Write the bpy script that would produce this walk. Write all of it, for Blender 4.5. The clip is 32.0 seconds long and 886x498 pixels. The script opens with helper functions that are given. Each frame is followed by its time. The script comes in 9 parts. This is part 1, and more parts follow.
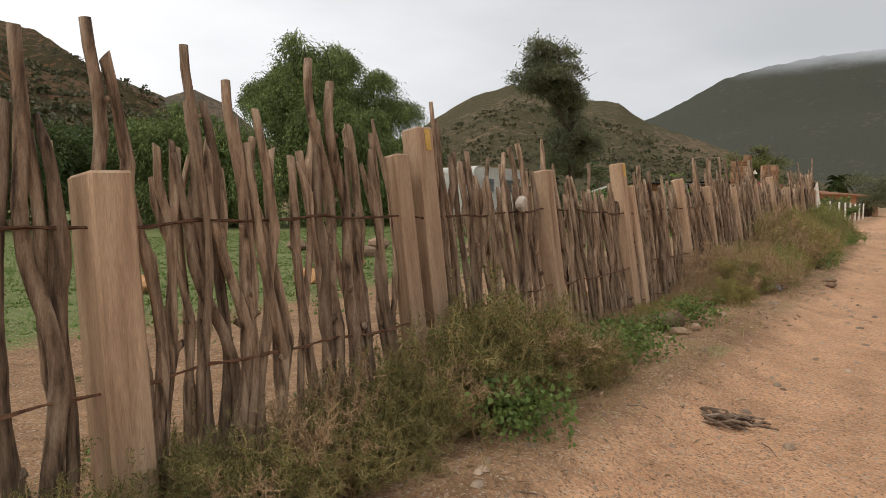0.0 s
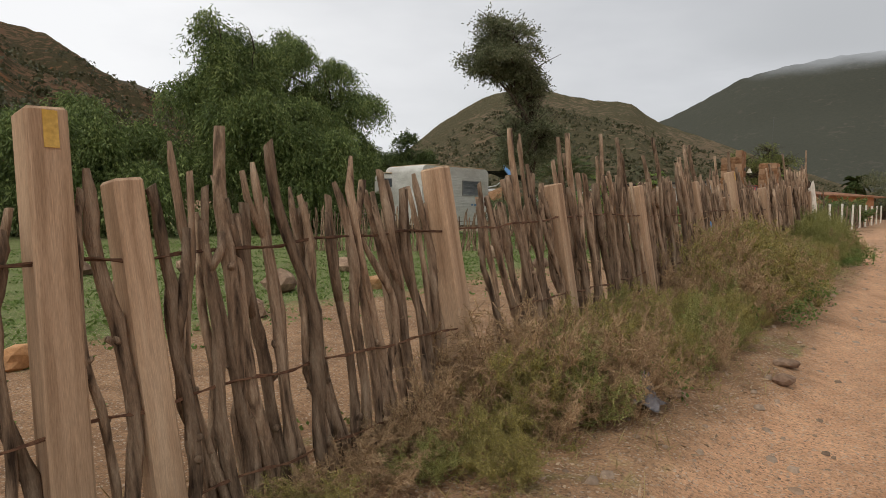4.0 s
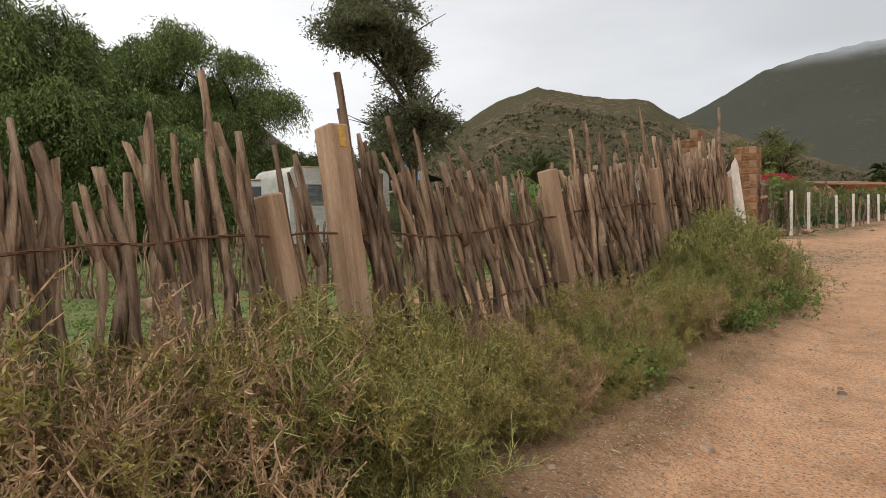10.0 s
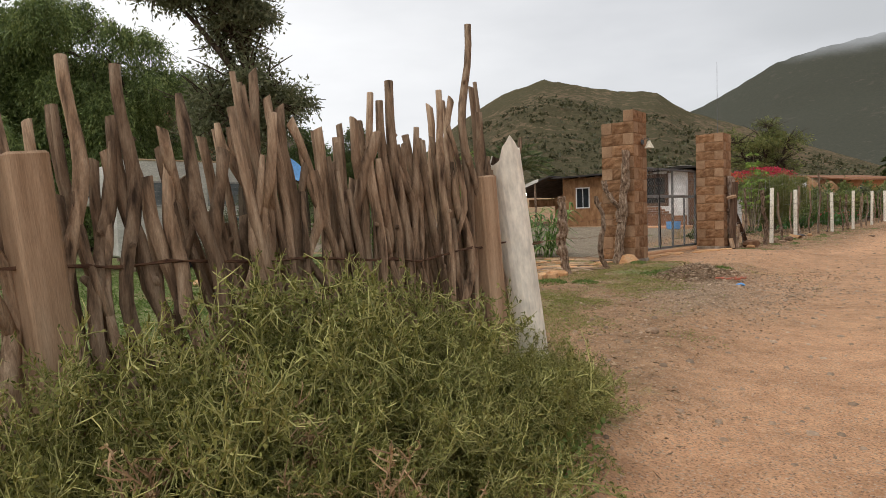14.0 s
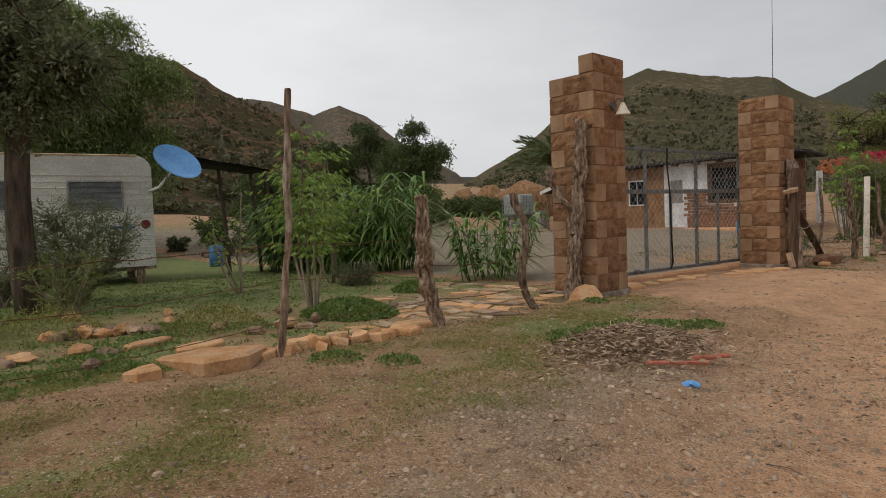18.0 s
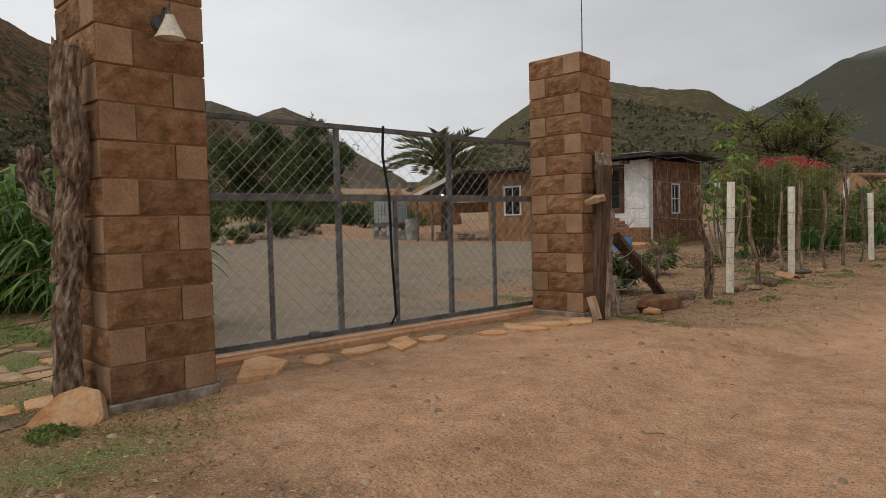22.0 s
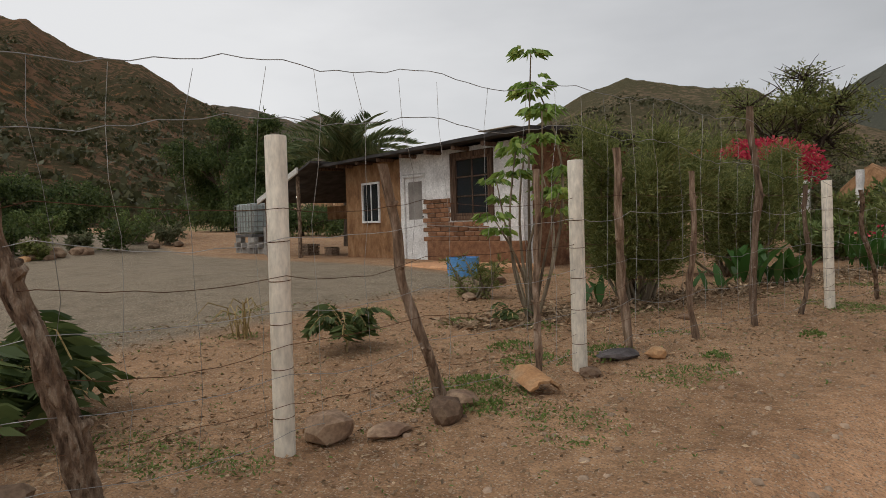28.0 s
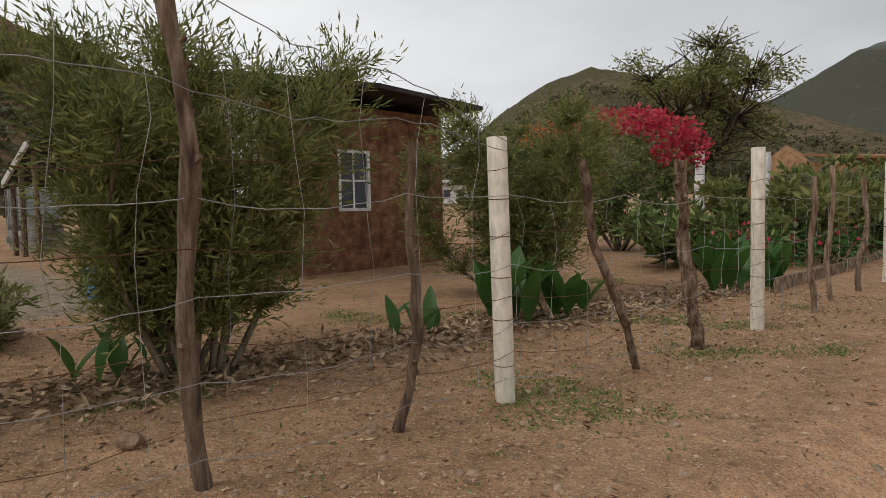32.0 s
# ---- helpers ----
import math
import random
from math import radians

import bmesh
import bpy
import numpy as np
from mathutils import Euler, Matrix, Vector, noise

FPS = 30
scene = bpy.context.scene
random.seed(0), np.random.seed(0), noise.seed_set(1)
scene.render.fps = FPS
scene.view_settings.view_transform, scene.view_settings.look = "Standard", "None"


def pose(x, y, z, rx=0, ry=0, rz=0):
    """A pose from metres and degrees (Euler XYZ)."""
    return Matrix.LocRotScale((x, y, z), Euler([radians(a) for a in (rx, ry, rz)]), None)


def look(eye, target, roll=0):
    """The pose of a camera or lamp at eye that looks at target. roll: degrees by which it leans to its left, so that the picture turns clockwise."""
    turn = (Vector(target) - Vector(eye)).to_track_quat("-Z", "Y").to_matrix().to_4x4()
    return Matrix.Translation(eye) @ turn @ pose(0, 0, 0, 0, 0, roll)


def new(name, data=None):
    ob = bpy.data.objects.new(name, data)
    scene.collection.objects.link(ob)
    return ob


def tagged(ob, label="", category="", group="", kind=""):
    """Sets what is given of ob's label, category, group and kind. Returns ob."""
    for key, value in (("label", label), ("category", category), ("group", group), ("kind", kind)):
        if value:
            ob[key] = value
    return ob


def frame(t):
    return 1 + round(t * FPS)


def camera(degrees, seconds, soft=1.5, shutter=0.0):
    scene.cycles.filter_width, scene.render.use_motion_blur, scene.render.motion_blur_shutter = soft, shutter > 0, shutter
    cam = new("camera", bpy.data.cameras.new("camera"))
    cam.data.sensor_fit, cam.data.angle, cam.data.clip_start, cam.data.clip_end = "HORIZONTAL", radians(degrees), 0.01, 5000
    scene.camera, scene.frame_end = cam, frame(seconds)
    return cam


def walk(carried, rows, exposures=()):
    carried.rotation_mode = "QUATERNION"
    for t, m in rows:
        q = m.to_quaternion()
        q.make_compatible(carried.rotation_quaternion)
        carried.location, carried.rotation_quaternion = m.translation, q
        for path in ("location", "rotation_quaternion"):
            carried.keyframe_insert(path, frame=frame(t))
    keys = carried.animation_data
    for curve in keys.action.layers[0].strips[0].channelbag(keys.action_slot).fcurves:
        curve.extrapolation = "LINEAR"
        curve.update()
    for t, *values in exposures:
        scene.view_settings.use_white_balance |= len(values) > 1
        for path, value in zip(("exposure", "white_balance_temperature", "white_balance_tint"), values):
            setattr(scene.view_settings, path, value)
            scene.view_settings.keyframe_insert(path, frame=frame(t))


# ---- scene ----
cam = camera(69.0, 32.0, soft=0.75)
PATH = [
    (0, (0.207, 3.245, 0.435), (-0.939, 4.881, 0.327), 0.7),
    (0.5, (0.24, 3.755, 0.456), (-0.887, 5.403, 0.346), 0.7),
    (1, (0.254, 4.298, 0.495), (-0.873, 5.946, 0.38), 0.6),
    (1.5, (0.315, 4.836, 0.548), (-0.81, 6.485, 0.435), 0.6),
    (2, (0.326, 5.367, 0.554), (-0.804, 7.014, 0.444), 0.6),
    (2.5, (0.387, 5.917, 0.566), (-0.757, 7.554, 0.458), 0.5),
    (4.5, (0.18, 8.147, 0.624), (-1.005, 9.755, 0.525), 0.7),
    (5, (0.186, 8.686, 0.67), (-0.983, 10.307, 0.586), 0.7),
    (5.5, (0.191, 9.202, 0.676), (-0.965, 10.832, 0.602), 0.7),
    (6, (0.247, 9.746, 0.691), (-0.905, 11.377, 0.594), 0.8),
    (6.5, (0.271, 10.266, 0.686), (-0.875, 11.902, 0.586), 0.8),
    (7, (0.325, 10.847, 0.711), (-0.821, 12.482, 0.605), 0.6),
    (7.5, (0.396, 11.471, 0.745), (-0.754, 13.105, 0.645), 0.7),
    (8, (0.422, 12.028, 0.751), (-0.751, 13.645, 0.661), 0.4),
    (8.5, (0.483, 12.579, 0.776), (-0.716, 14.178, 0.694), -0.3),
    (9, (0.468, 13.106, 0.757), (-0.754, 14.687, 0.684), -1.7),
    (9.5, (0.506, 13.661, 0.737), (-0.734, 15.228, 0.645), -1.6),
    (10, (0.534, 14.231, 0.723), (-0.709, 15.796, 0.643), -1.7),
    (10.5, (0.559, 14.802, 0.752), (-0.684, 16.366, 0.67), -2.0),
    (11, (0.589, 15.409, 0.794), (-0.646, 16.98, 0.713), -1.9),
    (11.5, (0.533, 16.043, 0.792), (-0.702, 17.615, 0.729), -2.1),
    (12, (0.52, 16.712, 0.796), (-0.716, 18.283, 0.749), -2.6),
    (12.5, (0.454, 17.333, 0.807), (-0.791, 18.896, 0.739), -2.1),
    (13, (0.496, 17.978, 0.862), (-0.774, 19.521, 0.782), -2.1),
    (13.5, (0.498, 18.633, 0.908), (-0.776, 20.172, 0.825), -1.7),
    (14, (0.481, 19.296, 0.944), (-0.785, 20.841, 0.846), -1.7),
    (14.5, (0.474, 19.976, 0.967), (-0.791, 21.522, 0.871), -1.8),
    (15, (0.495, 20.672, 0.959), (-0.791, 22.202, 0.878), -1.6),
    (15.5, (0.496, 21.384, 0.944), (-0.806, 22.899, 0.864), -2.0),
    (17.5, (0.17, 24.208, 0.998), (-1.299, 25.562, 0.914), -2.0),
    (18, (0.024, 24.923, 1.009), (-1.469, 26.25, 0.911), -2.1),
    (18.5, (-0.178, 25.63, 1.0), (-1.687, 26.937, 0.878), -2.0),
    (19, (-0.374, 26.298, 0.994), (-1.869, 27.62, 0.865), -2.0),
    (19.5, (-0.481, 26.959, 1.002), (-1.958, 28.302, 0.883), -1.9),
    (20, (-0.543, 27.653, 1.025), (-2.002, 29.018, 0.924), -1.9),
    (20.5, (-0.588, 28.331, 1.057), (-2.009, 29.735, 0.969), -1.7),
    (21, (-0.607, 29.008, 1.084), (-2.003, 30.437, 0.993), -1.6),
    (21.5, (-0.58, 29.69, 1.076), (-1.956, 31.14, 0.995), -1.5),
    (22, (-0.56, 30.332, 1.054), (-1.94, 31.777, 0.967), -1.4),
    (22.5, (-0.603, 31.006, 1.038), (-1.997, 32.436, 0.931), -1.5),
    (23, (-0.673, 31.645, 1.029), (-2.081, 33.062, 0.92), -1.7),
    (23.5, (-0.785, 32.294, 1.029), (-2.211, 33.691, 0.913), -1.5),
    (24, (-0.856, 32.965, 1.033), (-2.274, 34.372, 0.925), -1.4),
    (24.5, (-0.861, 33.663, 1.026), (-2.272, 35.075, 0.902), -1.4),
    (25, (-0.832, 34.37, 1.022), (-2.23, 35.796, 0.898), -1.7),
    (25.5, (-0.818, 35.088, 1.022), (-2.215, 36.514, 0.901), -1.4),
    (26, (-0.851, 35.783, 1.031), (-2.255, 37.203, 0.927), -1.4),
    (26.5, (-0.859, 36.47, 1.063), (-2.266, 37.889, 0.972), -1.3),
    (28.5, (-1.132, 39.151, 1.031), (-2.624, 40.481, 0.967), -1.6),
    (29, (-1.205, 39.832, 1.062), (-2.71, 41.148, 1.002), -1.5),
    (29.5, (-1.322, 40.538, 1.084), (-2.834, 41.845, 1.027), -1.8),
    (30, (-1.36, 41.229, 1.075), (-2.838, 42.576, 1.007), -1.7),
    (30.5, (-1.407, 41.906, 1.043), (-2.859, 43.281, 0.988), -1.5),
    (31, (-1.352, 42.572, 1.033), (-2.768, 43.983, 0.96), -1.3),
    (31.5, (-1.285, 43.2, 1.028), (-2.676, 44.633, 0.917), -1.2),
    (32, (-1.216, 43.853, 1.024), (-2.62, 45.273, 0.916), -1.3),
]
EXPOSURES = [(0, 0.24), (1, 0.08), (2, 0.14), (4.5, 0.1), (5, 0.24), (6, 0.08), (7, 0.18), (9, 0.24), (10, 0.34), (11, 0.32), (12, 0.18), (13, 0.1), (13.5, 0.16), (14, 0.3), (15, 0.19), (18, -0.1), (19, 0.14), (20, 0.18), (22, -0.14), (23, -0.22), (24, -0.2), (26, -0.1), (29, -0.18), (30, -0.02), (31, -0.04), (32, 0.02)]
walk(cam, [(t, look(eye, target, roll)) for t, eye, target, roll in PATH], EXPOSURES)


# ---- world, sun, exposure ----
def build_world():
    w = bpy.data.worlds.new("overcast_sky")
    scene.world = w
    w.use_nodes = True
    nt = w.node_tree
    nt.nodes.clear()
    N = nt.nodes.new
    L = nt.links.new
    out, bg = N("ShaderNodeOutputWorld"), N("ShaderNodeBackground")
    sky = N("ShaderNodeTexSky")
    sky.sky_type = "NISHITA"
    sky.sun_disc = False
    sky.sun_elevation, sky.sun_rotation = radians(50), radians(200)
    tc, mp = N("ShaderNodeTexCoord"), N("ShaderNodeMapping")
    mp.inputs["Scale"].default_value = (1.0, 1.0, 3.2)
    nz = N("ShaderNodeTexNoise")
    nz.inputs["Scale"].default_value, nz.inputs["Detail"].default_value = 1.6, 5.0
    nz.inputs["Roughness"].default_value = 0.55
    ramp = N("ShaderNodeValToRGB")
    ramp.color_ramp.elements[0].position, ramp.color_ramp.elements[1].position = 0.32, 0.68
    ramp.color_ramp.elements[0].color = (4.5, 4.58, 4.75, 1)
    ramp.color_ramp.elements[1].color = (8.3, 8.3, 8.35, 1)
    mix = N("ShaderNodeMix")
    mix.data_type = "RGBA"
    mix.inputs["Factor"].default_value = 0.94
    L(tc.outputs["Generated"], mp.inputs["Vector"])
    L(mp.outputs["Vector"], nz.inputs["Vector"])
    # the cloud is thinner, and so brighter, on the sun's side
    side = N("ShaderNodeVectorMath")
    side.operation = "DOT_PRODUCT"
    side.inputs[1].default_value = (-0.25, -0.33, 0.0)
    thin = N("ShaderNodeMath")
    thin.operation = "MULTIPLY_ADD"
    thin.inputs[1].default_value, thin.inputs[2].default_value = 0.45, 0.37
    total = N("ShaderNodeMath")
    L(tc.outputs["Generated"], side.inputs[0])
    L(nz.outputs["Fac"], thin.inputs[0])
    L(thin.outputs[0], total.inputs[0])
    L(side.outputs["Value"], total.inputs[1])
    L(total.outputs[0], ramp.inputs["Fac"])
    L(sky.outputs["Color"], mix.inputs["A"])
    L(ramp.outputs["Color"], mix.inputs["B"])
    L(mix.outputs["Result"], bg.inputs["Color"])
    bg.inputs["Strength"].default_value = 0.11
    L(bg.outputs["Background"], out.inputs["Surface"])
    sun = new("sun", bpy.data.lights.new("sun", "SUN"))
    sun.data.energy, sun.data.angle, sun.data.color = 0.9, radians(25), (1.0, 0.96, 0.9)
    sun.matrix_world = look((0, 0, 60), (14, 40, 0))


build_world()



# ---- mesh helpers ----
class Geo:
    """Gathers vertices and faces for one mesh."""

    def __init__(self):
        self.v, self.f, self.m = [], [], []

    def add(self, verts, faces, mi=0):
        o = len(self.v)
        self.v.extend(verts)
        self.f.extend([tuple(i + o for i in q) for q in faces])
        self.m.extend([mi] * len(faces))

    def box(self, x0, x1, y0, y1, z0, z1, b=0.0, mi=0):
        """A box with chamfered edges."""
        if b <= 0:
            self.add([(x, y, z) for x in (x0, x1) for y in (y0, y1) for z in (z0, z1)],
                     [(0, 1, 3, 2), (4, 6, 7, 5), (0, 4, 5, 1), (2, 3, 7, 6), (0, 2, 6, 4), (1, 5, 7, 3)], mi)
            return
        c = [(x0 + x1) / 2, (y0 + y1) / 2, (z0 + z1) / 2]
        h = [(x1 - x0) / 2, (y1 - y0) / 2, (z1 - z0) / 2]
        b = min(b, min(h) * 0.9)
        vs, idx = [], {}
        for sx in (-1, 1):
            for sy in (-1, 1):
                for sz in (-1, 1):
                    s = (sx, sy, sz)
                    for a in range(3):
                        idx[s, a] = len(vs)
                        vs.append(tuple(c[k] + s[k] * (h[k] if k == a else h[k] - b) for k in range(3)))
        fs = []
        for a in range(3):
            u, w = [k for k in range(3) if k != a]
            for s0 in (-1, 1):
                q = []
                for su, sw in ((-1, -1), (1, -1), (1, 1), (-1, 1)):
                    s = [0, 0, 0]
                    s[a], s[u], s[w] = s0, su, sw
                    q.append(idx[tuple(s), a])
                flip = (s0 > 0) == (a == 1)
                fs.append(tuple(q[::-1]) if flip else tuple(q))
            for su in (-1, 1):
                for sw in (-1, 1):
                    s, t = [0, 0, 0], [0, 0, 0]
                    s[a], s[u], s[w], t[a], t[u], t[w] = -1, su, sw, 1, su, sw
                    fs.append((idx[tuple(s), u], idx[tuple(t), u], idx[tuple(t), w], idx[tuple(s), w]))
        for sx in (-1, 1):
            for sy in (-1, 1):
                for sz in (-1, 1):
                    fs.append(tuple(idx[(sx, sy, sz), a] for a in range(3)))
        self.add(vs, fs, mi)

    def tube(self, pts, rads, n=6, caps=True, mi=0, twist=0.0, wob=0.0):
        pts = [Vector(p) for p in pts]
        if isinstance(rads, (int, float)):
            rads = [rads] * len(pts)
        vs, fs = [], []
        ref = Vector((0.31, 0.17, 0.93))
        for i, p in enumerate(pts):
            d = (pts[min(i + 1, len(pts) - 1)] - pts[max(i - 1, 0)])
            d = d.normalized() if d.length > 1e-9 else Vector((0, 0, 1))
            if abs(d.dot(ref)) > 0.96:
                ref = Vector((1, 0.1, 0))
            u = d.cross(ref).normalized()
            w = d.cross(u)
            for k in range(n):
                a = 2 * math.pi * k / n + twist * i
                r = rads[i] * (1 + (random.uniform(-wob, wob) if wob else 0))
                vs.append(tuple(p + (u * math.cos(a) + w * math.sin(a)) * r))
        for i in range(len(pts) - 1):
            for k in range(n):
                a, b = i * n + k, i * n + (k + 1) % n
                fs.append((a, b, b + n, a + n))
        if caps:
            fs.append(tuple(range(n))[::-1])
            fs.append(tuple((len(pts) - 1) * n + k for k in range(n)))
        self.add(vs, fs, mi)

    def rock(self, c, s, seed=0, mi=0, rz=0.0, rough=0.25):
        vs = []
        ca, sa = math.cos(rz), math.sin(rz)
        for p in ICO_V:
            n = noise.noise(Vector(p) * 1.3 + Vector((seed * 3.1, seed * 1.7, 0))) * rough
            n += noise.noise(Vector(p) * 3.1 + Vector((0, seed * 2.3, seed))) * rough * 0.5
            q = [p[k] * (1 + n) * s[k] for k in range(3)]
            vs.append((c[0] + q[0] * ca - q[1] * sa, c[1] + q[0] * sa + q[1] * ca, c[2] + q[2]))
        self.add(vs, ICO_F, mi)

    def mesh(self, name, mats, smooth=False):
        me = bpy.data.meshes.new(name)
        me.from_pydata(self.v, [], self.f)
        for m in mats if isinstance(mats, (list, tuple)) else [mats]:
            me.materials.append(m)
        if any(self.m):
            me.polygons.foreach_set("material_index", self.m)
        if smooth:
            me.polygons.foreach_set("use_smooth", [True] * len(me.polygons))
        me.update()
        return me

    def obj(self, name, mats, parent=None, at=None, smooth=False, label=""):
        ob = new(name, self.mesh(name, mats, smooth))
        if parent:
            ob.parent = parent
        if at is not None:
            ob.matrix_basis = at if isinstance(at, Matrix) else Matrix.Translation(at)
        if label:
            ob["label"] = label
        return ob


def make_ico():
    bm = bmesh.new()
    bmesh.ops.create_icosphere(bm, subdivisions=2, radius=1)
    v = [tuple(x.co) for x in bm.verts]
    f = [tuple(x.index for x in fc.verts) for fc in bm.faces]
    bm.free()
    return v, f


ICO_V, ICO_F = make_ico()


def thing(name, at, label, category, group="", kind=""):
    """An Empty at a thing's base, to which its parts are parented."""
    ob = new(name)
    ob.empty_display_size = 0.2
    ob.matrix_basis = at if isinstance(at, Matrix) else Matrix.Translation(at)
    return tagged(ob, label, category, group, kind)


def share(name, me, parent, m, label=""):
    """One more object on a mesh that is already there."""
    ob = new(name, me)
    ob.parent = parent
    ob.matrix_basis = m
    if label:
        ob["label"] = label
    return ob


def quads(name, V, mat, smooth=False):
    """A mesh of loose four-cornered leaves from an array (n, 4, 3)."""
    V = np.asarray(V, dtype=np.float32).reshape(-1, 4, 3)
    n = len(V)
    me = bpy.data.meshes.new(name)
    me.vertices.add(4 * n)
    me.vertices.foreach_set("co", V.ravel())
    me.loops.add(4 * n)
    me.loops.foreach_set("vertex_index", np.arange(4 * n, dtype=np.int32))
    me.polygons.add(n)
    me.polygons.foreach_set("loop_start", np.arange(0, 4 * n, 4, dtype=np.int32))
    me.update(calc_edges=True)
    me.materials.append(mat)
    return me


def leaf_quads(P, D, length, width, rng, fold=0.0):
    """Diamond leaves at P along D, with random roll."""
    P, D = np.asarray(P, float), np.asarray(D, float)
    n = len(P)
    D = D / np.maximum(np.linalg.norm(D, axis=1, keepdims=True), 1e-9)
    R = rng.normal(size=(n, 3))
    U = np.cross(D, R)
    U /= np.maximum(np.linalg.norm(U, axis=1, keepdims=True), 1e-9)
    length = np.broadcast_to(np.asarray(length, float), (n,))[:, None]
    width = np.broadcast_to(np.asarray(width, float), (n,))[:, None]
    a = P
    b = P + D * length * 0.45 + U * width * 0.5
    c = P + D * length
    d = P + D * length * 0.45 - U * width * 0.5
    if fold:
        W = np.cross(D, U)
        a, c = a - W * width * fold, c - W * width * fold
    return np.stack([a, b, c, d], 1)


def smooth01(x):
    x = min(1.0, max(0.0, x))
    return x * x * (3 - 2 * x)


def lerp_table(t, x):
    if x <= t[0][0]:
        return t[0][1]
    for (x0, y0), (x1, y1) in zip(t, t[1:]):
        if x <= x1:
            return y0 + (y1 - y0) * (x - x0) / (x1 - x0)
    return t[-1][1]


# ---- the lie of the land ----
LEVEL = [(-400, -6), (-40, -1.5), (0, -0.6), (5, -0.46), (10, -0.34), (15, -0.22), (22, -0.08), (28, -0.08), (36, -0.08),
         (40, -0.1), (43, -0.01), (47, 0.0), (50, 0.0), (80, 0.5), (300, 5), (800, 12)]


def road_left(y):
    """Where the road's left edge runs."""
    e = lerp_table([(-5, -0.8), (5, -0.72), (12, -0.35), (20, -0.4), (23, -0.9), (27, -1.6), (31, -2.6), (35, -2.8), (39, -2.2), (44, -1.9), (50, -1.7), (80, -1.0)], y)
    return e + 0.12 * noise.noise(Vector((0, y * 0.9, 3)))


def gz(x, y):
    """Height of the ground."""
    z = lerp_table(LEVEL, y)
    e = road_left(y)
    z -= 0.10 * smooth01((x - e + 0.3) / 0.7)
    if y > 30:
        z += 0.30 * smooth01((-x - 5.5) / 7.0) * smooth01((y - 32) / 12)
    if x < -18:
        z += 0.02 * (-18 - x) if x > -60 else 0.84 + 0.06 * (-60 - x)
    if x < -22 and 30 < y < 54:
        z += 0.55 * smooth01((-22 - x) / 5) * smooth01((y - 30) / 4) * smooth01((54 - y) / 4)
    if x > 8:
        z -= 0.01 * min(x - 8, 60)
    if -9 < x < 6 and -2 < y < 56:
        p = Vector((x, y, 0))
        road = smooth01((x - e) / 0.6)
        z += 0.030 * noise.noise(p * 1.1) * (1 - 0.5 * road) + 0.012 * noise.noise(p * 3.7) + 0.007 * noise.noise(p * 9.0)
        for rut in (0.9, 2.5):
            d = (x - e - rut - 0.15 * noise.noise(Vector((0, y * 0.5, rut)))) / 0.22
            z -= 0.022 * math.exp(-d * d) * (1 + 0.3 * noise.noise(Vector((0, y * 6, 1))))
        b = (x - e + 0.15) / 0.2
        z += 0.02 * math.exp(-b * b)
    return z


# ---- materials ----
def nodes_of(name):
    m = bpy.data.materials.new(name)
    m.use_nodes = True
    nt = m.node_tree
    return m, nt, nt.nodes["Principled BSDF"]


def ramp_node(nt, fac, stops):
    r = nt.nodes.new("ShaderNodeValToRGB")
    els = r.color_ramp.elements
    while len(els) < len(stops):
        els.new(0.5)
    for e, (p, c) in zip(els, stops):
        e.position, e.color = p, (*c, 1)
    nt.links.new(fac, r.inputs["Fac"])
    return r.outputs["Color"]


def tex_noise(nt, vec, scale, detail=4.0, rough=0.55, dist=0.0):
    n = nt.nodes.new("ShaderNodeTexNoise")
    n.inputs["Scale"].default_value, n.inputs["Detail"].default_value = scale, detail
    n.inputs["Roughness"].default_value, n.inputs["Distortion"].default_value = rough, dist
    nt.links.new(vec, n.inputs["Vector"])
    return n.outputs["Fac"]


def mix_rgb(nt, fac, a, b, mode="MIX"):
    m = nt.nodes.new("ShaderNodeMix")
    m.data_type, m.blend_type = "RGBA", mode
    for key, v in (("Factor", fac), ("A", a), ("B", b)):
        s = m.inputs[key]
        if isinstance(v, (int, float)):
            s.default_value = v
        elif isinstance(v, tuple):
            s.default_value = (*v, 1)
        else:
            nt.links.new(v, s)
    return m.outputs["Result"]


def math_node(nt, op, a, b=0.5):
    m = nt.nodes.new("ShaderNodeMath")
    m.operation = op
    for i, v in enumerate((a, b)):
        if isinstance(v, (int, float)):
            m.inputs[i].default_value = v
        else:
            nt.links.new(v, m.inputs[i])
    return m.outputs[0]


def coords(nt, scale=(1, 1, 1), kind="Object"):
    tc, mp = nt.nodes.new("ShaderNodeTexCoord"), nt.nodes.new("ShaderNodeMapping")
    mp.inputs["Scale"].default_value = scale
    nt.links.new(tc.outputs[kind], mp.inputs["Vector"])
    return mp.outputs["Vector"]


def bump(nt, bsdf, height, strength=0.4, dist=0.01):
    b = nt.nodes.new("ShaderNodeBump")
    b.inputs["Strength"].default_value, b.inputs["Distance"].default_value = strength, dist
    nt.links.new(height, b.inputs["Height"])
    nt.links.new(b.outputs["Normal"], bsdf.inputs["Normal"])


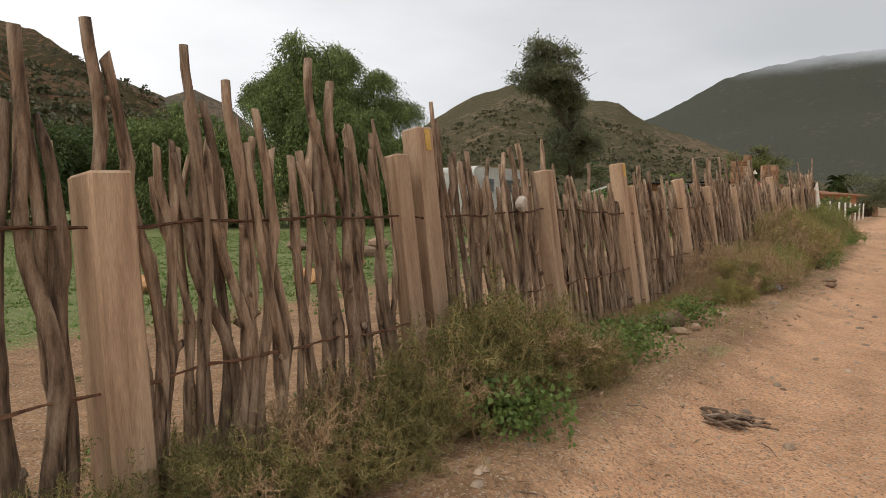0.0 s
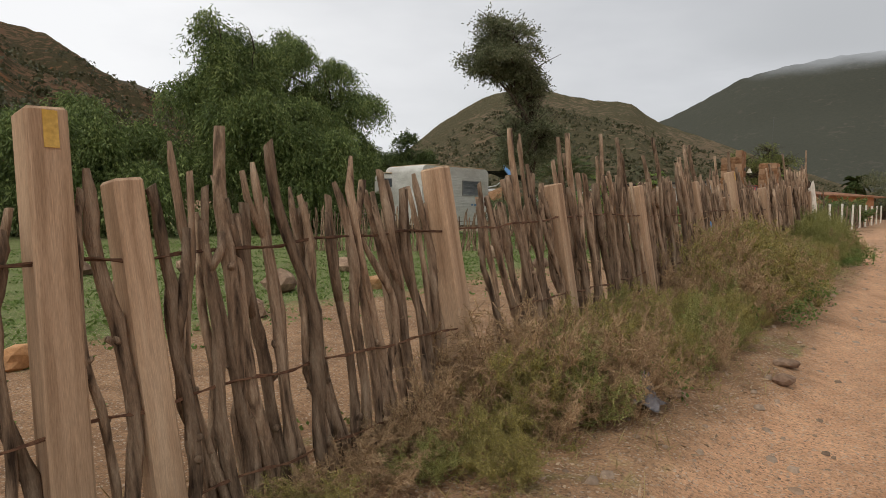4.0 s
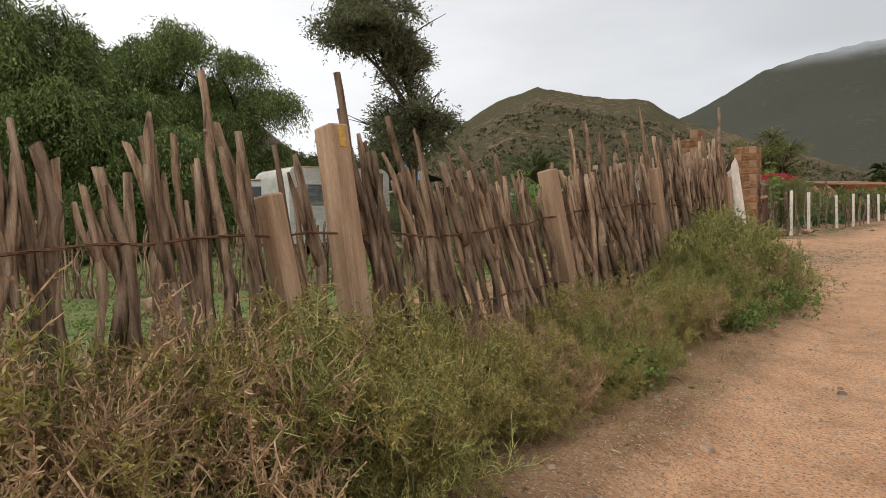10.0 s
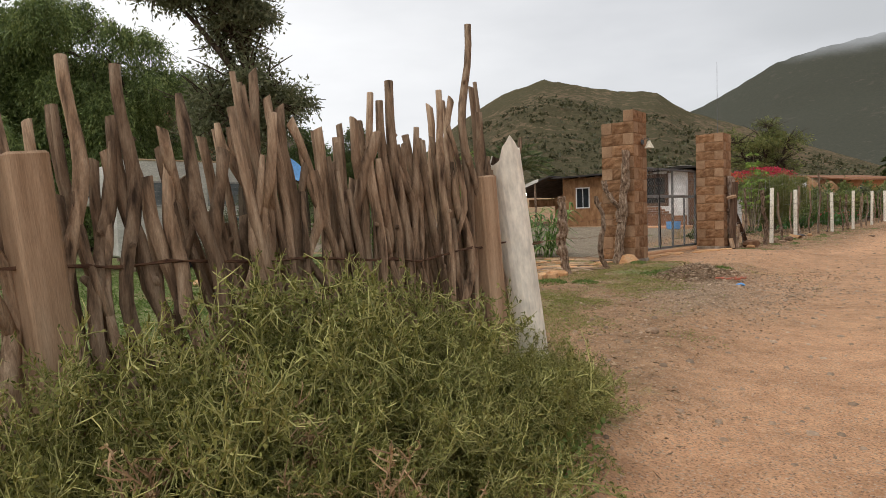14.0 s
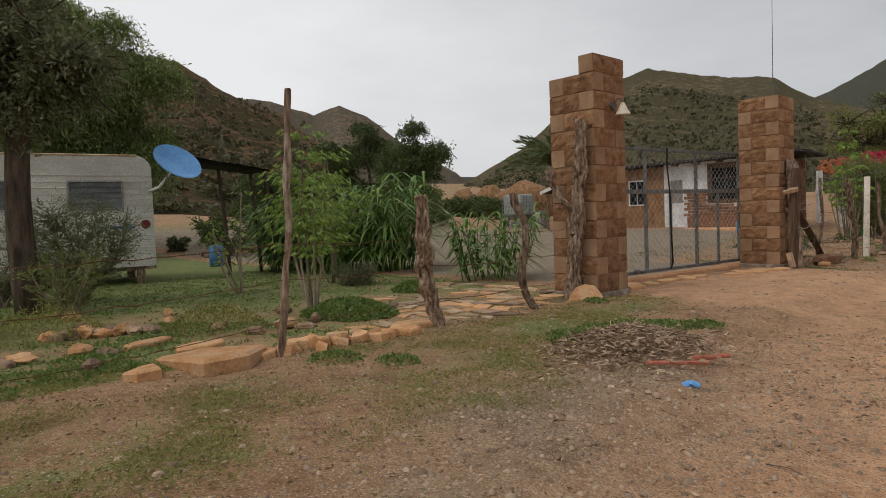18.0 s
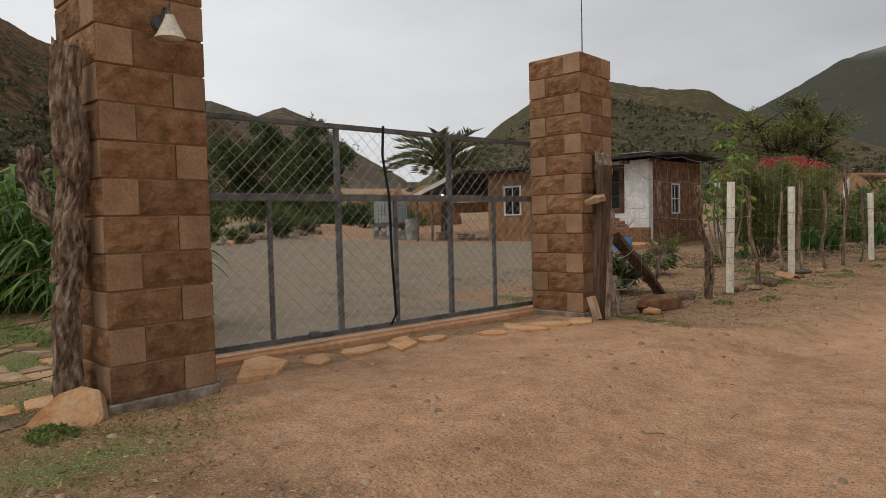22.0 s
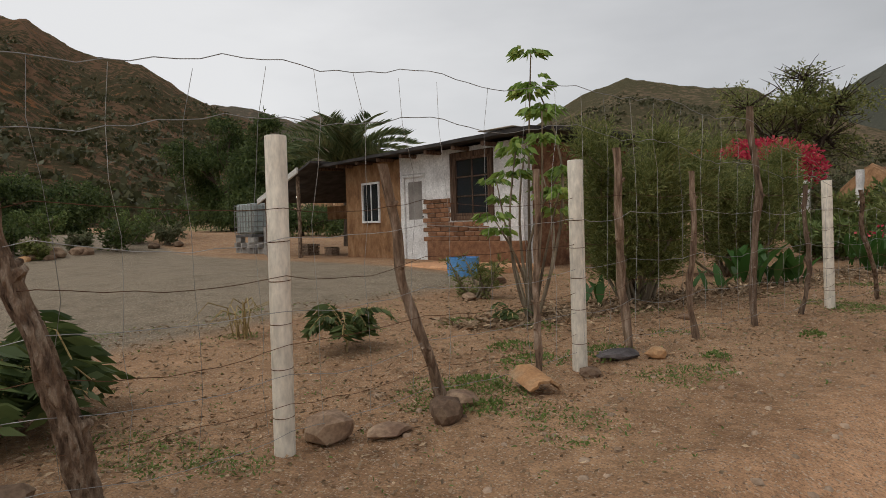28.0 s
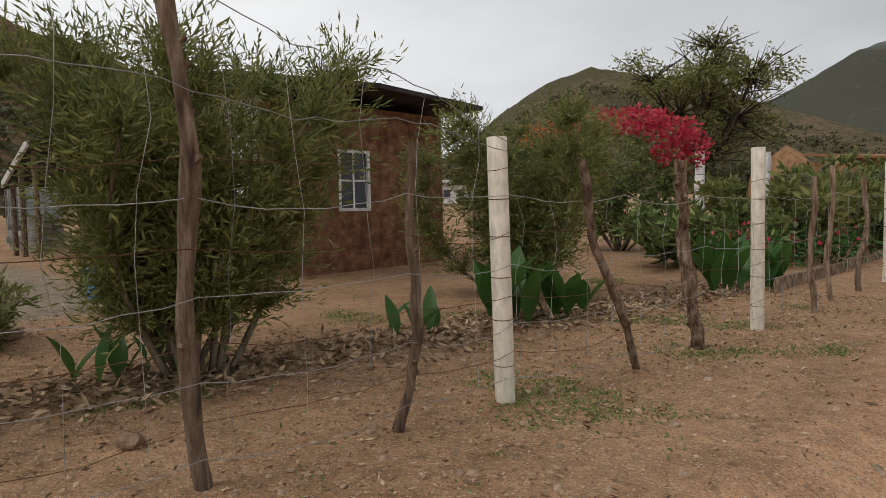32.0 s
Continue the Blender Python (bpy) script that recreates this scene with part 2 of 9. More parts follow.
def surface(name, c1, c2, scale=6.0, fine=60.0, rough=0.85, stretch=(1, 1, 1), relief=0.3, dist=0.01, vary=0.25, c3=None, metal=0.0, island=False):
    """A matt surface with coarse patches, fine grain and relief, and a tone of its own for each object."""
    m, nt, bs = nodes_of(name)
    v = coords(nt, stretch)
    info = nt.nodes.new("ShaderNodeObjectInfo")
    off = nt.nodes.new("ShaderNodeVectorMath")
    off.operation = "MULTIPLY_ADD"
    nt.links.new(info.outputs["Random"], off.inputs[0])
    off.inputs[1].default_value = (17.3, 9.1, 5.7)
    nt.links.new(v, off.inputs[2])
    v = off.outputs[0]
    a, b = tex_noise(nt, v, scale, 4), tex_noise(nt, v, fine, 3, 0.65)
    stops = [(0.35, c1), (0.65, c2)] if c3 is None else [(0.3, c1), (0.5, c2), (0.72, c3)]
    col = ramp_node(nt, a, stops)
    grain = ramp_node(nt, b, [(0.25, (0.62, 0.62, 0.62)), (0.75, (1.25, 1.25, 1.25))])
    col = mix_rgb(nt, 0.8, col, grain, "MULTIPLY")
    rnd = info.outputs["Random"]
    if island:
        geo = nt.nodes.new("ShaderNodeNewGeometry")
        rnd = geo.outputs["Random Per Island"]
    tone = ramp_node(nt, rnd, [(0.0, (1 - vary,) * 3), (1.0, (1 + vary,) * 3)])
    col = mix_rgb(nt, 1.0, col, tone, "MULTIPLY")
    nt.links.new(col, bs.inputs["Base Color"])
    bs.inputs["Roughness"].default_value, bs.inputs["Metallic"].default_value = rough, metal
    bs.inputs["Specular IOR Level"].default_value = 0.25
    if relief:
        h = math_node(nt, "ADD", a, math_node(nt, "MULTIPLY", b, 0.5))
        bump(nt, bs, h, relief, dist)
    return m


def foliage(name, c1, c2, c3=None, trans=0.35, rough=0.55, patch=0.8, clump=0.45):
    """Leaves: a tone for each leaf, patches over the crown, some light through."""
    m, nt, bs = nodes_of(name)
    geo = nt.nodes.new("ShaderNodeNewGeometry")
    v = coords(nt)
    big = tex_noise(nt, v, patch, 3)
    f = math_node(nt, "ADD", math_node(nt, "MULTIPLY", geo.outputs["Random Per Island"], 1 - clump), math_node(nt, "MULTIPLY", big, clump))
    stops = [(0.2, c1), (0.75, c2)] if c3 is None else [(0.2, c1), (0.55, c2), (0.8, c3)]
    col = ramp_node(nt, f, stops)
    nt.links.new(col, bs.inputs["Base Color"])
    bs.inputs["Roughness"].default_value = rough
    bs.inputs["Specular IOR Level"].default_value = 0.25
    tr = nt.nodes.new("ShaderNodeBsdfTranslucent")
    nt.links.new(col, tr.inputs["Color"])
    mx = nt.nodes.new("ShaderNodeMixShader")
    mx.inputs[0].default_value = trans
    out = nt.nodes["Material Output"]
    nt.links.new(bs.outputs[0], mx.inputs[1])
    nt.links.new(tr.outputs[0], mx.inputs[2])
    nt.links.new(mx.outputs[0], out.inputs["Surface"])
    return m


def attr_fac(nt, name):
    a = nt.nodes.new("ShaderNodeAttribute")
    a.attribute_name = name
    return a


def ground_material():
    m, nt, bs = nodes_of("earth")
    v = coords(nt)
    at = attr_fac(nt, "cover")
    sep = nt.nodes.new("ShaderNodeSeparateColor")
    nt.links.new(at.outputs["Color"], sep.inputs["Color"])
    road, grass, grav = sep.outputs
    n1, n2, n3 = tex_noise(nt, v, 0.7, 5), tex_noise(nt, v, 9, 5, 0.6), tex_noise(nt, v, 70, 4, 0.7)
    vor = nt.nodes.new("ShaderNodeTexVoronoi")
    vor.inputs["Scale"].default_value = 38
    nt.links.new(v, vor.inputs["Vector"])
    peb = vor.outputs["Distance"]
    c_road = mix_rgb(nt, 0.5, ramp_node(nt, n1, [(0.3, (0.4635, 0.26, 0.1436)), (0.7, (0.5459, 0.315, 0.1818))]), ramp_node(nt, n2, [(0.3, (0.4223, 0.225, 0.1225)), (0.7, (0.5768, 0.345, 0.201))]))
    c_soil = mix_rgb(nt, 0.55, ramp_node(nt, n1, [(0.32, (0.225, 0.125, 0.067)), (0.68, (0.385, 0.235, 0.132))]), ramp_node(nt, n2, [(0.3, (0.17, 0.098, 0.053)), (0.7, (0.41, 0.255, 0.144))]))
    c_gras = mix_rgb(nt, 0.6, ramp_node(nt, n2, [(0.3, (0.0721, 0.11, 0.03045)), (0.55, (0.1545, 0.2, 0.05655)), (0.75, (0.2266, 0.19, 0.087))]), ramp_node(nt, n3, [(0.3, (0.0618, 0.085, 0.0261)), (0.7, (0.1854, 0.22, 0.07395))]))
    c_grav = mix_rgb(nt, 0.5, ramp_node(nt, n1, [(0.3, (0.172, 0.143, 0.103)), (0.7, (0.232, 0.189, 0.134))]), ramp_node(nt, vor.outputs["Color"], [(0.2, (0.130, 0.109, 0.080)), (0.8, (0.288, 0.237, 0.170))]))
    edge = math_node(nt, "MULTIPLY", math_node(nt, "SUBTRACT", n2, 0.5), 1.0)

    def cover(c, amp, lo, hi):
        s = math_node(nt, "ADD", c, math_node(nt, "MULTIPLY", edge, amp))
        mr = nt.nodes.new("ShaderNodeMapRange")
        mr.inputs[1].default_value, mr.inputs[2].default_value = lo, hi
        nt.links.new(s, mr.inputs[0])
        return mr.outputs[0]
    col = mix_rgb(nt, cover(grav, 0.5, 0.25, 0.75), c_soil, c_grav)
    col = mix_rgb(nt, cover(road, 0.4, 0.2, 0.8), col, c_road)
    col = mix_rgb(nt, cover(grass, 0.9, 0.36, 0.66), col, c_gras)
    grain = ramp_node(nt, n3, [(0.3, (0.58, 0.57, 0.56)), (0.5, (1.12, 1.12, 1.12)), (0.7, (1.5, 1.49, 1.48))])
    col = mix_rgb(nt, 0.8, col, grain, "MULTIPLY")
    # damp patches, and grit of other colours
    damp = ramp_node(nt, tex_noise(nt, v, 2.6, 6, 0.62), [(0.34, (0.82, 0.79, 0.76)), (0.5, (1.08, 1.07, 1.06)), (0.68, (1.2, 1.19, 1.18))])
    col = mix_rgb(nt, 0.9, col, damp, "MULTIPLY")
    grit = nt.nodes.new("ShaderNodeTexVoronoi")
    grit.inputs["Scale"].default_value = 120
    nt.links.new(v, grit.inputs["Vector"])
    gs = nt.nodes.new("ShaderNodeSeparateColor")
    nt.links.new(grit.outputs["Color"], gs.inputs["Color"])
    pick = nt.nodes.new("ShaderNodeMapRange")
    pick.inputs[1].default_value, pick.inputs[2].default_value = 0.80, 0.82
    nt.links.new(gs.outputs[0], pick.inputs[0])
    tone = ramp_node(nt, gs.outputs[1], [(0.1, (0.16, 0.10, 0.065)), (0.5, (0.30, 0.21, 0.14)), (0.9, (0.55, 0.44, 0.33))])
    col = mix_rgb(nt, math_node(nt, "MULTIPLY", pick.outputs[0], 0.75), col, tone)
    nt.links.new(col, bs.inputs["Base Color"])
    bs.inputs["Roughness"].default_value = 0.95
    bs.inputs["Specular IOR Level"].default_value = 0.15
    h = math_node(nt, "ADD", math_node(nt, "MULTIPLY", n2, 0.45), math_node(nt, "ADD", math_node(nt, "MULTIPLY", n3, 0.5), math_node(nt, "MULTIPLY", peb, -0.4)))
    bump(nt, bs, h, 0.95, 0.03)
    return m


def hill_material(name, soil, soil2, green, green2, dens=0.5, scale=0.12, red=False):
    m, nt, bs = nodes_of(name)
    v = coords(nt)
    big, mid, fine = tex_noise(nt, v, 0.012, 6), tex_noise(nt, v, scale, 6, 0.65), tex_noise(nt, v, scale * 5, 5, 0.7)
    vor = nt.nodes.new("ShaderNodeTexVoronoi")
    vor.inputs["Scale"].default_value = scale * 2.2
    nt.links.new(v, vor.inputs["Vector"])
    c_soil = ramp_node(nt, mid, [(0.35, soil), (0.65, soil2)])
    if red:
        patch = tex_noise(nt, v, 0.05, 4, 0.6)
        pm = nt.nodes.new("ShaderNodeMapRange")
        pm.inputs[1].default_value, pm.inputs[2].default_value = 0.58, 0.66
        nt.links.new(patch, pm.inputs[0])
        c_soil = mix_rgb(nt, pm.outputs[0], c_soil, (0.36, 0.165, 0.075))
    c_green = ramp_node(nt, fine, [(0.3, green), (0.7, green2)])
    s = math_node(nt, "ADD", math_node(nt, "MULTIPLY", big, 0.6), math_node(nt, "ADD", math_node(nt, "MULTIPLY", fine, 0.6), math_node(nt, "MULTIPLY", vor.outputs["Distance"], -0.35)))
    mr = nt.nodes.new("ShaderNodeMapRange")
    mr.inputs[1].default_value, mr.inputs[2].default_value = 0.54 - dens * 0.5, 0.58 - dens * 0.5
    nt.links.new(s, mr.inputs[0])
    col = mix_rgb(nt, mr.outputs[0], c_soil, c_green)
    nt.links.new(col, bs.inputs["Base Color"])
    bs.inputs["Roughness"].default_value = 1.0
    bs.inputs["Specular IOR Level"].default_value = 0.05
    bump(nt, bs, math_node(nt, "ADD", mid, fine), 1.0, 4.0)
    return m


def glass_material():
    m, nt, bs = nodes_of("window_glass")
    bs.inputs["Base Color"].default_value = (0.03, 0.035, 0.04, 1)
    bs.inputs["Roughness"].default_value = 0.08
    bs.inputs["Transmission Weight"].default_value = 0.3
    return m


def cloud_material():
    m, nt, bs = nodes_of("low_cloud")
    v = coords(nt, (0.004, 0.004, 0.012))
    n = tex_noise(nt, v, 1.4, 6, 0.6)
    tc = nt.nodes.new("ShaderNodeTexCoord")
    sx = nt.nodes.new("ShaderNodeSeparateXYZ")
    nt.links.new(tc.outputs["Object"], sx.inputs[0])
    mr = nt.nodes.new("ShaderNodeMapRange")
    mr.interpolation_type = "SMOOTHSTEP"
    mr.inputs[1].default_value, mr.inputs[2].default_value = 0.0, 75.0
    nt.links.new(math_node(nt, "ADD", sx.outputs["Z"], math_node(nt, "MULTIPLY", math_node(nt, "SUBTRACT", n, 0.5), 55.0)), mr.inputs[0])
    em = nt.nodes.new("ShaderNodeEmission")
    em.inputs["Color"].default_value = (0.47, 0.485, 0.505, 1)
    em.inputs["Strength"].default_value = 1.0
    tr = nt.nodes.new("ShaderNodeBsdfTransparent")
    mx = nt.nodes.new("ShaderNodeMixShader")
    fac = mr.outputs[0]
    for axis, lo, hi in (("Z", 420.0, 120.0), ("X", -650.0, -160.0)):
        fade = nt.nodes.new("ShaderNodeMapRange")
        fade.interpolation_type = "SMOOTHSTEP"
        fade.inputs[1].default_value, fade.inputs[2].default_value = lo, hi
        nt.links.new(sx.outputs[axis], fade.inputs[0])
        fac = math_node(nt, "MULTIPLY", fac, fade.outputs[0])
    nt.links.new(fac, mx.inputs[0])
    nt.links.new(tr.outputs[0], mx.inputs[1])
    nt.links.new(em.outputs[0], mx.inputs[2])
    nt.links.new(mx.outputs[0], nt.nodes["Material Output"].inputs["Surface"])
    return m


M = {}
M["earth"] = ground_material()
M["hill_near"] = hill_material("near_hillside", (0.20, 0.125, 0.075), (0.31, 0.175, 0.10), (0.078, 0.068, 0.036), (0.15, 0.122, 0.062), 0.28, 0.16, True)
M["hill_mid"] = hill_material("green_hillside", (0.20, 0.15, 0.095), (0.29, 0.21, 0.13), (0.105, 0.095, 0.054), (0.17, 0.145, 0.08), 0.40, 0.11)
# Distance haze on this peak is mixed into its soil and scrub colours.
M["hill_peak"] = hill_material("hazy_peak_slope", (0.17, 0.125, 0.09), (0.23, 0.165, 0.118), (0.10, 0.088, 0.064), (0.145, 0.12, 0.085), 0.38, 0.06)
# Far mountain: base colours raised slightly to stand in for the air's haze.
M["hill_far"] = hill_material("dark_mountainside", (0.08755, 0.083, 0.06525), (0.103, 0.096, 0.07395), (0.06386, 0.066, 0.0522), (0.0824, 0.082, 0.0609), 0.6, 0.03)
M["stick"] = surface("weathered_branch", (0.055, 0.034, 0.021), (0.30, 0.198, 0.125), 6, 55, 0.92, (6, 6, 0.9), 1.0, 0.014, 0.36, c3=(0.49, 0.36, 0.245))
M["board"] = surface("rough_sawn_post_wood", (0.29, 0.18, 0.105), (0.44, 0.29, 0.18), 3, 50, 0.85, (7, 7, 0.5), 0.55, 0.006, 0.16, c3=(0.53, 0.375, 0.245))
M["oldwood"] = surface("grey_split_wood", (0.06, 0.038, 0.026), (0.235, 0.16, 0.108), 7, 50, 0.95, (4, 4, 1.4), 1.0, 0.02, 0.25, c3=(0.44, 0.35, 0.265))
M["darkwood"] = surface("dark_creosoted_timber", (0.035, 0.021, 0.014), (0.115, 0.068, 0.043), 5, 45, 0.92, (6, 6, 0.6), 1.0, 0.014, 0.2, c3=(0.20, 0.135, 0.095))
M["redstick"] = surface("reddish_barked_stake", (0.075, 0.048, 0.033), (0.20, 0.135, 0.090), 6, 45, 0.92, (5, 5, 0.9), 1.0, 0.012, 0.3, c3=(0.37, 0.28, 0.21))
M["wire"] = surface("rusty_wire", (0.103, 0.05, 0.03045), (0.206, 0.11, 0.0609), 30, 90, 0.75, relief=0.1, metal=0.5)
M["galv"] = surface("galvanised_wire", (0.30, 0.29, 0.27), (0.45, 0.43, 0.40), 20, 90, 0.5, relief=0.05, metal=0.7)
M["pvc"] = surface("white_painted_pipe", (0.66, 0.59, 0.48), (0.79, 0.73, 0.62), 2.0, 30, 0.5, (1, 1, 0.35), 0.06, 0.002, 0.05)
M["concrete"] = surface("grey_concrete", (0.24, 0.23, 0.21), (0.40, 0.38, 0.35), 5, 60, 0.9, relief=0.4)
M["block_rough"] = surface("split_face_ochre_block", (0.165, 0.082, 0.039), (0.27, 0.143, 0.072), 9, 45, 0.95, (1, 1, 1), 1.0, 0.03, 0.16, c3=(0.35, 0.205, 0.113))
M["block_smooth"] = surface("smooth_ochre_block", (0.28, 0.163, 0.093), (0.37, 0.235, 0.14), 5, 60, 0.9, (1, 1, 1), 0.4, 0.006, 0.12)
M["mortar"] = surface("mortar", (0.206, 0.12, 0.06525), (0.309, 0.19, 0.1087), 8, 60, 0.95)
M["footing"] = surface("mortar_smeared_footing", (0.13, 0.09, 0.062), (0.26, 0.20, 0.15), 7, 45, 0.95, relief=0.7, c3=(0.46, 0.41, 0.35))
M["steel"] = surface("grey_gate_steel", (0.10, 0.10, 0.10), (0.19, 0.185, 0.18), 6, 50, 0.55, relief=0.1, metal=0.35, vary=0.1)
M["flag"] = surface("orange_flagstone", (0.3914, 0.19, 0.0783), (0.5665, 0.31, 0.1479), 4, 40, 0.9, relief=0.5, vary=0.22, c3=(0.515, 0.36, 0.2175))
M["stone"] = surface("brown_field_stone", (0.1648, 0.1, 0.06525), (0.3502, 0.24, 0.1566), 5, 40, 0.92, relief=0.5, vary=0.35)
M["pebble"] = surface("loose_pebbles", (0.24, 0.16, 0.105), (0.42, 0.31, 0.22), 5, 40, 0.92, relief=0.2, vary=0.35, island=True)
M["slate"] = surface("dark_slate_stone", (0.07, 0.06, 0.06), (0.15, 0.13, 0.125), 5, 40, 0.85, relief=0.5)
M["adobe"] = surface("straw_adobe_wall", (0.17, 0.088, 0.042), (0.29, 0.155, 0.075), 2.6, 16, 0.95, (2.0, 2.0, 0.9), 1.0, 0.04, 0.05, c3=(0.40, 0.25, 0.135))
M["palewood"] = surface("bare_weathered_wood", (0.13, 0.085, 0.06), (0.34, 0.26, 0.20), 9, 60, 0.9, (3, 3, 0.8), 0.8, 0.02, 0.05, c3=(0.50, 0.42, 0.34))
M["chips"] = surface("bleached_wood_chips", (0.16, 0.10, 0.065), (0.36, 0.25, 0.165), 8, 70, 0.95, relief=0.3, vary=0.4, c3=(0.52, 0.40, 0.28), island=True)
M["cream"] = surface("cream_lamp_paint", (0.60, 0.53, 0.40), (0.66, 0.59, 0.46), 3, 40, 0.5, relief=0.02, vary=0.02)
M["paleflag"] = surface("worn_dusty_flagstone", (0.26, 0.17, 0.10), (0.44, 0.30, 0.18), 5, 40, 0.92, relief=0.5, vary=0.22, c3=(0.50, 0.38, 0.26))
M["lime"] = surface("flaking_whitewash", (0.60, 0.58, 0.56), (0.80, 0.79, 0.77), 3, 25, 0.9, relief=0.35, vary=0.03)
M["brick"] = surface("exposed_clay_brick", (0.16, 0.078, 0.042), (0.28, 0.145, 0.078), 8, 50, 0.95, relief=0.6, vary=0.25)
M["roof"] = surface("tar_roof_edge", (0.035, 0.032, 0.03), (0.09, 0.08, 0.075), 3, 30, 0.9, relief=0.4)
M["alu"] = surface("weathered_white_aluminium", (0.54, 0.515, 0.46), (0.72, 0.70, 0.645), 1.2, 25, 0.5, (1, 1, 2.5), 0.08, 0.004, 0.03)
M["rust"] = surface("rust_stained_roof_panel", (0.3708, 0.22, 0.1044), (0.618, 0.5, 0.348), 2, 20, 0.7, relief=0.15)
M["dark"] = surface("dark_void_cloth", (0.012, 0.012, 0.012), (0.03, 0.028, 0.026), 3, 20, 0.9, relief=0.1)
M["glass"] = glass_material()
M["blue"] = surface("faded_blue_plastic", (0.10, 0.28, 0.58), (0.16, 0.38, 0.70), 2, 30, 0.5, relief=0.05, vary=0.05)
M["bluedk"] = surface("blue_plastic_tub", (0.05, 0.14, 0.28), (0.09, 0.22, 0.38), 3, 30, 0.6, relief=0.05, vary=0.05)
M["whitestone"] = surface("pale_quartz_stone", (0.42, 0.35, 0.28), (0.62, 0.54, 0.45), 5, 40, 0.9, relief=0.4)
M["pinkpipe"] = surface("salmon_plastic_pipe", (0.62, 0.17, 0.10), (0.75, 0.27, 0.18), 4, 40, 0.6, relief=0.05)
M["tote"] = surface("milky_water_tank", (0.45, 0.52, 0.50), (0.60, 0.66, 0.63), 2, 20, 0.4, relief=0.05)
M["cloth"] = surface("grey_rag", (0.12, 0.11, 0.11), (0.24, 0.22, 0.22), 6, 60, 0.95, relief=0.5)
M["bark"] = surface("dark_bark", (0.03605, 0.025, 0.0174), (0.103, 0.075, 0.0522), 4, 30, 0.95, (3, 3, 0.6), 0.8, 0.03)
M["greybark"] = surface("pale_sapling_bark", (0.1442, 0.11, 0.07395), (0.309, 0.25, 0.174), 4, 30, 0.95, (3, 3, 0.6), 0.5, 0.01)
M["pepper"] = foliage("pepper_tree_leaf", (0.045, 0.066, 0.02), (0.15, 0.20, 0.06), (0.35, 0.40, 0.14), trans=0.26, patch=1.3, clump=0.6)
M["olive"] = foliage("grey_green_leaf", (0.09, 0.10, 0.05), (0.18, 0.19, 0.10), (0.28, 0.285, 0.17), trans=0.45)
M["dkgreen"] = foliage("dark_tree_leaf", (0.035, 0.058, 0.018), (0.085, 0.12, 0.036), (0.14, 0.17, 0.055))
M["cane"] = foliage("cane_grass_blade", (0.05, 0.105, 0.022), (0.13, 0.225, 0.05), (0.28, 0.39, 0.12), rough=0.42)
M["acacia"] = foliage("willowy_acacia_leaf", (0.095, 0.118, 0.034), (0.19, 0.21, 0.066), (0.31, 0.315, 0.112))
M["canna"] = foliage("broad_canna_leaf", (0.03, 0.085, 0.018), (0.07, 0.155, 0.034), rough=0.38)
M["sapling"] = foliage("fresh_sapling_leaf", (0.12, 0.20, 0.035), (0.22, 0.33, 0.07), (0.36, 0.41, 0.10), rough=0.45)
M["boug"] = foliage("bougainvillea_bract", (0.36, 0.02, 0.05), (0.58, 0.05, 0.10), (0.66, 0.14, 0.14))
M["orange"] = foliage("orange_blossom", (0.4635, 0.13, 0.0435), (0.6695, 0.22, 0.0783))
M["weed"] = foliage("green_weed_leaf", (0.10, 0.115, 0.027), (0.23, 0.225, 0.06), (0.42, 0.37, 0.12), patch=3)
M["bushweed"] = foliage("dark_small_leaved_weed", (0.06, 0.07, 0.02), (0.15, 0.155, 0.045), (0.29, 0.265, 0.085), trans=0.15, patch=5)
M["mudwall"] = surface("red_brown_mud_wall", (0.11, 0.05, 0.028), (0.215, 0.105, 0.057), 6, 26, 0.95, (1, 1, 1), 1.0, 0.06, 0.05, c3=(0.32, 0.18, 0.10))
M["dryweed"] = foliage("dry_weed_sprig", (0.24, 0.15, 0.072), (0.43, 0.295, 0.148), (0.60, 0.445, 0.235), trans=0.15, patch=3)
M["weedstem"] = surface("weed_stem", (0.2678, 0.185, 0.0783), (0.4326, 0.33, 0.1479), 8, 40, 0.9, relief=0.1)
M["clover"] = foliage("low_clover_leaf", (0.10, 0.15, 0.037), (0.20, 0.27, 0.075), patch=2)
M["turf"] = foliage("trodden_short_grass", (0.16, 0.17, 0.045), (0.27, 0.27, 0.08), (0.33, 0.29, 0.10), patch=2)
M["straw"] = foliage("straw_grass", (0.2472, 0.18, 0.0783), (0.412, 0.32, 0.1479), patch=3)
M["scrub"] = foliage("hill_scrub_leaf", (0.05, 0.054, 0.024), (0.105, 0.1, 0.045), trans=0.15)
M["earthclod"] = surface("red_earth_clod", (0.206, 0.1, 0.0522), (0.3502, 0.19, 0.1044), 6, 50, 0.95, relief=0.6)
M["litter"] = surface("dead_leaf_litter", (0.22, 0.145, 0.085), (0.44, 0.32, 0.205), 8, 50, 0.95, relief=0.2, vary=0.45, island=True)
M["tile"] = surface("terracotta_awning", (0.22, 0.10, 0.055), (0.32, 0.16, 0.085), 3, 30, 0.9, relief=0.3)
M["domeclay"] = surface("pink_adobe_render", (0.4326, 0.22, 0.1131), (0.5665, 0.32, 0.174), 1.5, 20, 0.95, relief=0.4)


def bulb_material():
    m, nt, bs = nodes_of("lit_bulb")
    bs.inputs["Base Color"].default_value = (0.9, 0.9, 0.85, 1)
    bs.inputs["Emission Color"].default_value = (1, 0.95, 0.85, 1)
    bs.inputs["Emission Strength"].default_value = 6.0
    return m


M["bulb"] = bulb_material()
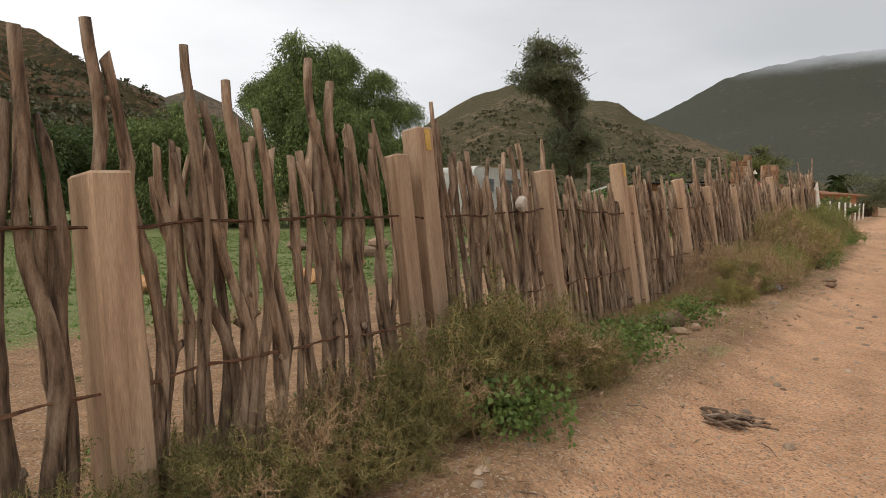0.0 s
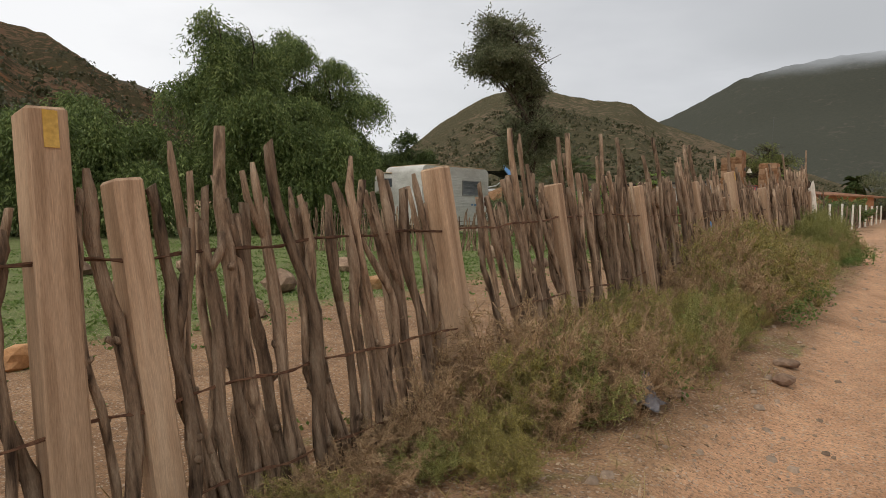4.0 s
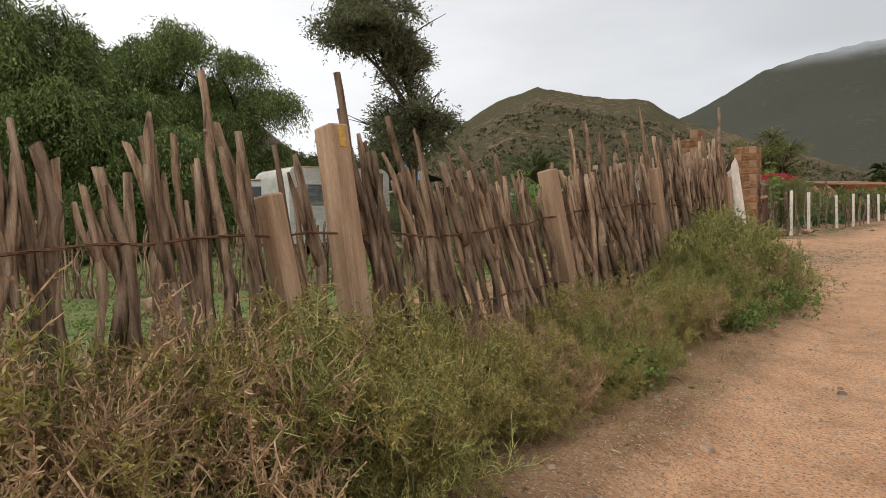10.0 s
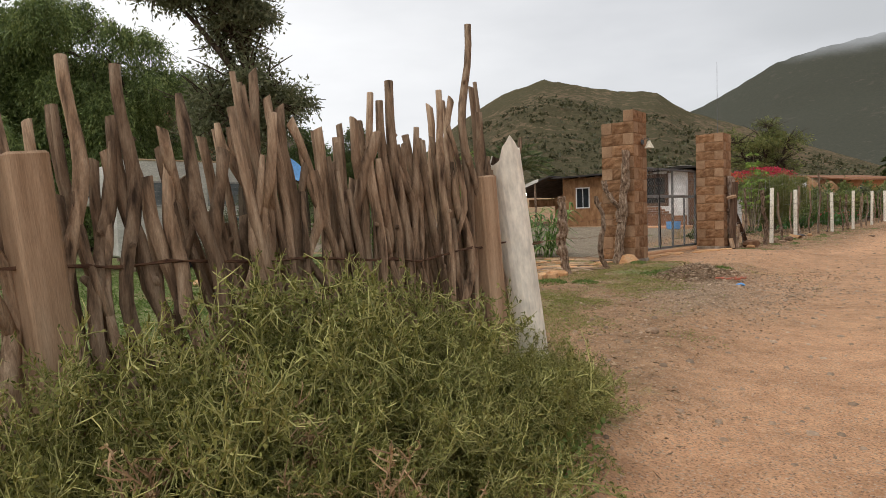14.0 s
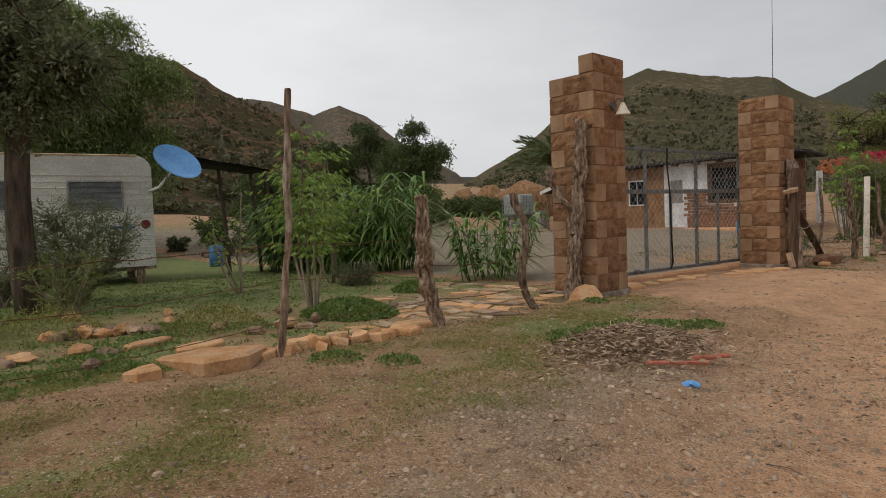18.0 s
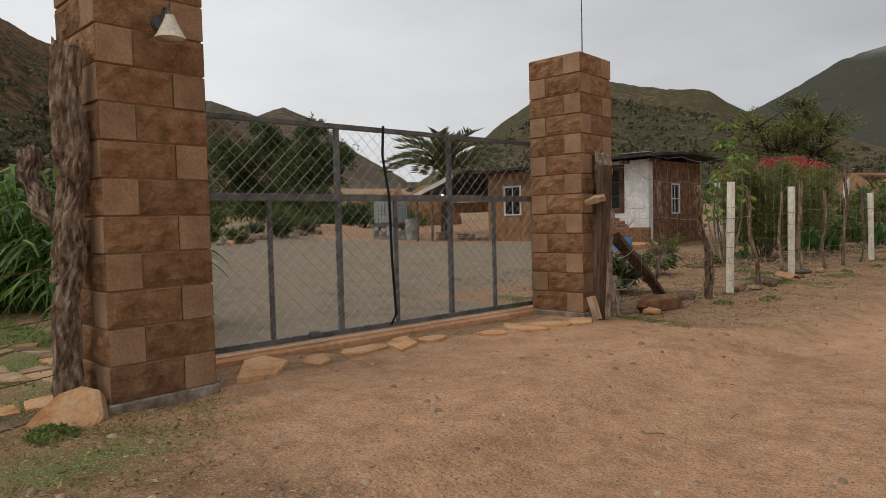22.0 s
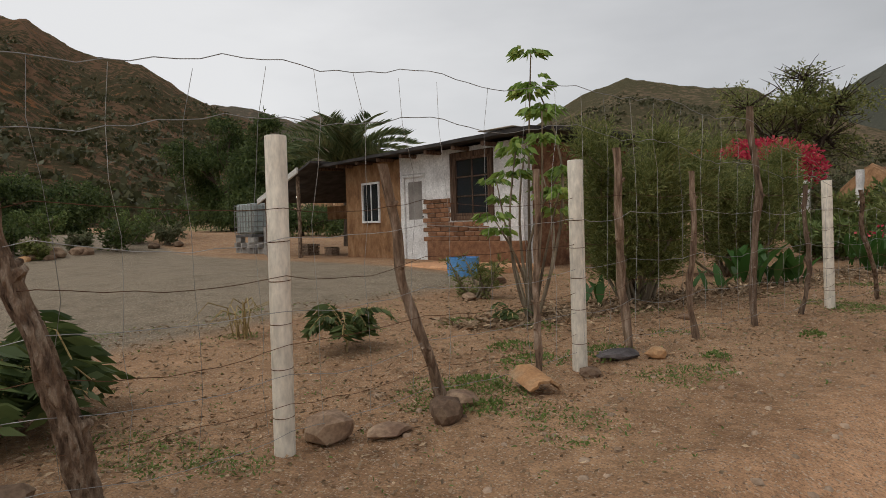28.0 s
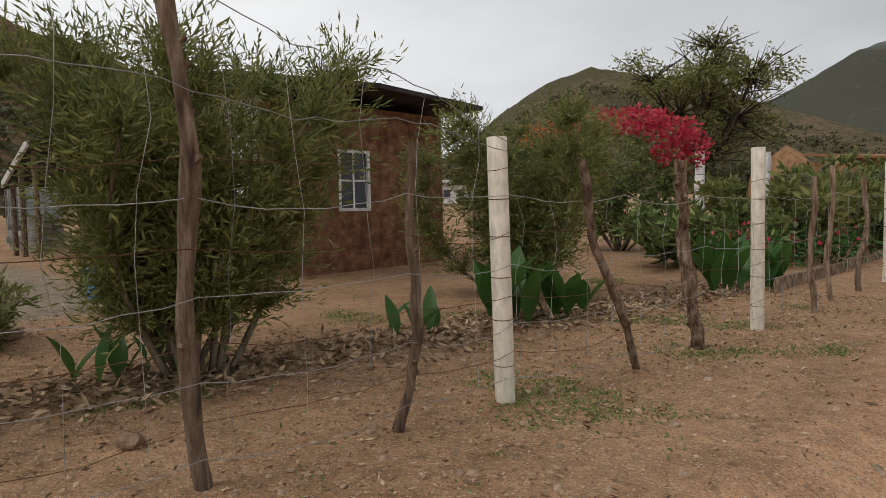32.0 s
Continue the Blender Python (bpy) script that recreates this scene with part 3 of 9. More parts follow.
M["cloud"] = cloud_material()


# ---- ground ----
def graded(lo, hi, step, far_lo, far_hi, grow=1.35):
    """Even steps from lo to hi, then growing ones out to the far ends."""
    a = list(np.arange(lo, hi + 1e-6, step))
    s, x = step, hi
    while x < far_hi:
        s *= grow
        x += s
        a.append(min(x, far_hi))
    s, x = step, lo
    while x > far_lo:
        s *= grow
        x -= s
        a.insert(0, max(x, far_lo))
    return a


def cover_at(x, y):
    """How much road, grass and gravel there is at a place."""
    e = road_left(y)
    wide = 0.5 + 1.6 * smooth01((y - 21) / 4)
    road = smooth01((x - e + wide / 2) / wide)
    n = noise.noise(Vector((x * 0.35, y * 0.35, 0)))
    n2 = noise.noise(Vector((x * 1.4, y * 1.4, 7)))
    grass, grav = 0.0, 0.0
    if x < -1.9 and y < 23.5:
        grass = smooth01((-x - 3.2) / 2.5) * 0.95 + 0.25 * n2
    elif x < -5.0 and y < 32.5:
        grass = 0.50 + 0.3 * n + 0.25 * n2 + 0.25 * smooth01((-x - 7) / 3)
    elif x < -1.0 and 22.5 < y < 32.5:
        grass = (0.38 + 0.14 * smooth01((y - 27) / 3)) * smooth01((x + 5.4) / 1.5) * smooth01((e - 0.3 - x) / 1.2) * smooth01((33.0 - y) / 2) + 0.25 * n2
    elif -1.9 <= x < e and y < 23:
        grass = 0.30 + 0.3 * n2
    elif x < e and y >= 36.5 and x > -9:
        grass = 0.12 + 0.35 * n2 - 0.2 * smooth01((x + 4.2) / 1.0)
    if x < -5.0 and y > 32.5:
        grav = smooth01((-x - 5.0) / 0.8) * smooth01((y - 32.6) / 0.8) * smooth01((47.2 - y) / 1.5) * (1 if y < 37 else smooth01((-x - 6.4 - 0.12 * (y - 37)) / 1.6))
        if x < -32:
            grav *= smooth01((x + 38) / 6)
            grass = max(grass, 0.5)
    if -4.9 < x and 22.8 < y < 37:
        d = ((x + 1.9) / 1.5) ** 2 + ((y - 28.3) / 3.2) ** 2
        grav = max(grav, 0.5 * max(0, 1 - d * 0.7) + 0.2 * n2)
        road = max(road * (0.62 if y > 26 else 0.85), smooth01((y - 31.0) / 1.6) * (0.62 + 0.1 * n) * smooth01((x + 5.2) / 0.5))
    if x < -40 or y > 120:
        grass = 0.35 + 0.4 * n
    return max(0, min(1, road)), max(0, min(1, grass)), max(0, min(1, grav))


def build_ground():
    xs = graded(-7.0, 3.0, 0.11, -2600, 2600)
    ys = graded(2.0, 52.0, 0.14, -1200, 3600)
    nx, ny = len(xs), len(ys)
    co = np.zeros((ny, nx, 3), np.float32)
    cv = np.zeros((ny, nx, 4), np.float32)
    for j, y in enumerate(ys):
        for i, x in enumerate(xs):
            z = gz(x, y)
            co[j, i] = (x, y, z)
            cv[j, i] = (*cover_at(x, y), 1)
    me = bpy.data.meshes.new("ground")
    idx = np.arange(nx * ny).reshape(ny, nx)
    q = np.stack([idx[:-1, :-1], idx[:-1, 1:], idx[1:, 1:], idx[1:, :-1]], -1).reshape(-1, 4)
    n = len(q)
    me.vertices.add(nx * ny)
    me.vertices.foreach_set("co", co.ravel())
    me.loops.add(4 * n)
    me.loops.foreach_set("vertex_index", q.ravel().astype(np.int32))
    me.polygons.add(n)
    me.polygons.foreach_set("loop_start", np.arange(0, 4 * n, 4, dtype=np.int32))
    me.polygons.foreach_set("use_smooth", np.ones(n, bool))
    me.update(calc_edges=True)
    a = me.color_attributes.new("cover", "FLOAT_COLOR", "POINT")
    a.data.foreach_set("color", cv.ravel())
    me.materials.append(M["earth"])
    tagged(new("ground", me), "reddish dirt road, bare soil, patchy grass and gravel yard", "ground", kind="structure")


build_ground()


# ---- hills round the valley ----
def ridge(name, label, crest, dist, depth, mat, base=-3.0, rough=0.05, step=0.2, foot=0.35, rings=34, origin=(0, 25), straight=0.25):
    """A hillside whose crest height follows a table of bearing (degrees to the left of the road) and slope."""
    az = np.arange(crest[0][0], crest[-1][0] + 1e-6, step)
    vs, fs = [], []
    for a in az:
        s = lerp_table(crest, a)
        t = radians(a)
        for k in range(rings):
            u = k / (rings - 1)
            r = dist * foot + (dist - dist * foot) * u * 1.25
            h = s * dist - base
            if u < 0.8:
                p = (u / 0.8)
                z = h * (straight * p + (1 - straight) * p * p * (1.6 - 0.6 * p))
            else:
                z = h * (1 - ((u - 0.8) / 0.2) ** 2 * 0.5)
            x, y = origin[0] - math.sin(t) * r, origin[1] + math.cos(t) * r
            w = min(1, p * 1.6) if u < 0.8 else 1.0
            edge = 1 - abs(u - 0.8) / 0.2 if abs(u - 0.8) < 0.2 else 0
            q = Vector((x, y, 0)) / dist
            nz = noise.fractal(q * 9, 1.0, 2.1, 5) + 0.5 * abs(noise.noise(q * 5))
            z += nz * rough * h * w * (1 - edge)
            z += edge * 0.010 * h * noise.fractal(q * 60, 1, 2, 3)
            vs.append((x, y, base + z))
    n = rings
    for i in range(len(az) - 1):
        for k in range(n - 1):
            a = i * n + k
            fs.append((a, a + n, a + n + 1, a + 1))
    g = Geo()
    g.add(vs, fs)
    return tagged(g.obj(name, mat, smooth=True), label, "hill", kind="structure")


ridge("hill_left", "brown scrub-dotted rocky hillside above the yard",
      [(56, 0.06), (58, 0.11), (62, 0.165), (65.1, 0.187), (66.5, 0.198), (68, 0.217), (70, 0.238), (71.7, 0.243), (73.5, 0.246), (74.8, 0.254), (76, 0.268), (77.5, 0.284), (79.1, 0.286), (80.5, 0.29), (84, 0.30), (92, 0.33), (110, 0.36), (150, 0.30)],
      400, 200, M["hill_near"], rough=0.11, foot=0.13, straight=0.72)
ridge("hill_peak", "distant brown conical hill at the valley head",
      [(44, 0.02), (47, 0.07), (51.5, 0.116), (54.6, 0.160), (57, 0.178), (59.2, 0.164), (62.8, 0.1845), (65.9, 0.189), (72, 0.15), (80, 0.1)],
      1100, 300, M["hill_peak"], rough=0.06, foot=0.5)
ridge("hill_middle", "green-brown rounded hill beyond the houses",
      [(-8, 0.01), (0, 0.025), (4.9, 0.052), (11, 0.094), (14.9, 0.122), (18.6, 0.147), (19.6, 0.158), (21, 0.178), (24.4, 0.185), (27.8, 0.198), (30.4, 0.209), (33.5, 0.1935), (35.4, 0.178), (38.5, 0.142), (41, 0.104), (44.4, 0.072), (47, 0.045), (50, 0.03), (55, 0.02)],
      450, 300, M["hill_mid"], rough=0.05, foot=0.3, straight=0.5)
ridge("mountain_far", "dark misty mountain with its top in cloud",
      [(-40, 0.12), (-15, 0.20), (0, 0.222), (4.8, 0.22), (7.2, 0.216), (10.7, 0.206), (12, 0.199), (13.6, 0.183), (17.3, 0.149), (18.5, 0.142), (22, 0.11), (27, 0.08), (34, 0.06), (44, 0.06), (49, 0.065), (56, 0.05)],
      2200, 400, M["hill_far"], rough=0.03, foot=0.5)


def cloud_bank():
    g = Geo()
    r, n = 1750, 60
    vs, fs = [], []
    for i in range(n + 1):
        a = radians(-60 + 90 * i / n)
        for z in (-80, 60, 220, 460):
            vs.append((-math.sin(a) * r, 25 + math.cos(a) * r, z))
    for i in range(n):
        for k in range(3):
            a = i * 4 + k
            fs.append((a, a + 4, a + 5, a + 1))
    g.add(vs, fs)
    ob = g.obj("backdrop_cloud", M["cloud"], at=(0, 0, 340))
    ob.visible_shadow = False
    tagged(ob, "pale low cloud hanging over the dark mountain", "cloud", kind="structure")


cloud_bank()


def hill_scrub(hill, reach, count, size, label, seed):
    """Low bushes over a hillside."""
    rng = np.random.default_rng(seed)
    V = []
    me = bpy.data.objects[hill].data
    co = np.zeros(len(me.vertices) * 3, np.float32)
    me.vertices.foreach_get("co", co)
    co = co.reshape(-1, 3)
    d = np.hypot(co[:, 0], co[:, 1] - 25)
    pick = co[d < reach]
    pick = pick[rng.integers(0, len(pick), count)] + rng.normal(size=(count, 3)) * (2.5, 2.5, 0)
    for p in pick:
        s = size * (0.35 + rng.random() ** 2)
        k = 9
        P = p + rng.normal(size=(k, 3)) * (s * 0.5, s * 0.5, s * 0.22) + (0, 0, s * 0.3)
        V.append(leaf_quads(P, rng.normal(size=(k, 3)) + (0, 0, 0.6), s * 0.9, s * 0.7, rng))
    tagged(new("hill_scrub", quads("hill_scrub", np.concatenate(V), M["scrub"])), label, "scrub", kind="stuff")


hill_scrub("hill_left", 300, 9000, 1.25, "dark low scrub dotted over the brown hillside", 5)
hill_scrub("hill_middle", 380, 4500, 1.6, "dark low scrub dotted over the rounded hill", 6)


# ---- plants ----
def limb(g, p0, p1, r0, r1, bend=0.12, n=6, segs=5):
    p0, p1 = Vector(p0), Vector(p1)
    L = (p1 - p0).length
    off = Vector((random.uniform(-1, 1), random.uniform(-1, 1), random.uniform(-0.3, 0.6))) * bend * L
    pts = [p0.lerp(p1, i / segs) + off * math.sin(math.pi * i / segs) for i in range(segs + 1)]
    g.tube(pts, [r0 + (r1 - r0) * i / segs for i in range(segs + 1)], n)
    return pts


def crown_points(rng, lobes, count, shell=0.55, clumps=0, size=0.42):
    """Places inside a crown made of several ellipsoids (centre, radii), gathered into smaller clumps with gaps between."""
    if clumps:
        small = []
        for c, r in lobes:
            for _ in range(clumps):
                d = rng.normal(size=3)
                d /= np.linalg.norm(d)
                k = rng.uniform(0.5, 1.0)
                f = size * rng.uniform(0.45, 1.4)
                small.append((tuple(c[i] + d[i] * r[i] * k for i in range(3)), tuple(r[i] * f * (0.8 if i == 2 else 1) for i in range(3))))
        lobes, shell = small, 0.35
    vol = np.array([l[1][0] * l[1][1] * l[1][2] for l in lobes]) ** 0.8
    pick = rng.choice(len(lobes), count, p=vol / vol.sum())
    d = rng.normal(size=(count, 3))
    d /= np.linalg.norm(d, axis=1, keepdims=True)
    r = (shell + (1 - shell) * rng.random(count) ** 0.6)[:, None]
    if clumps:
        d[:, 2] = np.abs(d[:, 2]) * 1.2 - 0.5
    lump = 1 + 0.22 * np.sin(d[:, :1] * 7 + pick[:, None]) * np.cos(d[:, 1:2] * 6 + 1.3 * pick[:, None]) + 0.12 * np.sin(d[:, 2:] * 11)
    c = np.array([l[0] for l in lobes])[pick]
    s = np.array([l[1] for l in lobes])[pick]
    return c + d * s * r * lump, d


def make_tree(name, at, lobes, leafmat, barkmat, label, trunk_r=0.22, sprays=2600, per=9, leaf=(0.16, 0.05), droop=0.7, spray=0.5, seed=1, twigs=0, fork=0.35, group="", lean=(0, 0), clumps=13, size=0.42):
    """A tree: trunk with limbs to every lobe of the crown, and sprays of small leaves."""
    rng = np.random.default_rng(seed)
    random.seed(seed)
    t = thing(name, at, label, "tree", group)
    g = Geo()
    top = max(l[0][2] for l in lobes)
    fz = top * fork
    f = Vector((lean[0], lean[1], fz))
    limb(g, (0, 0, -0.25), f, trunk_r * 1.25, trunk_r * 0.8, 0.05, 9, 6)
    for c, s in lobes:
        c = Vector(c)
        pts = limb(g, f, c, trunk_r * 0.55, trunk_r * 0.16, 0.12, 6)
        for _ in range(5):
            b = pts[random.randint(2, len(pts) - 1)]
            e = c + Vector([random.uniform(-0.85, 0.85) * s[k] for k in range(3)])
            limb(g, b, e, trunk_r * 0.16, 0.012, 0.15, 5)
    for _ in range(twigs):
        c, s = random.choice(lobes)
        b = Vector(c)
        e = b + Vector([random.uniform(-1.25, 1.25) * s[k] for k in range(3)])
        limb(g, b, e, 0.03, 0.006, 0.1, 4)
    g.obj("trunk", barkmat, t, smooth=True)
    P, d = crown_points(rng, lobes, sprays, 0.55, clumps, size)
    D = d * (1 - droop) + rng.normal(size=d.shape) * 0.35 + np.array([0, 0, -droop])
    D /= np.linalg.norm(D, axis=1, keepdims=True)
    step = np.arange(per)[None, :, None] / per * spray * rng.uniform(0.5, 1.3, (sprays, 1, 1))
    Q = P[:, None] + D[:, None] * step + np.array([0, 0, -1]) * (step ** 2) * droop * 0.6
    Q = Q + rng.normal(size=Q.shape) * leaf[0] * 0.35
    LD = D[:, None] + rng.normal(size=Q.shape) * (0.75 - 0.35 * smooth01((droop - 0.5) / 0.3))
    V = leaf_quads(Q.reshape(-1, 3), LD.reshape(-1, 3), leaf[0] * rng.uniform(0.6, 1.3, sprays * per), leaf[1] * rng.uniform(0.7, 1.3, sprays * per), rng, 0.15)
    share("crown", quads("crown", V, leafmat), t, Matrix())
    return t


def on(x, y, dz=0.0):
    return (x, y, gz(x, y) + dz)


make_tree("pepper_tree", on(-18.2, 21.4), [((-0.5, 0.0, 5.9), (1.35, 1.35, 1.9)), ((-0.7, -0.2, 3.9), (2.0, 1.9, 1.8)), ((0.6, 1.5, 3.3), (1.7, 1.8, 1.7)), ((0.0, 0.5, 1.9), (2.3, 2.3, 1.6)), ((0.2, 2.6, 1.6), (1.6, 1.8, 1.3))],
          M["pepper"], M["bark"], "tall drooping green pepper tree in the yard", 0.3, 11000, 15, (0.15, 0.042), 0.85, 0.85, 3, lean=(-0.2, 0.2), clumps=20, size=0.34)
make_tree("pepper_tree", on(-20.5, 17.2), [((0, 0, 3.2), (1.8, 1.8, 1.3)), ((-1.4, -1.0, 2.6), (1.8, 1.8, 1.3)), ((0.9, 0.7, 2.0), (1.8, 2.0, 1.4)), ((-0.5, -0.2, 1.2), (2.2, 2.2, 1.0))],
          M["pepper"], M["bark"], "low spreading green pepper tree behind the fence", 0.22, 6500, 14, (0.15, 0.045), 0.85, 0.8, 4, clumps=13, size=0.38)
make_tree("pepper_tree", on(-22.8, 13.0), [((0, 0, 2.9), (2.2, 2.2, 1.4)), ((-1.0, 1.6, 2.4), (2.0, 2.0, 1.4)), ((1.0, -1.4, 2.2), (2.0, 2.0, 1.4)), ((0, 0, 1.2), (2.4, 2.4, 1.1))],
          M["dkgreen"], M["bark"], "dark shady tree at the yard's far edge", 0.22, 5200, 11, (0.15, 0.055), 0.6, 0.6, 5)
make_tree("pepper_tree", on(-24.9, 29.6), [((-0.3, -0.3, 7.4), (2.5, 2.5, 2.1)), ((-2.6, -2.4, 7.2), (2.0, 2.0, 1.9)), ((-1.9, -1.9, 6.0), (2.3, 2.3, 2.1)), ((1.1, 1.1, 5.8), (2.3, 2.3, 2.1)), ((1.3, 1.4, 4.3), (1.8, 1.8, 1.8)), ((-0.6, -0.6, 3.8), (3.0, 3.0, 2.1)), ((-0.4, -0.5, 1.5), (2.4, 2.4, 1.4))],
          M["pepper"], M["bark"], "broad leafy green pepper tree behind the caravan", 0.34, 20000, 14, (0.15, 0.045), 0.85, 0.9, 6, clumps=20, size=0.33)
make_tree("caravan_tree", on(-10.1, 26.5), [((-0.7, -0.5, 6.0), (1.0, 1.0, 0.8)), ((-1.2, -0.95, 5.5), (0.7, 0.7, 0.55)), ((-0.22, -0.05, 5.3), (0.75, 0.75, 0.6)), ((-0.7, -0.6, 6.65), (0.7, 0.7, 0.55)), ((-0.15, -0.1, 4.6), (0.55, 0.55, 0.5)), ((0.0, 0.1, 3.5), (0.95, 0.95, 0.75)), ((0.35, 0.4, 3.3), (0.62, 0.62, 0.55)), ((-0.45, -0.3, 3.1), (0.75, 0.75, 0.6)), ((-0.25, -0.15, 2.7), (0.6, 0.6, 0.35))],
          M["olive"], M["bark"], "tall grey-green tree with bare twigs beside the white caravan", 0.15, 5000, 11, (0.105, 0.034), 0.35, 0.38, 7, twigs=230, fork=0.5, lean=(0.1, 0.1), clumps=9, size=0.48)
make_tree("background_tree", on(-43.9, 61), [((0, 0, 7.0), (1.3, 1.3, 1.5)), ((0.8, 0.5, 5.4), (1.7, 1.7, 1.5)), ((-1.2, -0.6, 4.6), (1.8, 1.8, 1.8)), ((0, 0, 2.4), (2.6, 2.4, 1.7))], M["dkgreen"], M["bark"], "tall dark green tree behind the gravel yard", 0.3, 3200, 9, (0.26, 0.10), 0.5, 0.8, 8)
make_tree("background_tree", on(-51.8, 62), [((-0.3, 0, 7.6), (2.2, 2.2, 1.9)), ((-2.6, -2, 5.6), (2.4, 2.4, 2.2)), ((2.2, 1.0, 4.8), (2.2, 2.2, 2.0)), ((0, 0, 2.2), (3.8, 3.2, 1.9))], M["dkgreen"], M["bark"], "broad dark green tree below the hillside", 0.35, 3600, 9, (0.3, 0.11), 0.5, 0.8, 9)
make_tree("background_tree", on(-38, 44), [((0, 0, 1.7), (2.0, 2.0, 1.0)), ((2.4, 2.4, 1.4), (1.6, 1.8, 0.9)), ((1, 1, 0.8), (3.0, 2.4, 0.8))], M["dkgreen"], M["bark"], "dark green bush beyond the gravel yard", 0.2, 2800, 9, (0.22, 0.08), 0.5, 0.6, 12)
make_tree("background_tree", on(-33.5, 57.5), [((0, 0, 1.1), (2.0, 1.6, 0.8)), ((2.6, 0.6, 0.9), (1.6, 1.4, 0.7)), ((-2.6, -0.5, 1.0), (1.7, 1.4, 0.8))], M["dkgreen"], M["bark"], "low dark bush before the adobe mounds", 0.12, 1500, 9, (0.2, 0.08), 0.5, 0.5, 10)
make_tree("thin_crowned_tree", on(-9.9, 64.4), [((0, 0, 4.9), (1.3, 1.3, 0.8)), ((1.2, 0.9, 4.6), (1.1, 1.0, 0.8)), ((-1.2, -0.9, 4.7), (1.1, 1.0, 0.8)), ((0.4, 0.3, 5.6), (0.9, 0.9, 0.6)), ((-0.5, -0.4, 3.6), (1.5, 1.3, 0.9)), ((0.9, 0.7, 3.4), (1.2, 1.1, 0.8)), ((0, 0, 2.2), (1.7, 1.5, 0.9))], M["acacia"], M["bark"], "sparse spreading tree with bare twigs", 0.16, 1700, 8, (0.15, 0.055), 0.3, 0.5, 13, twigs=230, clumps=9, size=0.42)
make_tree("thin_crowned_tree", on(-2.5, 92), [((0, 0, 3.4), (2.6, 2.6, 1.4)), ((2.6, 1.0, 3.0), (2.2, 2.0, 1.2)), ((0, 0, 1.6), (3.0, 2.6, 1.4))], M["olive"], M["bark"], "olive-green roadside tree far off", 0.25, 1500, 8, (0.22, 0.08), 0.3, 0.6, 14)


def frond_palm(name, at, n, length, trunk, label, mat, seed, leafw=0.05, low=0.35):
    rng = np.random.default_rng(seed)
    t = thing(name, at, label, "palm tree")
    g = Geo()
    g.tube([(0, 0, -0.3), (0.05, 0, trunk * 0.5), (0, 0, trunk)], [0.28, 0.24, 0.26], 9, wob=0.08)
    g.obj("trunk", M["bark"], t)
    for i in range(n):
        a = 2 * math.pi * (i * 0.618)
        up = low + (1.5 - low) * rng.random()
        out = Vector((math.cos(a), math.sin(a), 0))
        pts = []
        for k in range(9):
            u = k / 8
            ang = up - 1.1 * u * u
            pts.append(Vector((0, 0, trunk)) + (out * math.cos(up - 0.55 * u) + Vector((0, 0, 1)) * math.sin(up - 0.75 * u)) * length * u)
        g = Geo()
        g.tube(pts, [0.03 * (1 - 0.8 * k / 8) for k in range(9)], 4)
        P, D = [], []
        side = out.cross(Vector((0, 0, 1)))
        for k in range(60):
            u = 0.12 + 0.88 * k / 60
            j = min(7, int(u * 8))
            p = pts[j].lerp(pts[j + 1], u * 8 - j)
            d = (pts[j + 1] - pts[j]).normalized()
            for s in (-1, 1):
                P.append(p)
                D.append(d * 0.7 + side * s * 0.8 + Vector((0, 0, 0.35)))
        V = leaf_quads(np.array(P), np.array(D), 0.55 * length / 2.2 * (1 - 0.4 * rng.random(len(P))), leafw, rng)
        f = g.obj("frond", mat, t)
        share("leaf_fringe", quads("leaf_fringe", V, mat), f, Matrix())
    return t


M["palm"] = foliage("palm_leaflet", (0.06, 0.09, 0.035), (0.13, 0.16, 0.065), (0.20, 0.20, 0.09))
frond_palm("feather_palm", on(-21.6, 52.6), 26, 3.0, 2.8, "feather palm with upright grey-green fronds behind the house", M["palm"], 3, 0.06, 0.7)
frond_palm("distant_palm", on(-9.0, 150), 44, 2.4, 5.2, "distant palm with a round dark crown", M["dkgreen"], 4, 0.3, -0.7)


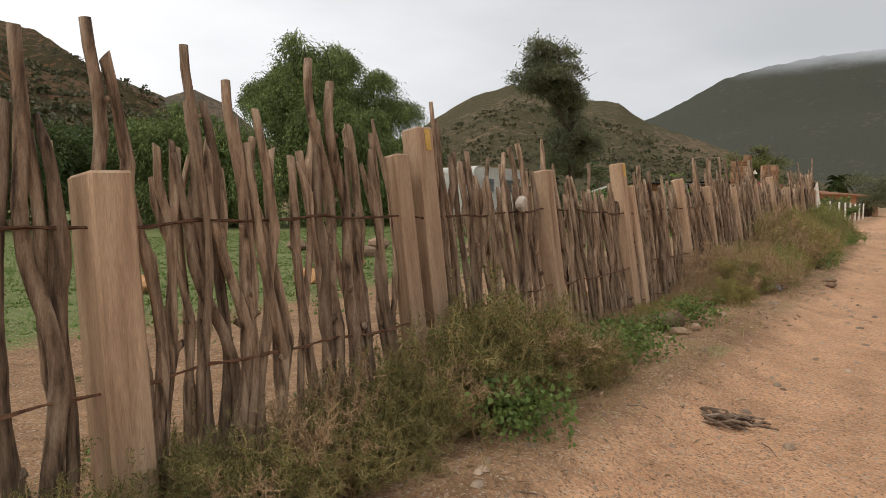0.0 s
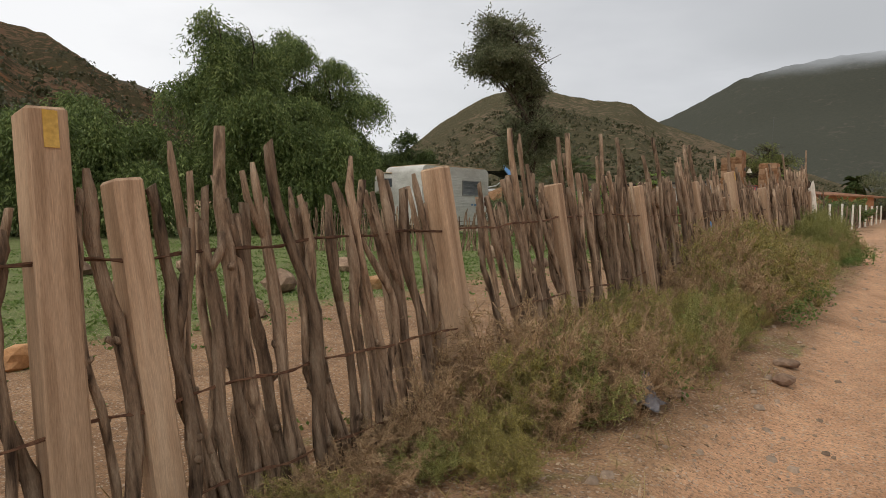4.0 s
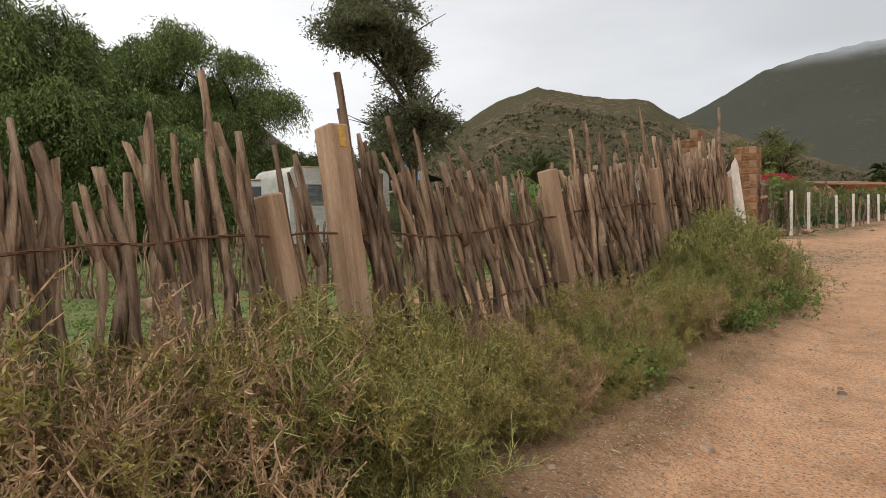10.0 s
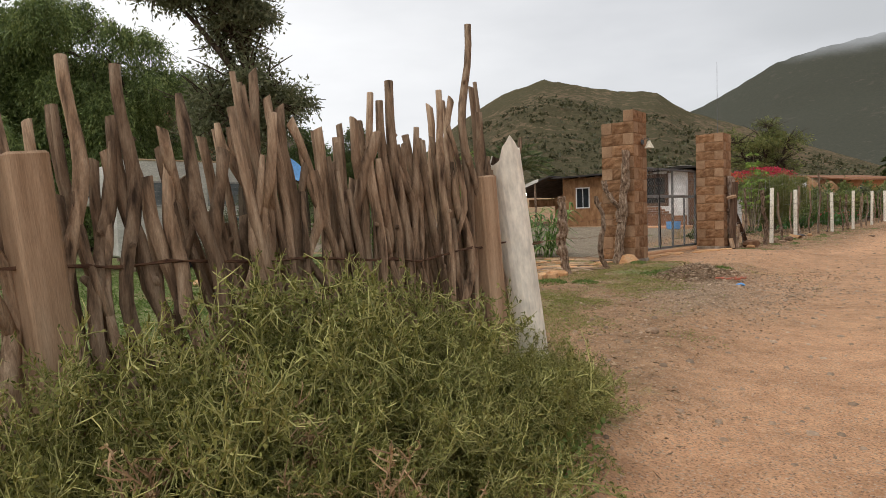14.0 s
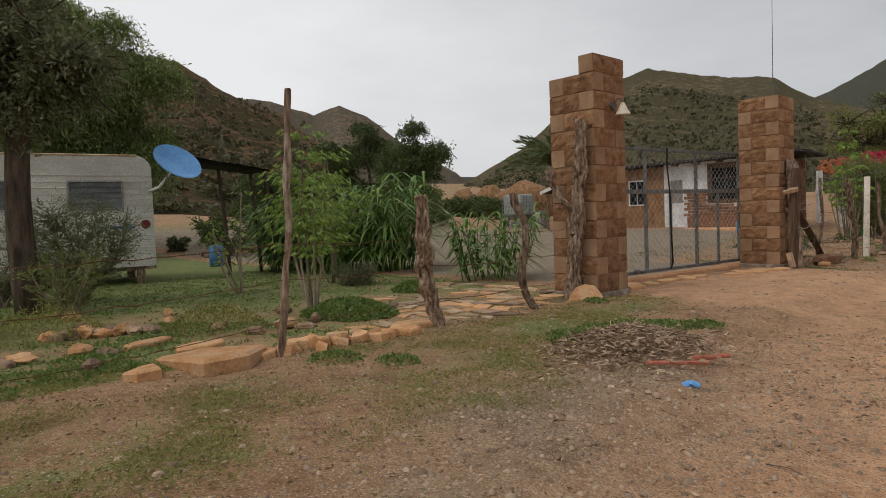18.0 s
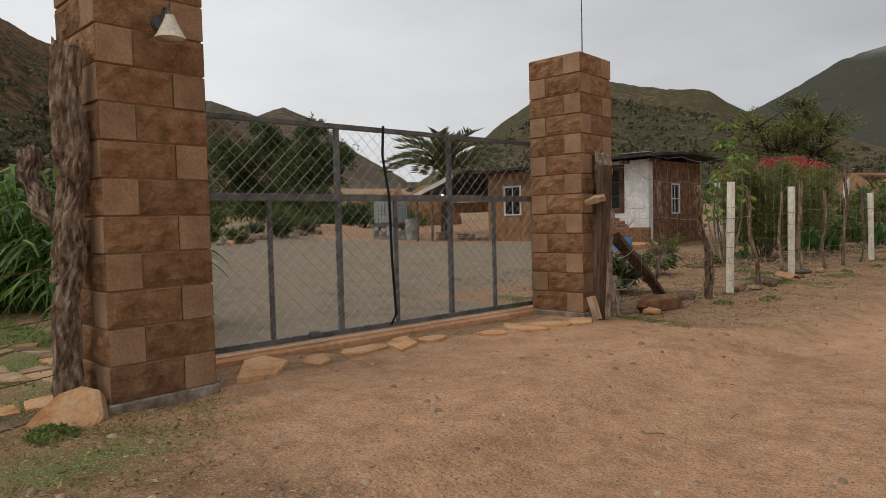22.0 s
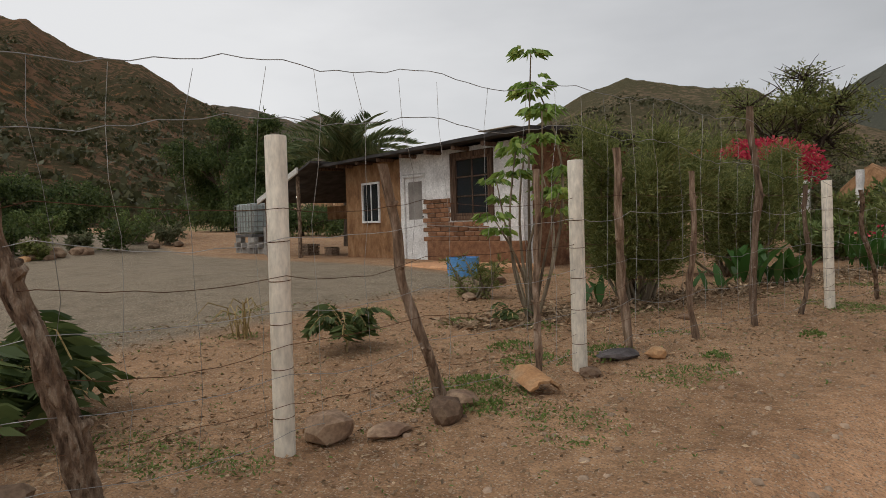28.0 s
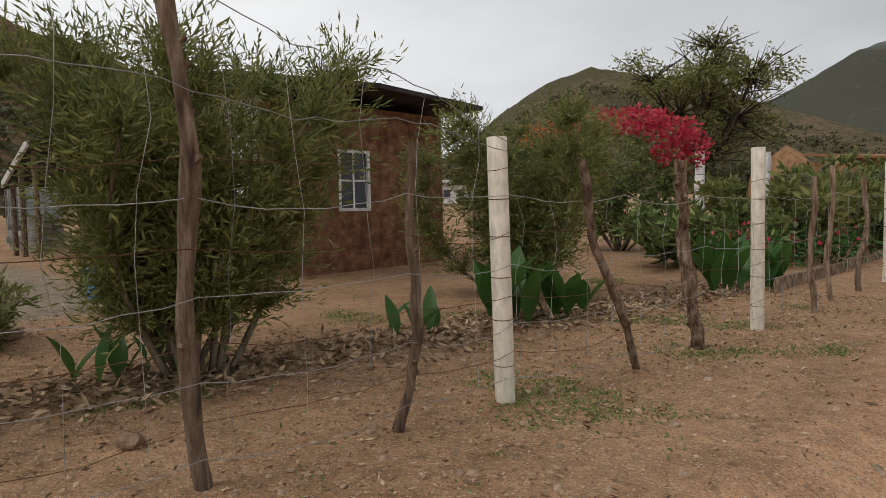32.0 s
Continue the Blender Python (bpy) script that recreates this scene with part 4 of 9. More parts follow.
def cane_clump(name, at, n, height, seed, label, group="cane clumps"):
    """A clump of tall arching grass blades."""
    rng = np.random.default_rng(seed)
    t = thing(name, at, label, "cane grass", group)
    V = []
    g = Geo()
    for i in range(n):
        a, r = rng.uniform(0, 2 * math.pi), 0.55 * math.sqrt(rng.random())
        b = Vector((math.cos(a) * r, math.sin(a) * r, 0))
        h = height * rng.uniform(0.55, 1.0)
        out = Vector((math.cos(a + rng.normal() * 0.6), math.sin(a + rng.normal() * 0.6), 0))
        top = b + out * h * 0.18 + Vector((0, 0, h * 0.62))
        g.tube([b, b.lerp(top, 0.5) + out * 0.02, top], [0.012, 0.010, 0.005], 4, False)
        for k in range(7):
            u = 0.15 + 0.85 * k / 6
            p = b.lerp(top, u)
            ang = rng.uniform(0, 2 * math.pi)
            o2 = (out * 0.6 + Vector((math.cos(ang), math.sin(ang), 0))).normalized()
            side = o2.cross(Vector((0, 0, 1)))
            L, w = rng.uniform(0.6, 1.15) * height * 0.42, rng.uniform(0.035, 0.065)
            prev = None
            for s in range(6):
                q = s / 5
                c = p + o2 * L * (0.25 * q + 0.6 * q * q) + Vector((0, 0, 1)) * L * (0.95 * q - 1.05 * q * q)
                ww = w * math.sin(math.pi * min(1, 0.12 + q * 0.88)) + 0.002
                cur = (c - side * ww / 2, c + side * ww / 2)
                if prev:
                    V.append([prev[0], prev[1], cur[1], cur[0]])
                prev = cur
    g.obj("stem_tuft", M["cane"], t)
    share("foliage", quads("foliage", np.array([[tuple(x) for x in q] for q in V]), M["cane"]), t, Matrix())
    return t


CANE = [(-13.4, 32.2, 2.3), (-12.2, 32.6, 2.1), (-11.0, 33.15, 2.95), (-7.7, 32.9, 1.85)]
for i, (x, y, h) in enumerate(CANE):
    cane_clump("cane_clump", on(x, y), (90 if h > 2 else 34), h, 20 + i, "tall clump of arching green cane grass" if h > 2 else "small clump of green cane grass by the gate pillar")


def leafy_shrub(name, at, size, n, leafmat, leaf, label, category="shrub", seed=1, upright=0.6, stems=14, group="", narrow=True, stemmat="greybark"):
    """A many-stemmed shrub of whippy branches set with narrow leaves."""
    rng = np.random.default_rng(seed)
    random.seed(seed)
    t = thing(name, at, label, category, group)
    g = Geo()
    P, D = [], []
    for i in range(stems):
        a = 2 * math.pi * i / stems + rng.normal() * 0.3
        r = rng.uniform(0.3, 1.0)
        tip = Vector((math.cos(a) * size[0] * r, math.sin(a) * size[1] * r, size[2] * rng.uniform(0.55, 0.85)))
        pts = limb(g, (rng.normal() * 0.06, rng.normal() * 0.06, -0.1), tip, 0.028, 0.008, 0.15, 5, 7)
        for k in range(n // stems):
            b = pts[rng.integers(2, len(pts))]
            d = Vector((math.cos(a) * 0.5 + rng.normal() * 0.7, math.sin(a) * 0.5 + rng.normal() * 0.7, upright + rng.normal() * 0.45)).normalized()
            L = min(size[2], 1.6) * rng.uniform(0.12, 0.34)
            m = 11
            for s in range(m):
                q = s / m
                p = b + d * L * q + Vector((0, 0, -0.10 * L * q * q))
                P.append(p)
                D.append(d + Vector(rng.normal(size=3)) * 0.55)
    g.obj("stem_tuft", M[stemmat], t, smooth=True)
    V = leaf_quads(np.array(P), np.array(D), leaf[0] * rng.uniform(0.6, 1.3, len(P)), leaf[1] * rng.uniform(0.7, 1.3, len(P)), rng, 0.1)
    share("foliage", quads("foliage", V, leafmat), t, Matrix())
    return t


leafy_shrub("acacia_bush", on(-5.35, 45.65), (1.05, 1.1, 2.4), 6600, M["acacia"], (0.08, 0.0125), "large willowy green acacia bush in the yard", "bush", 31, 0.75, 20)
leafy_shrub("acacia_bush", on(-6.05, 50.05), (1.25, 1.3, 2.4), 6000, M["acacia"], (0.085, 0.014), "rounded willowy green bush beside the white columns", "bush", 32, 0.6, 16)
leafy_shrub("acacia_bush", on(-7.3, 44.9), (0.5, 0.5, 0.6), 160, M["acacia"], (0.09, 0.014), "small grey-green bush at the foot of the acacia", "bush", 33, 0.4, 9)
leafy_shrub("bougainvillea", on(-8.0, 55.9), (1.3, 1.3, 2.6), 900, M["pepper"], (0.10, 0.045), "bougainvillea with red flowers over green leaves", "bougainvillea", 34, 0.3, 14)


def bract_cloud(parent, lobes, n, mat, seed, leaf=(0.10, 0.08), name="blossom"):
    rng = np.random.default_rng(seed)
    P, d = crown_points(rng, lobes, n, 0.6)
    V = leaf_quads(P, d + rng.normal(size=d.shape), leaf[0], leaf[1], rng, 0.1)
    share(name, quads(name, V, mat), parent, Matrix(), "bright red flower bracts")


b = bpy.data.objects["bougainvillea"]
bract_cloud(b, [((0.25, -0.2, 2.62), (0.85, 0.75, 0.22)), ((0.95, 0.25, 2.38), (0.6, 0.5, 0.26)), ((1.35, 0.6, 2.0), (0.28, 0.28, 0.36)), ((-0.75, -0.6, 2.55), (0.55, 0.5, 0.13)), ((1.0, 0.1, 1.95), (0.3, 0.3, 0.2))], 1900, M["boug"], 3)
bract_cloud(b, [((-1.1, -0.9, 2.35), (0.7, 0.7, 0.30))], 260, M["orange"], 4, name="orange_blossom")
for i, (x, y, h, s) in enumerate([(-6.2, 63, 2.3, 41), (-4.4, 66, 2.2, 42), (-7.8, 76, 2.6, 43), (-4.6, 73, 2.3, 44), (-6.0, 84, 2.6, 45), (-9.5, 66, 2.4, 46), (-3.6, 58.5, 1.5, 47), (-4.9, 56.5, 1.5, 48), (-4.4, 60.0, 1.7, 49), (-5.7, 54.4, 1.0, 50)]):
    leafy_shrub("hedge_shrub", on(x, y), (1.6, 1.9, h), 420, M[("pepper", "acacia", "olive")[i % 3]], (0.2, 0.07), "mixed green hedge shrub along the wire fence", "shrub", s, 0.45, 14, "hedge shrubs")


def canna(at, n, h, seed, group="canna plants"):
    rng = np.random.default_rng(seed)
    t = thing("canna_plant", at, "broad-leaved green canna plant behind the fence", "canna", group)
    g = Geo()
    for i in range(n):
        a = rng.uniform(0, 6.28)
        b = Vector((rng.normal() * 0.14, rng.normal() * 0.14, 0))
        o = Vector((math.cos(a), math.sin(a), 0))
        s = o.cross(Vector((0, 0, 1)))
        L, w = h * rng.uniform(0.6, 1.0), h * rng.uniform(0.20, 0.28)
        tilt = rng.uniform(0.25, 0.75)
        rows = []
        for k in range(7):
            q = k / 6
            c = b + o * L * tilt * q * q + Vector((0, 0, 1)) * L * (q - 0.35 * tilt * q * q)
            ww = w * (math.sin(math.pi * q) ** 0.8 if q > 0.25 else 0.12 + q * 1.2) * (0.5 if k in (0,) else 1) + 0.008
            ww = 0.015 if k == 0 else ww
            rows.append((c - s * ww / 2, c - Vector((0, 0, 0.25 * ww)), c + s * ww / 2))
        vs = [tuple(p) for r in rows for p in r]
        fs = []
        for k in range(6):
            for j in (0, 1):
                a0 = k * 3 + j
                fs.append((a0, a0 + 1, a0 + 4, a0 + 3))
        g2 = Geo()
        g2.add(vs, fs)
        g2.obj("leaf", M["canna"], t, smooth=True)
    return t


for i, (x, y, h) in enumerate([(-4.9, 48.4, 0.85), (-5.3, 48.8, 0.8), (-4.6, 48.9, 0.75), (-5.2, 47.5, 0.5), (-4.2, 51.6, 0.85), (-3.9, 52.2, 0.8), (-4.6, 52.6, 0.85), (-5.6, 45.3, 0.45), (-6.0, 45.6, 0.4)]):
    canna(on(x, y), 9 if h > 0.6 else 6, h, 60 + i)


def sapling(at, height, seed, label, spread=0.5, leaf=(0.14, 0.055), tufts=9, low=4):
    """A young tree: bare forked stems with tufts of drooping broad leaves."""
    rng = np.random.default_rng(seed)
    random.seed(seed)
    t = thing("sapling", at, label, "sapling")
    P, D = [], []
    for i in range(5):
        g = Geo()
        a = rng.uniform(0, 6.28)
        tip = Vector((math.cos(a) * spread * (0.1 if i == 0 else rng.uniform(0.2, 1)), math.sin(a) * spread * (0.1 if i == 0 else rng.uniform(0.2, 1)), height * (1.0 if i == 0 else rng.uniform(0.55, 0.9))))
        pts = limb(g, (0, 0, -0.1), tip, 0.022, 0.007, 0.10, 6, 8)
        g.obj("stem", M["greybark"], t, smooth=True)
        for j in range(low, 9):
            for k in range(tufts):
                an = rng.uniform(0, 6.28)
                o = Vector((math.cos(an), math.sin(an), rng.uniform(0.0, 0.5)))
                q = pts[j] + o * rng.uniform(0.04, 0.16 if tufts < 20 else 0.34)
                for m in range(4):
                    P.append(q)
                    D.append(Vector((math.cos(an + (m - 1.5) * 0.5), math.sin(an + (m - 1.5) * 0.5), -0.55 - 0.3 * rng.random())))
    V = leaf_quads(np.array(P), np.array(D), leaf[0] * rng.uniform(0.6, 1.2, len(P)), leaf[1], rng, 0.2)
    share("foliage", quads("foliage", V, M["sapling"]), t, Matrix())
    return t


sapling(on(-5.41, 43.75), 2.85, 71, "young tree with drooping bright green leaves by the fence", 0.75, (0.15, 0.06), 12, 7)
sapling(on(-5.62, 44.0), 1.95, 72, "spreading young tree with bright drooping leaves and bare stems", 1.0, (0.13, 0.055), 11, 7)
sapling(on(-6.68, 28.8), 2.1, 73, "young feathery green tree in the garden bed", 0.8, (0.085, 0.024), 30)
sapling(on(-9.8, 31.0), 2.2, 74, "young feathery bright green tree beside the cane grass", 0.95, (0.08, 0.024), 34)
sapling(on(-9.75, 29.3), 1.6, 75, "thin almost bare young tree near the caravan", 0.7, (0.07, 0.025), 3)


def fern_plant(at, n, L, seed, label="low plant with arching green pinnate leaves"):
    rng = np.random.default_rng(seed)
    t = thing("pinnate_plant", at, label, "plant", "pinnate plants")
    g, P, D = Geo(), [], []
    for i in range(n):
        a = rng.uniform(0, 6.28)
        o = Vector((math.cos(a), math.sin(a), 0))
        s = o.cross(Vector((0, 0, 1)))
        hz, rr = rng.uniform(0.45, 1.2), rng.uniform(0.55, 1.1)
        pts = [o * L * 0.75 * rr * q + Vector((0, 0, hz * L * (0.25 + 1.5 * q - 1.25 * q * q))) for q in (0, 0.25, 0.5, 0.75, 1)]
        g.tube([(0, 0, -0.05)] + pts, 0.005, 4, False)
        for k in range(12):
            q = 0.15 + 0.85 * k / 11
            p = o * L * 0.75 * rr * q + Vector((0, 0, hz * L * (0.25 + 1.5 * q - 1.25 * q * q)))
            for sg in (-1, 1):
                P.append(p)
                D.append(s * sg + o * 0.4 - Vector((0, 0, 0.35)))
    g.obj("stem_tuft", M["weedstem"], t)
    V = leaf_quads(np.array(P), np.array(D), L * 0.26, L * 0.085, rng, 0.15)
    share("foliage", quads("foliage", V, M["dkgreen"]), t, Matrix())


fern_plant(on(-5.6, 39.2), 26, 0.80, 81)
fern_plant(on(-5.25, 39.0), 14, 0.62, 82)
fern_plant(on(-5.85, 41.7), 15, 0.52, 83)
fern_plant(on(-5.5, 43.5), 9, 0.3, 84)


# ---- the stick fence ----
FX = -1.58


def fence_x(y, h):
    """The fence leans away from the road: where it stands at a height above the ground."""
    return FX + 0.09 - lerp_table([(0, 0.10), (6, 0.15), (18, 0.18), (20, 0.10), (22, 0.06)], y) * h / 1.05


def stick_mesh(i, fork=0, crook=1.0):
    """A crooked weathered branch, one metre tall: bends, swollen knots, snapped stubs and a rough cut top."""
    rnd = random.Random(100 + i)
    g = Geo()
    n = 20
    r0 = rnd.uniform(0.0145, 0.0220)
    # a slow bow and a few sharper bends between knots
    ph, bow = rnd.uniform(0, 6.28), rnd.uniform(0.010, 0.026) * crook
    wv = rnd.uniform(6.0, 13.0)
    bends = sorted(rnd.uniform(0.12, 0.95) for _ in range(rnd.randint(4, 7)))
    kick = [rnd.choice((-1, 1)) * rnd.uniform(0.05, 0.26) * crook for _ in bends]
    pts, rad = [], []
    x = y = 0.0
    vx = rnd.gauss(0, 0.03)
    vy = rnd.gauss(0, 0.05) * crook
    for k in range(n + 1):
        u = k / n
        knot = 0.0
        for q, (b, kk) in enumerate(zip(bends, kick)):
            if abs(u - b) < 0.5 / n:
                vy += kk - 0.75 * vy
                vx += rnd.gauss(0, 0.035) * crook - 0.4 * vx
            knot = max(knot, math.exp(-((u - b) / 0.028) ** 2))
        pts.append((x + bow * 0.5 * math.sin(u * wv * 0.7 + ph * 1.7), y + bow * math.sin(u * wv + ph), -0.12 + 1.12 * u))
        rad.append(r0 * (1.14 - 0.30 * u) * (1 + 0.26 * knot) * (1 + rnd.uniform(-0.06, 0.06)))
        x, y = x + vx * 1.12 / n, y + vy * 1.12 / n
    mx, my = pts[-1][0] / n, pts[-1][1] / n
    pts = [(p[0] - 0.9 * mx * k, p[1] - 0.93 * my * k, p[2]) for k, p in enumerate(pts)]
    random.seed(i)
    # the top is cut askew or drawn in to a weathered point
    end = rnd.random()
    if end < 0.35:
        rad[-1] *= 0.55
    g.tube(pts, rad, 9, wob=0.07)
    if end >= 0.35:
        d = rnd.uniform(-0.7, 0.7)
        m = len(g.v) - 9
        c = pts[-1]
        for k in range(m, len(g.v)):
            v = g.v[k]
            g.v[k] = (v[0], v[1], v[2] + (v[1] - c[1]) * d + (v[0] - c[0]) * d * 0.4)
    for b in bends[:3]:
        k = min(n - 1, max(2, int(b * n)))
        an = rnd.uniform(0, 6.28)
        p = Vector(pts[k])
        q = p + Vector((math.cos(an), math.sin(an), 0.5)) * (rad[k] * rnd.uniform(1.25, 1.9))
        g.tube([p, q], [rad[k] * 0.72, rad[k] * 0.42], 6, wob=0.1)
    if fork:
        k = rnd.randint(12, 17) if fork == 1 else rnd.randint(6, 11)
        p = Vector(pts[k])
        d = rnd.choice((-1, 1)) * rnd.uniform(0.04, 0.085)
        top = 1.0 + rnd.uniform(-0.14, 0.03)
        h = top - p.z
        g.tube([p, (p.x, p.y + d * 0.5, p.z + h * 0.28), (p.x + 0.004, p.y + d * 0.85, p.z + h * 0.6), (p.x + 0.01, p.y + d * rnd.uniform(0.7, 1.3), top)],
               [rad[k], rad[k] * 0.9, rad[k] * 0.82, rad[k] * 0.62], 8, wob=0.08)
    return g.mesh("stick", M["stick"], True)


def fence_height(y):
    """Common height of the stick tops above the ground."""
    return lerp_table([(0, 1.24), (4.7, 1.22), (5.4, 1.18), (6.2, 1.14), (7, 1.08), (8, 1.04), (9.9, 1.06), (10.6, 1.10), (12, 1.16), (14, 1.22), (15.2, 1.22), (16, 1.26), (16.6, 1.22), (17.5, 1.16), (18.6, 1.18), (20, 1.32), (21, 1.38), (22.5, 1.44)], y)


def stick_lean(y):
    """Lean along the fence in degrees, towards its start."""
    return lerp_table([(0, 1), (5, 0), (7, 0), (8.8, 3), (10.0, 4), (10.6, 6), (11.2, 2), (12.5, 1), (14, 0), (15.5, 1), (16.3, 3), (17.2, 7), (17.9, 6), (18.3, 2), (19.2, 7), (20, 3), (21, 5), (22.3, 2)], y)


# squared posts: place along the fence, top, width, lean in degrees, yellow mark
POSTS = [(1.4, 0.50, 0.12, 0, 0), (2.9, 0.56, 0.12, 1, 0), (4.17, 0.545, 0.125, 0, 0), (5.50, 0.707, 0.09, 1, 0), (5.66, 0.845, 0.11, 0, 1), (6.95, 0.727, 0.115, 0, 0),
         (8.33, 0.872, 0.105, 0, 1), (8.60, 0.70, 0.09, 3, 0), (10.13, 0.836, 0.11, 3, 0), (11.33, 0.815, 0.095, 2, 0), (12.80, 0.868, 0.11, 1, 0), (14.47, 0.985, 0.125, 0, 0),
         (15.92, 0.875, 0.09, 3, 0), (16.22, 1.20, 0.115, -1, 1), (18.24, 1.085, 0.11, 2, 0), (20.03, 1.165, 0.115, 3, 0), (22.12, 1.158, 0.125, 1, 0)]


def build_stick_fence():
    cuts = (10.35, 16.9)
    marks = (5.6, 13.5, 19.6)
    fences = [thing("stick_fence", on(FX, y), "rustic fence of crooked weathered branches wired to squared posts", "fence", "stick fences") for y in marks]
    bases = [Vector(on(FX, y)) for y in marks]
    pick = lambda y: sum(y > c for c in cuts)
    meshes = [stick_mesh(i, (0, 0, 1, 0, 0, 0, 2, 1)[i % 8], (0.7, 1.0, 1.35)[i % 3]) for i in range(96)]
    wild = [stick_mesh(400 + i, (0, 1, 0, 2)[i % 4], 1.7) for i in range(24)]
    rng = random.Random(11)

    def place(y, h, s, lean, me, back=0.0):
        x = fence_x(y, 0) + rng.uniform(-0.03, 0.03) - back
        tilt = math.degrees(math.atan2(fence_x(y, 0) - fence_x(y, 1.05), 1.05))
        m = Matrix.Translation((x, y, gz(x, y))) @ pose(0, 0, 0, lean, -tilt + rng.gauss(0, 0.9), 0) @ pose(0, 0, 0, 0, 0, rng.choice((0, 180)) + rng.uniform(-25, 25)) @ Matrix.Diagonal((s, s, h, 1))
        share("stick", me, fences[pick(y)], Matrix.Translation(-bases[pick(y)]) @ m)

    y = 1.2
    gaps = [(10.19, 10.56)]
    while y < 22.3:
        near_post = any(abs(y - p[0]) < p[2] * 0.62 for p in POSTS)
        if not near_post and not any(a < y < b for a, b in gaps):
            h = fence_height(y) * rng.uniform(0.90, 1.06)
            q = rng.random()
            if q > 0.955:
                h *= rng.uniform(1.16, 1.3)
            elif q > 0.80:
                h *= rng.uniform(1.05, 1.16)
            s = rng.uniform(0.82, 1.12) * lerp_table([(0, 0.88), (8, 0.92), (11, 1.02), (14, 1.1), (16, 1.0), (18.2, 1.0), (19, 1.18), (22.3, 1.22)], y)
            place(y, h, s, stick_lean(y) + rng.gauss(0, 1.3 if y < 18.3 else 2.6), rng.choice(meshes if y < 18.3 else wild))
            if rng.random() < lerp_table([(0, 0.05), (13, 0.08), (18, 0.15), (19, 0.5), (22.3, 0.8)], y):
                place(y + rng.uniform(-0.02, 0.02), h * rng.uniform(0.82, 1.06), s * 0.95, stick_lean(y) + rng.gauss(0, 4.0), rng.choice(meshes), 0.05)
        y += lerp_table([(0, 0.056), (5, 0.052), (8, 0.050), (10, 0.053), (11, 0.057), (14, 0.061), (15, 0.048), (16, 0.050), (18, 0.047), (19, 0.050), (22.3, 0.047)], y) * rng.uniform(0.82, 1.2)
    for (py, top, w, lean, band) in POSTS:
        g = Geo()
        x0 = fence_x(py, 0) + 0.015
        z0 = gz(x0, py)
        h = top - z0
        tilt = math.degrees(math.atan2(x0 - fence_x(py, h) - 0.015, h))
        g.box(-w / 2, w / 2, -w / 2, w / 2, -0.15, h, 0.009)
        # rough sawn: uneven faces and a slightly askew top
        g.v = [(a * (1 + 0.035 * noise.noise(Vector((b * 20, c * 2, py)))), b * (1 + 0.03 * noise.noise(Vector((a * 20, c * 2, py + 5)))), c + (0.06 * b if c > 0.1 else 0)) for a, b, c in g.v]
        fence, base = fences[pick(py)], bases[pick(py)]
        p = g.obj("post", M["board"], fence, Matrix.Translation(Vector((x0, py, z0)) - base) @ pose(0, 0, 0, lean, -tilt, rng.uniform(-6, 6)))
        if band:
            g = Geo()
            g.box(w / 2 + 0.001, w / 2 + 0.004, -w * 0.12, w * 0.22, h - 0.11, h - 0.012)
            g.obj("paint_mark", M["yellow"], p, label="yellow paint stripe")
    # three twisted strands, tied from post to post
    heights = ([(1, 0.36), (4.7, 0.40), (5.9, 0.434), (7, 0.465), (8.9, 0.47), (9.8, 0.525), (11.1, 0.57), (12, 0.625), (13.6, 0.61), (14.7, 0.68), (16.4, 0.69), (17, 0.66), (17.8, 0.70), (18.7, 0.80), (19.5, 0.835), (21.1, 0.80), (21.5, 0.75), (22.5, 0.80)],
               [(1, -0.10), (6, -0.03), (9, 0.05), (12, 0.14), (16, 0.24), (19, 0.34), (22.5, 0.40)],
               [(1, -0.42), (5, -0.34), (9, -0.24), (13, -0.10), (18, 0.0), (22.5, 0.1)])
    for j, tab in enumerate(heights):
        for ya, yb in ((1.0, 10.19), (10.16 if j == 0 else 10.58, 16.9), (16.9, 22.5)):
            fence, base = fences[pick((ya + yb) / 2)], bases[pick((ya + yb) / 2)]
            g = Geo()
            pts = []
            yy = ya
            while yy < yb + 0.04:
                z = lerp_table(tab, yy) + 0.010 * math.sin(yy * 2.9 + j) + 0.006 * math.sin(yy * 13)
                pts.append((fence_x(yy, z - gz(FX, yy)) + 0.040 + 0.010 * math.sin(yy * 17), yy, z))
                yy += 0.08
            g.tube([Vector(p) - base for p in pts], 0.0042, 4, False)
            g.tube([Vector((p[0] + 0.007 * math.sin(i * 1.9), p[1], p[2] + 0.007 * math.cos(i * 1.9))) - base for i, p in enumerate(pts)], 0.0034, 4, False)
            g.obj("wire", M["wire"], fence)
